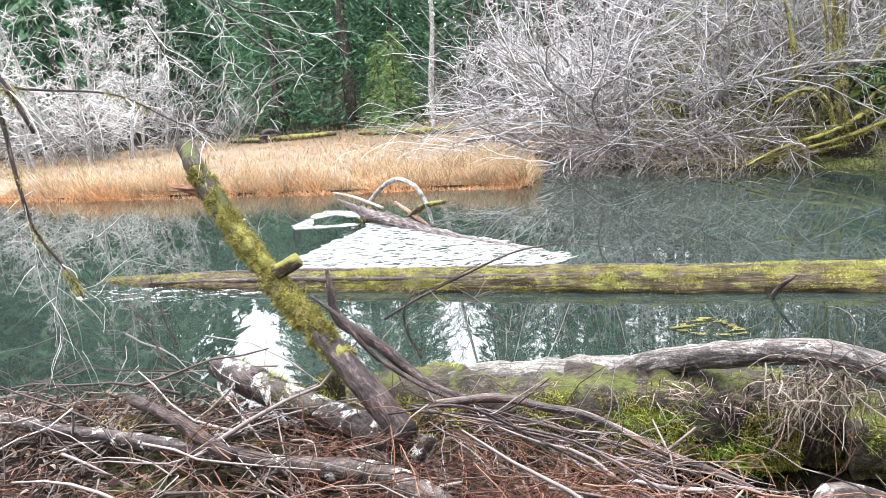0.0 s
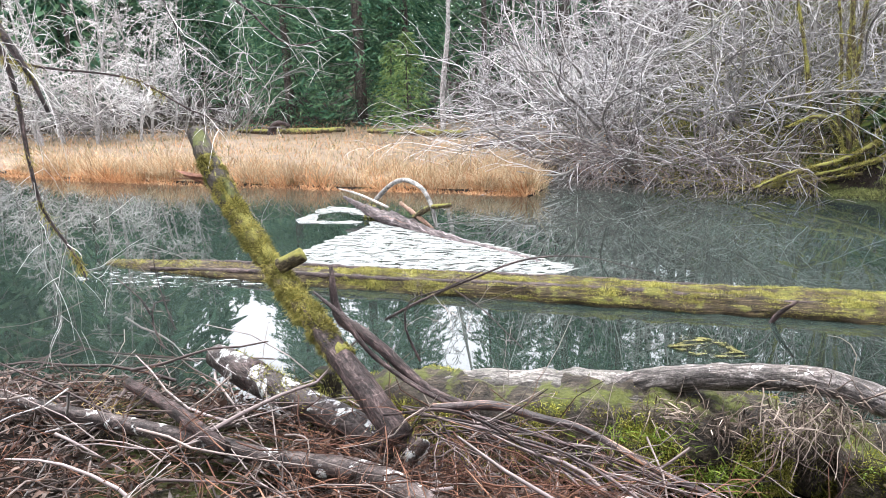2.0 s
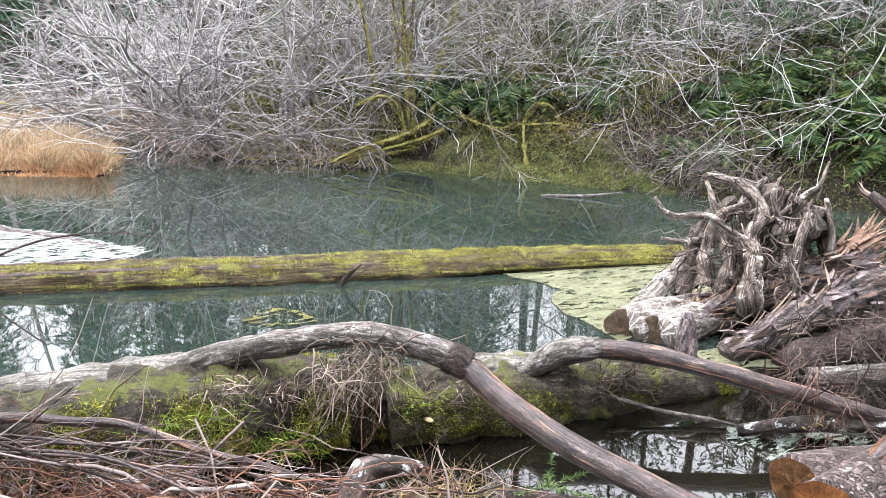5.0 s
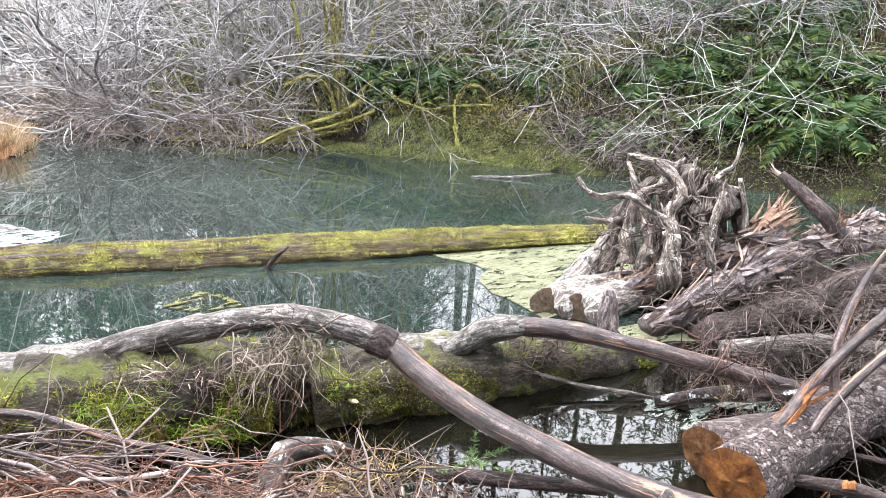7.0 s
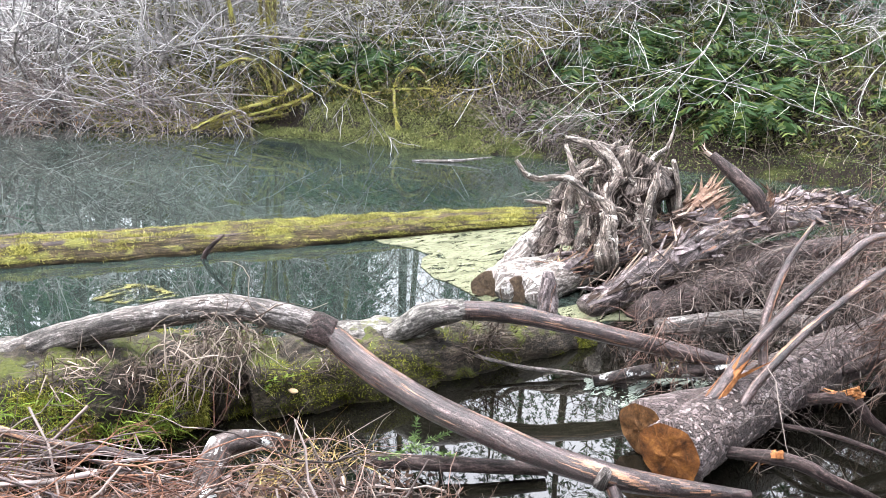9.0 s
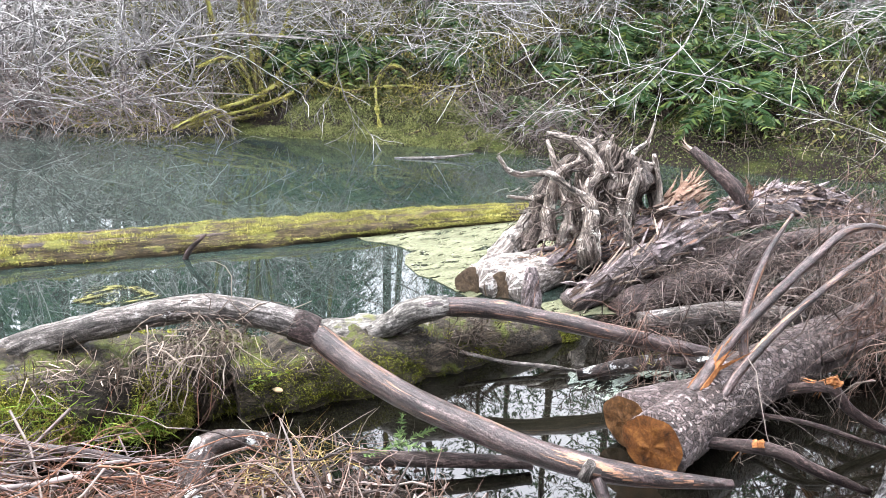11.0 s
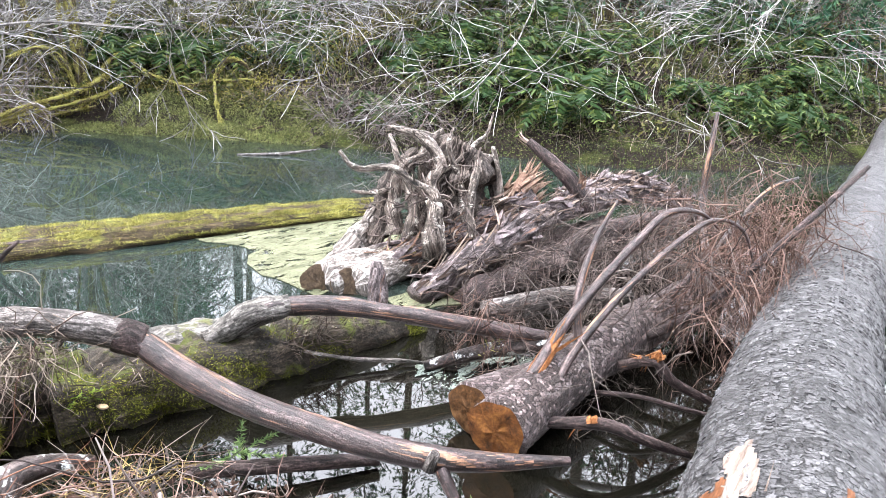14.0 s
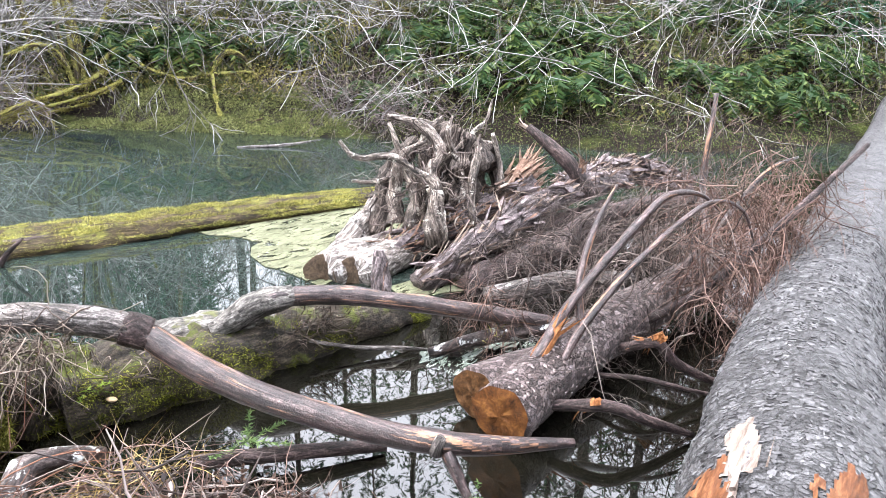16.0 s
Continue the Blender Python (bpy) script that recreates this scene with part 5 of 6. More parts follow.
kb, v, n = log_thing("knobbed_log", [(-1.48, 4.1, 0.46), (-1.3, 3.92, 0.45), (-0.93, 3.58, 0.42), (-0.53, 3.27, 0.38), (-0.2, 3.05, 0.34)], [0.07, 0.085, 0.08, 0.075, 0.07], "lichen_bark", "dark log with lichen blotches on the brush pile", sides=14, rough=0.12, moss=900, moss_len=0.035, up=0.0, mask=0.1, mfreq=3)
limb("collar", [(-1.2, 3.83, 0.44), (-1.14, 3.77, 0.44)], [0.095, 0.09], "wet_bark", kb, "swollen dark collar", 12, 0.03, 0.1)
log_thing("birch_pole", [(-2.9, 3.8, 0.4), (-2.63, 3.72, 0.4), (-2.03, 3.49, 0.38), (-1.35, 3.23, 0.36), (-0.82, 2.98, 0.36), (-0.49, 2.85, 0.38), (-0.25, 2.6, 0.42), (-0.1, 2.4, 0.42)], [0.03, 0.035, 0.04, 0.045, 0.048, 0.055, 0.06, 0.06], "lichen_bark", "dark pole blotched with white lichen", "pole", sides=12, rough=0.12)
log_thing("brush_pole", [(-1.9, 3.8, 0.42), (-1.5, 3.4, 0.45), (-1.1, 3.0, 0.42)], [0.03, 0.035, 0.035], "wet_bark", "short dark pole in the brush pile", "pole", sides=10, rough=0.12)
log_thing("mossy_stump", [(-0.75, 3.62, 0.1), (-0.73, 3.6, 0.4), (-0.72, 3.6, 0.55)], [0.1, 0.08, 0.06], "mossy_log", "mossy stub behind the leaning pole", "stump", sides=12, rough=0.2, moss=900, moss_len=0.04, up=-0.8, mask=-0.3)
log_thing("curled_root", [(1.2, 2.25, 0.22), (1.25, 2.33, 0.32), (1.32, 2.38, 0.37), (1.44, 2.37, 0.36), (1.6, 2.4, 0.28)], [0.05, 0.05, 0.05, 0.045, 0.03], "lichen_bark", "curled root pale with lichen", "root", sides=12, rough=0.15)

# brushwood on the near bank
def brush(name, n, box, length, rad, key, label, seed, lift=0.12, flat=0.25, aim=None, sides=4, level=0):
    r = np.random.default_rng(seed)
    g = Geo()
    polys = []
    x0, x1, y0, y1 = box
    xs, ys = r.uniform(x0, x1, n), r.uniform(y0, y1, n)
    dry = shore_distance(xs, ys) > 0.06
    xs, ys = xs[dry], ys[dry]
    for x, y, z in zip(xs, ys, np.maximum(land(xs, ys), 0.02)):
        z = z + abs(r.normal()) * lift
        a = r.uniform(0, 6.28) if aim is None else aim + r.normal() * 0.5
        L = length * r.uniform(0.4, 1.4)
        d = np.array([math.cos(a), math.sin(a), r.normal() * flat])
        out = grow(r, np.array([x, y, z]) - d * L * 0.5, d, L, rad * r.uniform(0.4, 1.5), level, [], wander=0.4, droop=0.12, kids=(2, 5), shrink=0.5, thin=0.6, spread=0.8)
        polys += [(p, q) for p, q, _ in out]
    every = np.vstack([p for p, _ in polys])
    floor_z = np.maximum(land(every[:, 0], every[:, 1]), 0.0) + 0.01
    k = 0
    for p, q in polys:
        p[:, 2] = np.maximum(p[:, 2], floor_z[k:k + len(p)])
        k += len(p)
    fast_tubes(g, polys, sides)
    return tagged(part(name, g, M[key]), label, "brushwood", kind="stuff")


brush("brushwood", 380, (-3.6, 0.9, 1.6, 4.6), 0.75, 0.0055, "twig_brown", "tangled brown twigs on the near bank", 21, 0.12, level=1)
brush("brushwood", 110, (-3.6, 0.8, 1.8, 4.6), 0.9, 0.009, "stick", "thicker weathered sticks on the near bank", 27, 0.13, 0.16)
brush("brushwood", 40, (-3.6, 0.6, 1.8, 4.6), 0.6, 0.006, "twig_grey", "bleached grey sticks on the near bank", 22, 0.15)
brush("brushwood", 520, (-0.9, 1.3, 1.9, 3.3), 0.5, 0.003, "needle_red", "reddish dead twigs below the leaning pole", 23, 0.13, aim=-0.45, level=1)
brush("brushwood", 300, (0.5, 2.3, 0.9, 2.7), 0.45, 0.0045, "twig_brown", "brown twigs beside the channel", 24, 0.07, level=1)
brush("brushwood", 60, (0.5, 2.3, 1.0, 2.7), 0.6, 0.008, "stick", "thicker weathered sticks beside the channel", 28, 0.07, 0.1)
brush("brushwood", 300, (0.6, 2.3, 1.1, 2.6), 0.32, 0.0026, "twig_russet", "reddish dead twigs beside the channel", 25, 0.10, level=1)
brush("brushwood", 380, (-3.2, 0.4, 1.8, 4.0), 0.35, 0.003, "needle_red", "red-brown dead needles and twigs on the brush pile", 26, 0.14, level=1)

# leaf litter
rr = np.random.default_rng(31)
g = Geo()
n = 17000
bx, by = rr.uniform(-3.8, 2.6, n), rr.uniform(1.2, 4.8, n)
ok = shore_distance(bx, by) > -0.05
bx, by = bx[ok], by[ok]
bz = land(bx, by) + np.abs(rr.normal(size=len(bx))) * 0.05 + 0.015
blades(g, np.stack([bx, by, bz], 1), rr.normal(size=(len(bx), 3)) * np.array([1, 1, 0.3]), rr.uniform(0.02, 0.055, len(bx)), rr.uniform(0.004, 0.011, len(bx)), rr, 0.4)
tagged(part("leaf_litter", g, M["litter"]), "fallen brown leaves on the near bank", "leaves", kind="stuff")

g = Geo()
n = 1500
bx, by = rr.uniform(-3.6, 2.2, n), rr.uniform(1.3, 4.6, n)
ok = shore_distance(bx, by) > 0.05
bx, by = bx[ok], by[ok]
bz = land(bx, by) + np.abs(rr.normal(size=len(bx))) * 0.05 + 0.04
blades(g, np.stack([bx, by, bz], 1), rr.normal(size=(len(bx), 3)) * np.array([1, 1, 0.25]), rr.uniform(0.03, 0.075, len(bx)), rr.uniform(0.007, 0.017, len(bx)), rr, 0.7)
tagged(part("fallen_leaves", g, M["fallen_leaf"]), "large wet brown leaves lying among the twigs", "leaves", kind="stuff")
g = Geo()
for at, k in (((1.6, 2.36, 0.17), 60), ((1.78, 2.3, 0.14), 45), ((1.45, 2.2, 0.17), 25), ((-1.95, 3.6, 0.36), 40)):
    d = rr.normal(size=(k, 3)) * np.array([1, 0.6, 0.3]) + np.array([0.5, 0.2, 0.15])
    blades(g, np.array(at) + rr.normal(size=(k, 3)) * np.array([0.09, 0.05, 0.02]), d, rr.uniform(0.08, 0.22, k), 0.002, rr, 1.0)
tagged(part("straw_tuft", g, M["straw_gold"]), "yellow dry grass lying over the bank's twigs", "grass", kind="stuff")

# dead drooping twigs on the sawn log and jam
def droop_twigs(name, n, centre, size, key, label, seed, length=0.4, rad=0.0035, down=0.9, level=1):
    r = np.random.default_rng(seed)
    g = Geo()
    polys = []
    for _ in range(n):
        s = np.array(centre) + r.normal(size=3) * np.array(size)
        s[2] = max(s[2], 0.1)
        out = grow(r, s, r.normal(size=3) * 0.7 + np.array([0, 0, -down]), length * r.uniform(0.4, 1.4), rad * r.uniform(0.5, 1.5), level, [], wander=0.35, droop=0.35, kids=(3, 6), spread=0.9, shrink=0.55)
        polys += [(p, q) for p, q, _ in out]
    for p, q in polys:
        p[:, 2] = np.maximum(p[:, 2], 0.005)
    fast_tubes(g, polys, 3)
    return tagged(part(name, g, M[key]), label, "brushwood", kind="stuff")


droop_twigs("dead_twigs", 190, (4.9, 1.35, 0.68), (0.35, 0.25, 0.18), "twig_brown", "drooping dead conifer twigs on the sawn log", 41)
droop_twigs("dead_twigs", 240, (4.95, 0.95, 0.55), (0.35, 0.14, 0.16), "twig_russet", "reddish dead twigs hanging between log and trunk", 48)
droop_twigs("dead_twigs", 330, (5.5, 0.98, 0.72), (0.55, 0.22, 0.22), "twig_russet", "reddish drooping dead twigs beside the trunk", 42)
droop_twigs("dead_twigs", 170, (6.5, 1.5, 0.62), (0.4, 0.35, 0.25), "twig_russet", "reddish dead twigs around an upright branch", 43)
droop_twigs("dead_twigs", 190, (4.7, 1.95, 0.33), (0.55, 0.3, 0.17), "twig_brown", "tangled dead twigs over the water", 44, down=0.2)
droop_twigs("dead_twigs", 60, (3.75, 2.1, 0.3), (0.1, 0.1, 0.1), "twig_russet", "clump of dry reddish twigs on the grey pole", 45, 0.25, 0.0025)
droop_twigs("dead_twigs", 150, (5.5, 2.1, 0.42), (0.6, 0.3, 0.15), "twig_brown", "tangled grey-brown twigs in the driftwood jam", 46, down=0.2)
droop_twigs("dead_twigs", 50, (3.8, 1.4, 0.2), (0.35, 0.12, 0.08), "twig_brown", "hanging dead twigs on the sawn log's flank", 47, 0.25, 0.0025)

# fills the jam's underside; its shade is painted into these twigs
droop_twigs("dead_twigs", 200, (5.3, 2.55, 0.22), (0.5, 0.22, 0.09), "twig_shade", "matted twigs under the driftwood, coloured dark for the shade there", 49, 0.35, 0.004, 0.2)

# green sprigs by the channel and on the log
for at, nb, L, key, nm, lab in (((2.15, 2.25, 0.12), 260, 0.07, "conifer_light", "fir_sprig", "green fir sprig lying among the twigs"), ((2.45, 1.25, 0.05), 160, 0.06, "conifer_light", "fir_sprig", "small green fir sprig by the water"),
                                ((1.86, 3.02, 0.22), 60, 0.05, "grass_green", "small_fern", "little bright fern on the rotting log")):
    e = thing(nm, at, lab, "plant")
    g = Geo()
    for q in range(4):
        a = rl.uniform(0, 6.28)
        ax = np.array([math.cos(a), math.sin(a), 0.15])
        t = rl.random((nb // 4, 1))
        blades(g, np.array(at) + ax * t * L * 3, rl.normal(size=(nb // 4, 3)) * np.array([1, 1, 0.4]) + ax * 0.8, L * (1.1 - t[:, 0] * 0.6) * 0.6, 0.0035, rl, 0.2)
    part("foliage", g, M[key], e)

# ---- meadow ----
rg = np.random.default_rng(61)


mx, my = np.meshgrid(np.concatenate([np.arange(-70, -14, 2.0), np.arange(-14, 6.01, 0.35)]), np.concatenate([np.arange(12.6, 30, 0.35), np.arange(30, 37, 1.5)]))
mz = land(mx, my) + 0.02
keep = (shore_distance(mx, my) > 0.12) & (mx - 0.13 * my < 0.2)
mi = np.arange(mx.size).reshape(mx.shape)
g = Geo()
sq = np.stack([mi[:-1, :-1], mi[:-1, 1:], mi[1:, 1:], mi[1:, :-1]], -1)
kk = keep[:-1, :-1] & keep[:-1, 1:] & keep[1:, 1:] & keep[1:, :-1]
g.add(np.stack([mx, my, mz], -1).reshape(-1, 3), sq[kk])
tagged(part("meadow_thatch", g, M["thatch"]), "flattened pale sedge thatch of the meadow floor", "ground", kind="structure")


def sedge(name, n, gen, length, width, key, label, lean=0.35, dmin=-0.05):
    g = Geo()
    x, y = gen(n)
    d = shore_distance(x, y)
    ok = (d > dmin) & (y > 11) & (x - 0.13 * y < 2.6)
    x, y = x[ok], y[ok]
    b = np.stack([x, y, np.maximum(land(x, y), 0) - 0.01], 1)
    dr = rg.normal(size=b.shape) * np.array([lean, lean, 0.1]) + np.array([0, 0, 1.0])
    dist = np.hypot(x, y)
    tall = np.array([np.clip(0.7 + 1.2 * noise.noise(Vector((p * 0.7, q * 0.7, 3.0))) + 1.3 * noise.noise(Vector((p * 2.3, q * 2.3, 8.0))), 0.2, 1.9) for p, q in zip(x, y)])
    blades(g, b, dr, tall * length * rg.uniform(0.5, 1.35, len(x)), width * (0.5 + dist / 28), rg, 0.7)
    return tagged(part(name, g, M[key]), label, "sedge", kind="stuff")


def field(n):
    y = rg.uniform(0, 1, n) ** 1.5 * 32 + 13
    return rg.uniform(-1.15, 0.45, n) * y * 0.95, y


def rim(n):
    seg = [(-12.4, 19.9), (-9.0, 17.8), (-6.7, 16.8), (-2.2, 14.7), (0.4, 13.7), (1.5, 13.1)]
    k = rg.integers(0, len(seg) - 1, n)
    t = rg.random(n)
    s = np.array(seg)
    p = s[k] * (1 - t[:, None]) + s[k + 1] * t[:, None]
    back = np.abs(rg.normal(size=n)) * 0.9
    return p[:, 0] + back * 0.35, p[:, 1] + back


sedge("sedge_meadow", 42000, field, 0.17, 0.006, "sedge", "dry straw-coloured sedge meadow")
sedge("sedge_rim", 16000, rim, 0.36, 0.006, "sedge", "taller golden sedge along the pond's edge")
sedge("sedge_rim", 13000, lambda n: (lambda p: (p[0] - 0.2, p[1] - 0.25))(rim(n)), 0.28, 0.007, "sedge_red", "russet sedge collapsed into the water's edge", 0.9, -0.45)

sedge("sedge_meadow", 15000, field, 0.22, 0.006, "sedge_red", "pinkish-brown dead sedge in the meadow", 0.6)
sedge("meadow_rushes", 15000, lambda n: (lambda p: (p[0] + 0.3 * np.sin(p[1] * 5), p[1]))(field(n)), 0.2, 0.006, "bush_leaf", "dark rushes and dead tufts between the sedge", 0.5)

# ---- trees ----
def bare_tree(name, height, rad, seed, bark, twig, label, levels=3, lean=0.1, low=0.25, wide=0.33, fine=0.011):
    """A leafless tree: tapered trunk, limbs and many fine twigs."""
    r = np.random.default_rng(seed)
    e = thing(name, (0, 0, 0), label, "tree")
    pts = [np.array([0.0, 0, -0.3])]
    d = np.array([r.normal() * lean, r.normal() * lean, 1.0])
    for i in range(7):
        d = d + r.normal(size=3) * 0.06
        pts.append(pts[-1] + d / np.linalg.norm(d) * (height + 0.3) / 7)
    g = Geo()
    tube(g, pts, np.linspace(rad, rad * 0.15, 8), 8, height / 24, 0.1, 2.0)
    part("trunk", g, M[bark], e)
    out = []
    for _ in range(28):
        f = r.uniform(low, 0.98)
        k = min(int(f * 7), 6)
        q = pts[k] + (pts[k + 1] - pts[k]) * (f * 7 - k)
        a = r.uniform(0, 6.28)
        grow(r, q, (math.cos(a), math.sin(a), r.uniform(0.1, 0.8)), height * wide * (1.15 - f) * r.uniform(0.7, 1.3), rad * 0.3 * (1.1 - f), levels - 1, out, 0.7, (3, 5), 0.05, 0.3, 6, 0.5, 0.5)
    g = Geo()
    fast_tubes(g, [(p, np.maximum(q, fine)) for p, q, _ in out], 3)
    part("crown", g, M[twig], e, "bare twigs")
    return e


def conifer(name, height, spread, seed, key, label, boughs=230, start=0.03, n=20, leaf=0.16):
    """A conifer of drooping boughs, each a spray of short needle strips."""
    r = np.random.default_rng(seed)
    e = thing(name, (0, 0, 0), label, "tree")
    g = Geo()
    tube(g, [(0, 0, -0.3), (0.05, 0, height * 0.5), (0, 0, height)], [height * 0.010, height * 0.007, 0.01], 8, height / 10, 0.05, 1.0)
    part("trunk", g, M["dark_bark"], e)
    base, dirs, lens = [], [], []
    for k in range(boughs):
        f = start + (1 - start) * (k / boughs) ** 0.85
        a = k * 2.4 + r.normal() * 0.3
        L = spread * (1 - f) ** 0.75 * r.uniform(0.6, 1.15) + 0.15
        t = np.sqrt(r.random(n))
        side = r.normal(size=n) * 0.18 * L * (1 - 0.4 * t)
        px = math.cos(a) * t * L - math.sin(a) * side
        py = math.sin(a) * t * L + math.cos(a) * side
        pz = height * f + 0.12 * L * t - 0.42 * L * t * t - np.abs(r.normal(size=n)) * 0.05 * L
        base.append(np.stack([px, py, pz], 1))
        dr = np.stack([math.cos(a) + r.normal(size=n) * 0.6, math.sin(a) + r.normal(size=n) * 0.6, -0.55 + r.normal(size=n) * 0.3], 1)
        dirs.append(dr)
        lens.append(np.full(n, leaf * spread) * r.uniform(0.5, 1.3, n))
    g = Geo()
    lens = np.concatenate(lens)
    blades(g, np.vstack(base), np.vstack(dirs), lens, lens * 0.13, r, 0.3)
    part("crown", g, M[key], e, "drooping needle sprays")
    return e


def plant(protos, places, group, rng, smin=0.8, smax=1.25, sink=0.0):
    """Sets copies of the prototypes at the places; the prototypes take the first ones."""
    used = set()
    for i, (x, y) in enumerate(places):
        p = protos[i % len(protos)]
        s = rng.uniform(smin, smax)
        m = Matrix.Translation((x, y, float(land(x, y)) - sink)) @ Matrix.Rotation(rng.uniform(0, 6.28), 4, "Z")
        if id(p) in used:
            ob = copy_thing(p, m)
        else:
            used.add(id(p))
            ob = p
            ob.matrix_basis = m
        ob.scale = (s, s, s)
        tagged(ob, group=group)


def plant_at(protos, places, group, rng, spin=False):
    """As plant(), with a size for each place; the stems keep the way they reach unless spin is set."""
    used = set()
    for i, (x, y, s) in enumerate(places):
        p = protos[i % len(protos)]
        m = Matrix.Translation((x, y, float(land(x, y)))) @ Matrix.Rotation(rng.uniform(0, 6.28) if spin else rng.normal() * 0.3, 4, "Z")
        ob = copy_thing(p, m) if id(p) in used else p
        if id(p) not in used:
            used.add(id(p))
            ob.matrix_basis = m
        ob.scale = (s, s, s)
        tagged(ob, group=group)


rf = np.random.default_rng(71)
alders = [bare_tree("alder_tree", h, 0.09, 80 + i, "stem_pale", "twig_white", "tall leafless alder with pale grey bark", lean=0.06, low=0.12, wide=0.22, fine=0.0105) for i, h in enumerate((9, 10.5, 7.5))]
places = []
for _ in range(34):
    y = rf.uniform(32, 58)
    places.append((-y * rf.uniform(0.36, 0.8), y))
for _ in range(12):
    places.append((-rf.uniform(12, 24), rf.uniform(29, 33)))
for _ in range(12):
    y = rf.uniform(25, 38)
    places.append((y * rf.uniform(0.08, 0.3), y))
plant(alders, places, "leafless alders round the meadow", rf, 0.7, 1.05)
conifers = [conifer("conifer_tree", h, s, 90 + i, "conifer", "dark green drooping conifer in the forest", 380, 0.02, 36, 0.085) for i, (h, s) in enumerate(((21, 3.1), (24, 3.3)))]
plant(conifers, [(-8.1, 37), (-4.4, 37), (-2.2, 38.5), (-9.0, 41.5), (-5.2, 42), (-3.4, 44), (-10.2, 47), (3.2, 44)], "dark conifers behind the meadow", rf, 0.85, 1.2)
rough = conifer("conifer_tree", 16, 3.8, 94, "conifer", "dark conifer deep in the forest", 110, 0.03, 12, 0.23)
plant([rough], [(-2.5, 47), (-14, 56), (5, 50), (-22, 64), (-30, 68), (9, 44), (16, 38), (-22, 43), (-26, 49), (-11, 50)], "dark conifers deep in the forest", rf, 0.7, 1.0)
# never in view: added behind and left of the camera to block sky light
plant([conifer("conifer_tree", 19, 4.0, 93, "conifer", "unseen conifer behind the near bank, added to block sky light", 80, 0.03, 10, 0.3)], [(-7, -7), (-3, -9), (1.5, -10), (6, -9), (-11, -4), (10, -11), (-1, -14), (-15, 2), (-18, 8), (4, -14), (-21, 14), (15, -13), (-8, -13)], "conifers behind the near bank", rf, 0.8, 1.2)
places = []
for k in range(76):
    a, d = radians(-62 + 74 * (k + 0.6 * rf.random()) / 76), rf.uniform(58, 82)
    places.append((d * math.sin(a), d * math.cos(a), rf.uniform(1.75, 2.1) if a < radians(-22) else rf.uniform(0.72, 0.86)))
plant_at([conifer("far_conifer", 16, 4.2, 122, "conifer", "distant dark conifer closing the valley", 150, 0.03, 14, 0.2)], places, "distant conifers closing the valley", rf, True)
plant([conifer("conifer_tree", 10, 2.6, 95, "conifer", "shorter dark conifer among the bare trees")], [(-20, 50), (-27, 52), (-34, 56), (-40, 60), (-16, 48), (-24, 46), (-36, 66), (-30, 47)], "shorter conifers", rf, 0.8, 1.05)
plant([conifer("slope_conifer", 5, 1.9, 96, "conifer", "low dark conifer up on the slope", 110, 0.03, 18, 0.13)], [(14, 26), (16, 23), (18.5, 20), (20.5, 17), (22, 14), (23, 10.5), (24, 7), (25, 3), (17, 26), (21, 20), (24, 14), (26, 9), (12.5, 21)], "low conifers up on the slope", rf, 0.8, 1.1)
tall = conifer("forest_conifer", 25, 3.6, 120, "conifer", "tall forest conifer standing up the slope", 150, 0.22, 16, 0.10)
places = []
for k in range(34):
    a = radians(2.5 + 34 * (k + 0.5 * rf.random()) / 17) if k < 17 else radians(37 + 64 * (k - 17 + 0.6 * rf.random()) / 17)
    d = rf.uniform(33, 45) if a < 0.5 else rf.uniform(22, 38)
    places.append((d * math.sin(a), d * math.cos(a)))
plant([tall], places, "tall conifers up the slope", rf, 0.7, 1.05)
plant([conifer("forest_conifer", 22, 3.8, 121, "conifer", "close-set forest conifer behind the bare trees", 130, 0.1, 16, 0.15)],
      [(3.0 + 1.75 * k + rf.normal() * 0.4, 47 - 0.75 * k + rf.normal() * 1.5) for k in range(14)], "close-set conifers behind the bare trees", rf, 0.95, 1.2)
young = [conifer("young_conifer", 4.2, 1.3, 97, "conifer_light", "young light-green conifer at the meadow's edge", 90)]
plant(young, [(-1.6, 28.5), (-2.4, 31)], "young conifers at the meadow's edge", rf, 0.8, 1.1)
birch = bare_tree("birch_tree", 14, 0.11, 99, "stem_pale", "twig_grey", "slender pale-barked tree at the meadow's edge", lean=0.02, low=0.35, wide=0.22)
birch.matrix_basis = Matrix.Translation((-0.25, 26.8, 0.1))

plant([conifer("slope_conifer", 4.0, 1.5, 98, "conifer", "small dark conifer in the slope's undergrowth", 110)], [(14.5, 11), (16.5, 9.5), (17.5, 7.5), (18.5, 5), (19.5, 3), (15, 14.5), (20.5, 1), (17.5, 11.5)], "small conifers on the slope", rf, 0.8, 1.2)

# trees up the slope beyond the pond
slope_alders = [bare_tree("slope_tree", h, 0.085, 180 + i, "mossy_limb", "twig_brown", "leafless mossy tree rising from the wooded slope", lean=0.18, low=0.12, fine=0.006) for i, h in enumerate((12, 10))]
places = []
while len(places) < 12:
    x, y = rf.uniform(4, 34), rf.uniform(-4, 30)
    d = float(shore_distance(x, y))
    if 3.5 < d < 16 and x - 0.13 * y > 3:
        places.append((x, y))
plant(slope_alders, places, "leafless trees on the slope", rf)


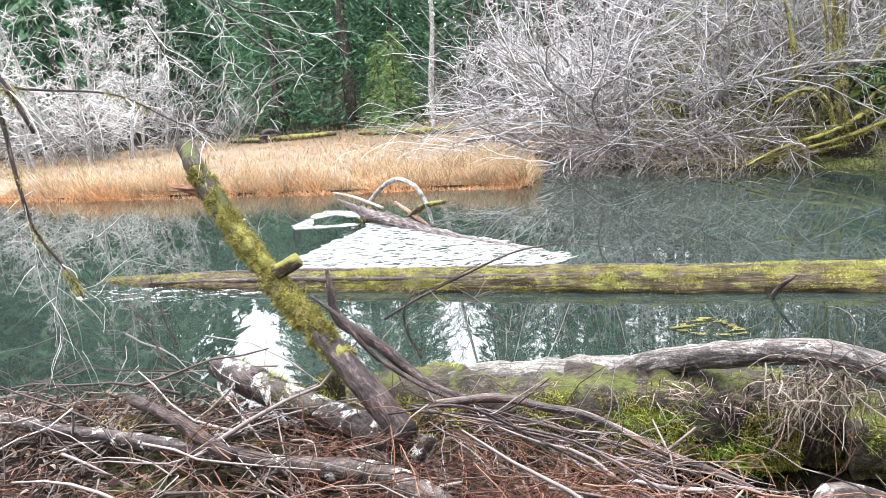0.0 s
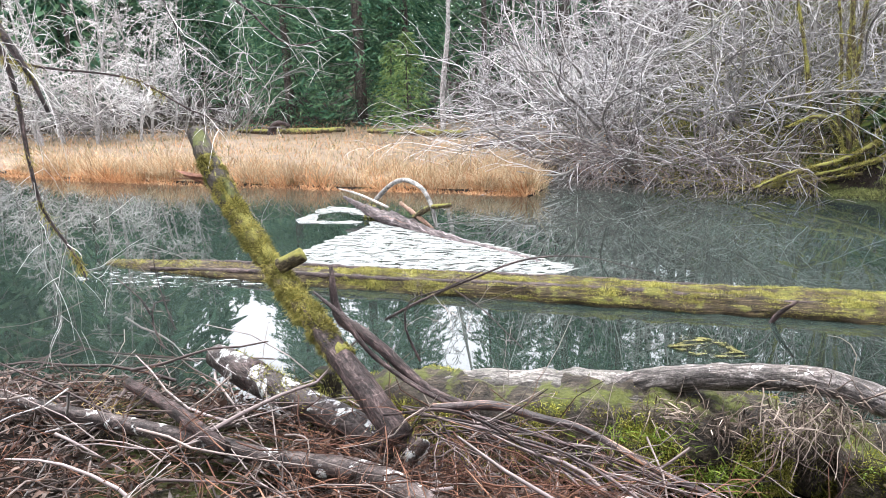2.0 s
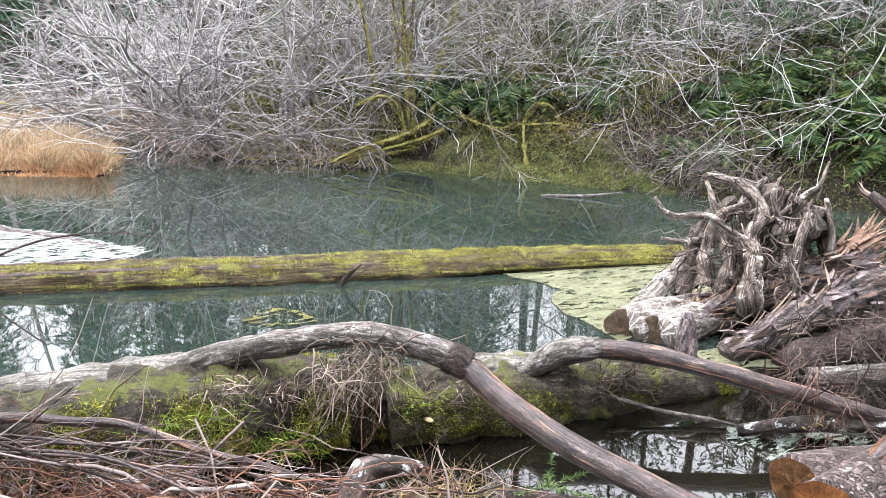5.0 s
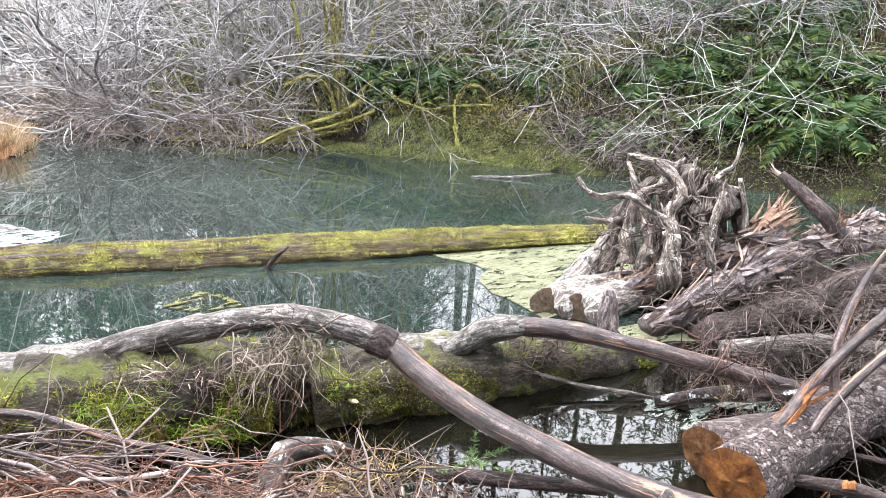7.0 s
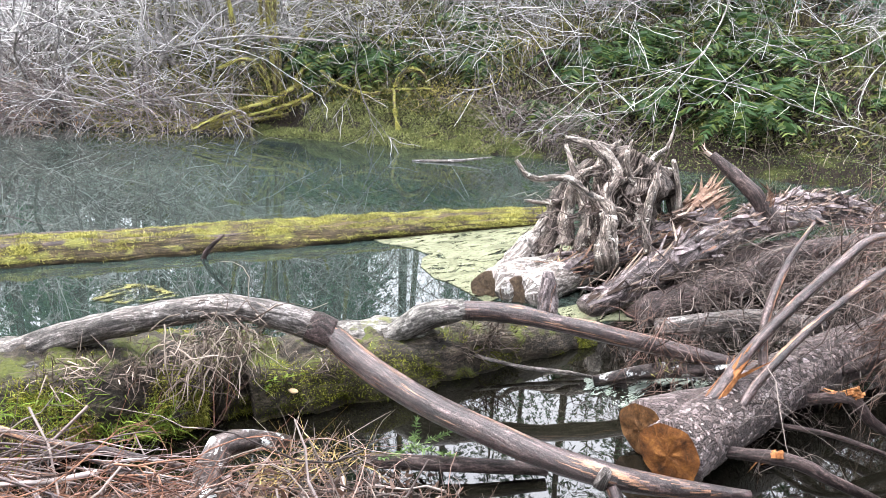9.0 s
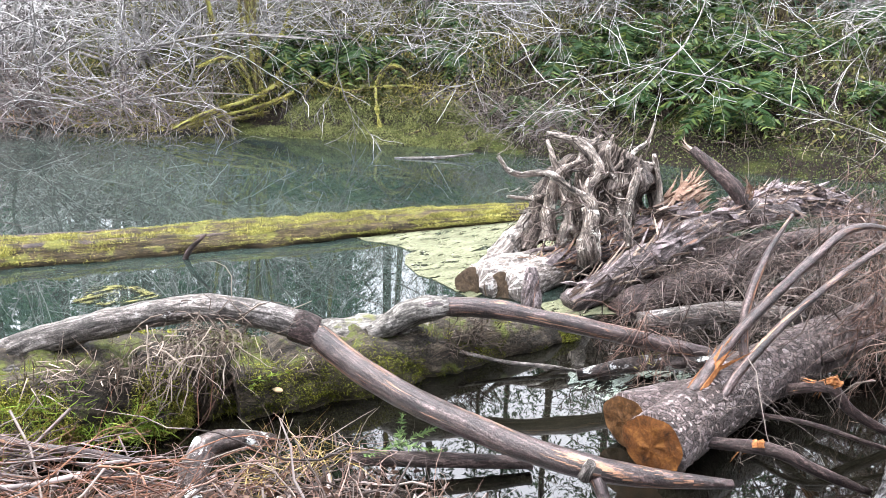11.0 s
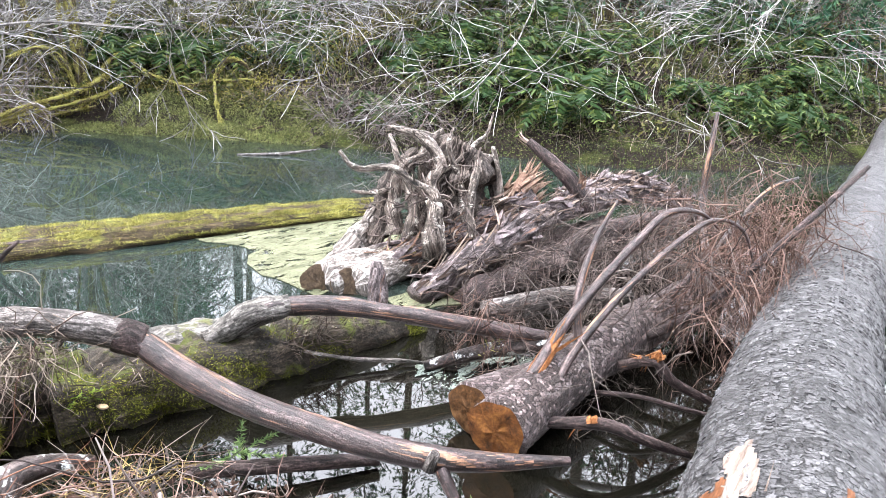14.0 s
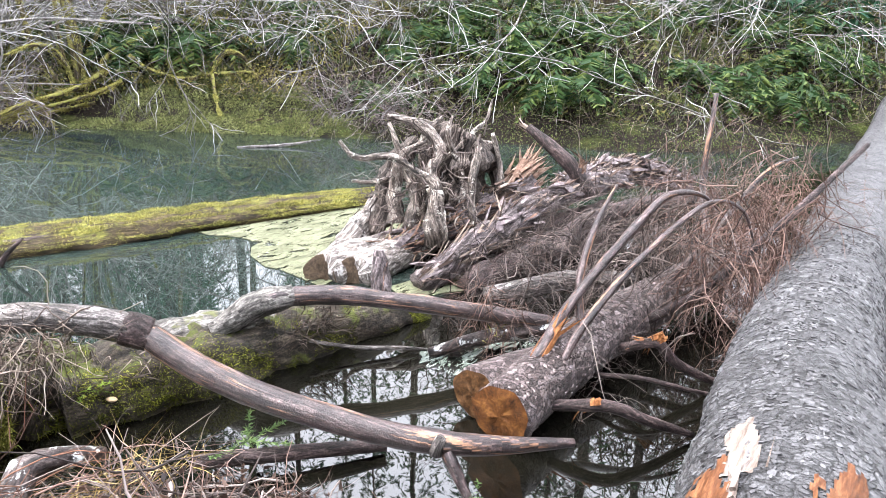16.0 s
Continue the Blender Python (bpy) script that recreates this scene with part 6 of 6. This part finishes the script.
def shrub(name, seed, label, stems=14, length=3.2, key="twig_grey", aim=(-0.5, -0.7), levels=3, rad=0.022, fine=0.0045, droop=0.28, stem="stem_pale", kids=(4, 7)):
    """A thicket of arching leafless stems."""
    r = np.random.default_rng(seed)
    e = thing(name, (0, 0, 0), label, "shrub")
    small = Geo()
    out = []
    for _ in range(stems):
        a = r.normal(size=2) * 0.6
        grow(r, (r.normal() * 0.3, r.normal() * 0.3, -0.1), (aim[0] + a[0], aim[1] + a[1], r.uniform(0.5, 1.4)), length * r.uniform(0.6, 1.2), rad * r.uniform(0.6, 1.3), levels - 1, out, 0.75, kids, droop, 0.36, 8, 0.55, 0.5)
    fast_tubes(small, [(p, np.maximum(q, fine)) for p, q, l in out if l < levels - 1], 3)
    for p, q, l in out:
        if l == levels - 1:
            big = Geo()
            fast_tubes(big, [(spline(p, 0.15), np.interp(np.linspace(0, 1, len(spline(p, 0.15))), np.linspace(0, 1, len(q)), q))], 6)
            part("stem", big, M[stem], e)
    part("twig_mass", small, M[key], e, "dense fine twigs")
    return e


sh = [shrub("bare_shrub", 200 + i, "dense pale leafless shrub arching over the water", 11, 4.3, "twig_pale", a, fine=0.0042, rad=0.036, droop=0.15, kids=(4, 6)) for i, a in enumerate(((-0.9, -0.3), (-0.6, -0.5), (-0.9, -0.1)))]
plant_at(sh, [(3.3, 16.6, 0.9), (4.1, 15.3, 0.85), (5.0, 14.3, 0.75), (5.9, 13.6, 0.6), (4.8, 17.0, 1.1), (6.0, 15.6, 1.1), (3.6, 19.5, 1.1), (5.2, 19.5, 1.2), (7.0, 14.6, 0.75), (7.9, 13.9, 0.6), (8.8, 14.6, 0.8), (7.2, 16.2, 1.0), (10.0, 13.4, 0.7)], "pale leafless shrubs on the far bank", rf)
edge = [shrub("edge_shrub", 240 + i, "grey leafless thicket at the meadow's far edge", 12, 2.6, "twig_pale", (0.0, -0.2), rad=0.02, fine=0.008, droop=0.1, kids=(3, 5)) for i in range(2)]
plant_at(edge, [(-9.5 - 1.5 * k + rf.normal() * 0.5, 31.5 + rf.normal() * 1.2, rf.uniform(0.8, 1.4)) for k in range(14)] + [(0.9, 27.5, 0.9), (2.2, 25.5, 1.1), (1.2, 30, 1.2)], "leafless thickets round the meadow", rf, True)
up = [shrub("slope_shrub", 220 + i, "thin leafless stems in the slope's undergrowth", 9, 3.0, k, (-0.15, -0.15), rad=0.010, fine=0.004, droop=0.12, stem=st) for i, (k, st) in enumerate((("twig_pale", "mossy_limb"), ("twig_grey", "mossy_limb"), ("twig_grey", "grey_log")))]
places = []
while len(places) < 38:
    x, y = rf.uniform(6, 22), rf.uniform(-2, 17) if len(places) < 20 else rf.uniform(9, 17)
    d = float(shore_distance(x, y))
    if 2.2 < d < 8 and x - 0.13 * y > 3:
        places.append((x, y, rf.uniform(0.7, 1.3)))
plant_at(up, places, "leafless shrubs on the slope", rf, True)
plant_at([shrub("bank_shrub", 210, "low twiggy shrub hanging over the bank", 12, 1.7, "stick", (-0.6, -0.5), rad=0.012, fine=0.003)], [(9.6, 9.0, 0.7), (10.0, 8.3, 0.8), (9.9, 7.7, 0.6), (2.9, 15.6, 1.0), (3.5, 14.8, 1.1), (4.2, 14.1, 1.0), (4.9, 13.5, 1.0), (5.5, 13.1, 0.9), (6.1, 12.6, 0.8)], "low shrubs on the bank", rf)

# ---- ferns and undergrowth on the slope ----
def frond_mesh(r, L):
    """One arching fern frond with paired leaflets."""
    g = Geo()
    n = 22
    t = np.linspace(0, 1, n)
    c = np.stack([L * (0.85 * t - 0.1 * t ** 3), np.zeros(n), L * (1.15 * t - 1.25 * t * t)], 1)
    fast_tubes(g, [(c[::3], np.linspace(0.006, 0.002, len(c[::3])))], 3)
    base, dr, ln = [], [], []
    for k in range(2, n):
        wl = 0.17 * L * math.sin(math.pi * min(1, 0.15 + 0.85 * (1 - t[k]) ** 0.8)) + 0.015
        for s in (-1, 1):
            base.append(c[k])
            dr.append((0.3, s, -0.45 + r.normal() * 0.15))
            ln.append(wl)
    ln = np.array(ln)
    blades(g, np.array(base), np.array(dr, float), ln, np.full(len(ln), 0.016 * L + 0.004), r, 0.15)
    me = g.mesh("frond")
    me.materials.append(M["fern"])
    return me


rfn = np.random.default_rng(301)
fr = [frond_mesh(rfn, L) for L in (0.95, 0.75, 1.15)]
ferns = []
for i in range(3):
    e = thing("sword_fern", (0, 0, 0), "green sword fern with arching fronds on the bank", "fern")
    for k in range(12):
        o = part("frond", fr[int(rfn.integers(0, 3))], None, e)
        o.matrix_basis = Matrix.Rotation(k * 0.524 + rfn.normal() * 0.15, 4, "Z") @ Matrix.Rotation(-radians(rfn.uniform(-8, 30)), 4, "Y")
    ferns.append(e)
places = [(7.9, 12.9), (8.2, 12.7), (8.6, 12.4), (8.5, 13.0), (8.0, 13.4), (15.0, 3.6), (15.5, 3.3), (15.9, 3.0), (14.4, 4.1), (16.3, 3.4)]
while len(places) < 150:
    x, y = rfn.uniform(7, 22), rfn.uniform(-2, 14)
    d = float(shore_distance(x, y))
    if (0.9 if x > 10.5 or y < 8.5 else 2.3) < d < 8:
        places.append((x, y))
plant(ferns, places, "sword ferns on the slope", rfn, 0.7, 1.35)


def leaf_scatter(name, n, dmin, dmax, length, width, key, label, seed, hmax=0.4, ybox=(-3, 15), xbox=(4, 24)):
    r = np.random.default_rng(seed)
    x, y = r.uniform(*xbox, n * 3), r.uniform(*ybox, n * 3)
    d = shore_distance(x, y)
    mound = (x > 6.2) & (x < 10.2) & (y > 8.5) & (y < 12.3) & (d < 1.15)
    ok = (d > dmin) & (d < dmax) & (x - 0.13 * y > 2.2) & ~(mound & (hmax > 0.15))
    x, y = x[ok][:n], y[ok][:n]
    clump = np.array([noise.noise(Vector((a * 1.1, b * 1.1, seed))) for a, b in zip(x, y)])
    h = np.clip(clump + 0.35, 0, 1) * hmax * r.random(len(x))
    g = Geo()
    blades(g, np.stack([x, y, land(x, y) + h], 1), r.normal(size=(len(x), 3)) + np.array([-0.3, -0.3, 0.4]), length * r.uniform(0.5, 1.4, len(x)), width, r, 0.5)
    return tagged(part(name, g, M[key]), label, "undergrowth", kind="stuff")


leaf_scatter("undergrowth", 34000, 0.8, 9, 0.10, 0.022, "bush_leaf", "low leafy undergrowth on the slope", 401, 0.55)
leaf_scatter("bank_moss", 26000, -0.08, 1.3, 0.045, 0.006, "turf", "mossy turf along the water's edge", 402, 0.05)
leaf_scatter("groundcover", 18000, 0.0, 1.5, 0.026, 0.009, "groundcover", "small green leaves carpeting the far shore", 405, 0.12, (0.5, 9.5), (8, 18))
leaf_scatter("bank_moss", 42000, -0.08, 1.9, 0.036, 0.006, "turf", "mossy mound sloping into the pond", 404, 0.07, (8.5, 12), (6.2, 9.6))
leaf_scatter("undergrowth", 30000, 0.3, 9, 0.12, 0.02, "bush_leaf", "leafy brambles and moss under the bare shrubs", 406, 0.9, (11, 24), (3, 16))
leaf_scatter("bank_moss", 46000, -0.05, 6, 0.06, 0.008, "moss_olive", "olive moss hummocks under the bare shrubs", 407, 0.5, (10, 22), (3, 14))
leaf_scatter("dead_stalks", 16000, 0.6, 9, 0.55, 0.004, "straw", "dry stalks in the undergrowth", 403, 0.2)

# mossy limbs on the far bank
def mossy_branch(name, label, limbs, n=2600, key="moss", shag=0.06):
    e = thing(name, limbs[0][0][0], label, "branch")
    for pts, rad in limbs:
        o, v, nn_ = limb("limb", pts, [q * 0.66 for q in rad], "mossy_limb", e, "", 10, 0.08, 0.2, 5.0)
        gm = Geo()
        moss_on(gm, v, nn_, n // len(limbs) * 4, shag * 0.6, rl, -0.9, -0.12, 5.0, 0.003, 0.7)
        part("moss", gm, M[key], o, "hanging yellow-green moss")
    return e


mossy_branch("mossy_branch", "crooked branch hung with yellow-green moss over the bank", [
    ([(7.67, 12.23, 1.12), (7.89, 11.94, 0.87), (8.21, 11.47, 0.74), (8.61, 11.16, 0.82), (9.16, 10.7, 0.87)], [0.03, 0.045, 0.05, 0.055, 0.04]),
    ([(8.61, 11.16, 0.82), (8.76, 11.15, 1.1), (8.92, 11.06, 1.2), (9.15, 10.96, 1.12), (9.18, 10.87, 0.97)], [0.05, 0.07, 0.07, 0.05, 0.02]),
    ([(8.61, 11.16, 0.82), (8.42, 10.88, 0.55), (8.2, 10.52, 0.32), (8.0, 10.15, 0.12)], [0.05, 0.04, 0.035, 0.03])], 2600, "moss", 0.045)
mossy_branch("low_branch", "low mossy limbs reaching over the water", [
    ([(4.9, 11.7, 0.2), (5.56, 11.85, 0.42), (6.47, 12.0, 0.6), (7.4, 12.5, 0.85)], [0.03, 0.05, 0.06, 0.07]),
    ([(5.2, 12.3, 0.12), (6.0, 12.2, 0.3), (6.79, 12.0, 0.5), (7.3, 11.9, 0.7)], [0.03, 0.045, 0.055, 0.06]),
    ([(5.6, 12.6, 0.1), (6.2, 12.4, 0.2), (6.9, 12.1, 0.35)], [0.03, 0.04, 0.05]),
    ([(4.4, 12.3, 0.05), (5.3, 12.0, 0.26), (6.3, 12.3, 0.48), (7.0, 12.7, 0.62)], [0.015, 0.03, 0.04, 0.05])], 5200, "moss_olive", 0.05)
mossy_branch("mossy_tree", "cluster of mossy upright stems on the bank", [
    ([(6.92, 12.6, 0.5), (6.95, 12.8, 1.5), (7.03, 13.1, 2.6), (7.2, 13.3, 5.0)], [0.07, 0.065, 0.06, 0.04]),
    ([(7.05, 12.7, 0.5), (7.1, 12.95, 1.6), (7.3, 13.2, 3.0), (7.7, 13.5, 5.2)], [0.06, 0.055, 0.05, 0.03]),
    ([(6.7, 12.9, 0.6), (6.4, 13.0, 1.3), (6.3, 13.1, 2.2), (6.0, 13.3, 4.0)], [0.06, 0.07, 0.05, 0.03]),
    ([(7.1, 13.0, 0.7), (7.7, 13.2, 1.5), (8.1, 13.4, 2.1), (8.6, 13.5, 3.5)], [0.05, 0.05, 0.045, 0.03]),
    ([(7.0, 12.55, 0.5), (7.02, 12.65, 1.4), (7.0, 12.9, 2.4), (6.9, 13.2, 4.6)], [0.05, 0.05, 0.045, 0.03]),
    ([(6.85, 12.6, 0.5), (6.75, 12.75, 1.3), (6.8, 12.9, 2.3), (6.6, 13.1, 4.4)], [0.05, 0.045, 0.04, 0.03]),
    ([(7.2, 12.7, 0.6), (7.5, 12.6, 1.1), (7.95, 12.5, 1.35), (8.5, 12.5, 1.6)], [0.06, 0.06, 0.045, 0.02]),
    ([(6.8, 12.7, 0.9), (6.5, 12.5, 1.2), (6.1, 12.3, 1.3), (5.6, 12.2, 1.15)], [0.06, 0.06, 0.04, 0.015])], 5200, "moss", 0.06)
log_thing("bank_root", [(7.4, 11.1, 0.0), (7.87, 10.8, 0.05), (8.27, 10.63, 0.14), (8.83, 10.52, 0.3)], [0.05, 0.07, 0.07, 0.05], "mossy_limb", "mossy root lying along the water's edge", "root", sides=10, rough=0.2)
log_thing("drift_stick", [(7.1, 8.63, 0.0), (7.5, 8.28, 0.02), (7.78, 8.08, 0.05), (8.05, 7.87, 0.1)], [0.02, 0.025, 0.02, 0.01], "grey_log", "pale drift stick lying on the pond", "stick", sides=8, rough=0.1)
log_thing("drift_stick", [(7.8, 10.1, 0.0), (8.22, 9.89, 0.08), (8.5, 9.7, 0.2)], [0.03, 0.03, 0.02], "mossy_limb", "mossy stick slanting out of the water", "stick", sides=8, rough=0.1)

# overhanging branches near the camera
def overhang(name, label, stems, seed, key, bark, level=1, side_len=0.35, rad=0.004, kids=10, droop=0.2, tuft=False):
    r = np.random.default_rng(seed)
    e = thing(name, stems[0][0][0], label, "branch")
    fine = Geo()
    polys = []
    for pts, r0, r1 in stems:
        limb("stem", pts, np.linspace(r0, r1, len(pts)), bark, e, "", 7, 0.05, 0.12)
        c = spline(pts, 0.05)
        for _ in range(kids):
            k = int(r.integers(1, len(c) - 1))
            ax = c[k] - c[k - 1]
            ax /= np.linalg.norm(ax) + 1e-9
            sd = r.normal(size=3)
            polys += [(p, q) for p, q, _ in grow(r, c[k], ax * 0.8 + sd * 0.6, side_len * r.uniform(0.4, 1.4), rad * r.uniform(0.6, 1.2), level, [], 0.8, (2, 4), droop, 0.34, 7, 0.55, 0.6)]
    if tuft:
        gm = Geo()
        for pts, r0, r1 in stems[:3]:
            c = spline(pts, 0.02)
            for _ in range(9):
                k = int(r.integers(0, len(c) - 6))
                m_ = 60
                b = c[k + r.integers(0, 6, m_)] + r.normal(size=(m_, 3)) * 0.008
                blades(gm, b, r.normal(size=(m_, 3)) * 0.5 + np.array([0, 0, -0.8]), r.uniform(0.02, 0.06, m_), 0.002, r, 0.6)
        part("moss", gm, M["moss_olive"], e, "hanging tufts of moss")
    fast_tubes(fine, polys, 4)
    part("twig_mass", fine, M[key], e, "fine bare twigs")
    return e


overhang("hanging_branch", "bare lichened twigs hanging over the driftwood", [
    ([(6.5, 3.4, 2.9), (6.3, 3.37, 2.25), (6.16, 3.38, 1.98), (5.98, 3.44, 1.74), (5.54, 3.76, 1.59), (5.13, 4.08, 1.51)], 0.0075, 0.0025),
    ([(6.09, 3.39, 1.86), (5.78, 3.52, 1.51), (5.57, 3.63, 1.34), (5.13, 3.99, 1.27)], 0.005, 0.002),
    ([(7.4, 1.9, 1.05), (7.11, 2.24, 1.2), (6.82, 2.54, 1.32), (6.55, 2.82, 1.44), (6.32, 3.07, 1.56), (5.94, 3.43, 1.63)], 0.003, 0.0055),
    ([(8.0, 2.3, 2.4), (7.48, 2.53, 2.04), (7.04, 2.81, 1.78), (6.69, 3.16, 1.9), (6.43, 3.29, 1.66), (6.07, 3.5, 1.41)], 0.006, 0.0025),
    ([(7.8, 1.6, 2.6), (7.2, 1.7, 2.1), (6.9, 2.2, 1.9), (6.6, 2.4, 1.5)], 0.006, 0.0025)], 501, "twig_white", "stem_pale", 1, 0.5, 0.0021, 11)
overhang("hanging_branch", "bare mossy branch hanging at the pond's edge", [
    ([(-3.0, 4.2, 2.5), (-2.55, 4.13, 2.27), (-2.3, 4.12, 2.19), (-1.8, 4.11, 2.11), (-1.47, 4.07, 1.93), (-1.2, 4.05, 1.82)], 0.010, 0.003),
    ([(-2.4, 3.8, 2.6), (-2.26, 3.74, 2.35), (-2.13, 3.7, 2.14), (-2.04, 3.66, 1.95)], 0.026, 0.010),
    ([(-2.4, 3.9, 2.4), (-2.32, 3.88, 2.07), (-2.26, 3.8, 1.71), (-2.19, 3.74, 1.44), (-2.04, 3.69, 1.22), (-1.97, 3.66, 1.07)], 0.015, 0.005),
    ([(-1.7, 4.8, 3.1), (-1.4, 4.77, 2.75), (-1.17, 4.73, 2.56), (-0.85, 4.72, 2.51)], 0.012, 0.003),
    ([(-1.9, 4.8, 3.1), (-1.61, 4.78, 2.81), (-1.28, 4.72, 2.53), (-1.02, 4.67, 2.3), (-0.73, 4.69, 2.34)], 0.012, 0.003),
    ([(-1.9, 4.8, 3.0), (-1.86, 4.77, 2.76), (-1.73, 4.7, 2.44), (-1.64, 4.65, 2.25)], 0.009, 0.003)], 502, "twig_white", "wet_bark", 1, 0.45, 0.0026, 14, 0.25, True)
overhang("arching_twig", "thin bare twigs arching out of the brush pile", [
    ([(-0.38, 3.48, 0.86), (-0.19, 3.47, 0.96), (0.07, 3.46, 1.07), (0.33, 3.45, 1.16), (0.61, 3.53, 1.15), (0.84, 3.5, 1.1), (1.08, 3.55, 1.0)], 0.008, 0.002),
    ([(-0.2, 3.3, 0.7), (-0.27, 3.35, 0.86), (-0.24, 3.37, 0.99), (-0.07, 3.36, 1.05), (0.13, 3.36, 1.14)], 0.007, 0.002),
    ([(-0.02, 3.36, 1.04), (0.12, 3.33, 0.94), (0.22, 3.3, 0.84), (0.3, 3.28, 0.76)], 0.004, 0.003),
    ([(-1.75, 4.0, 0.55), (-1.82, 4.05, 0.68), (-1.82, 4.1, 0.8), (-1.72, 4.1, 0.82)], 0.007, 0.004),
    ([(-2.05, 4.15, 0.95), (-1.9, 4.1, 0.83), (-1.84, 4.07, 0.74)], 0.004, 0.006),
    ([(-1.65, 3.95, 0.68), (-1.72, 4.0, 0.85), (-1.77, 4.05, 1.05), (-1.78, 4.1, 1.22)], 0.006, 0.002)], 503, "twig_brown", "wet_bark", 1, 0.22, 0.002, 6, 0.1)

# logs lying in the meadow
for pts, rad, lab in (([(0.7, 21.9, 0.15), (1.6, 21.2, 0.2), (2.5, 20.7, 0.2)], [0.16, 0.19, 0.17], "dark log lying in the sedge"),
                      ([(-3.4, 30.2, 0.3), (-1.6, 28.2, 0.3), (0.5, 26.0, 0.3)], [0.08, 0.13, 0.15], "mossy fallen log across the meadow"),
                      ([(-9.8, 33.5, 0.3), (-7.0, 31.5, 0.3), (-4.5, 31.0, 0.35)], [0.08, 0.14, 0.1], "grey fallen log at the meadow's edge")):
    log_thing("meadow_log", pts, rad, "wet_bark" if "dark" in lab else "mossy_limb", lab, sides=12, step=0.15, rough=0.25)
log_thing("meadow_snag", [(-7.8, 31.5, 0.1), (-7.7, 31.5, 0.5), (-7.3, 31.4, 0.7), (-6.9, 31.3, 0.55)], [0.2, 0.16, 0.1, 0.05], "wet_bark", "dark broken snag in the meadow", "stump", sides=12, rough=0.4)
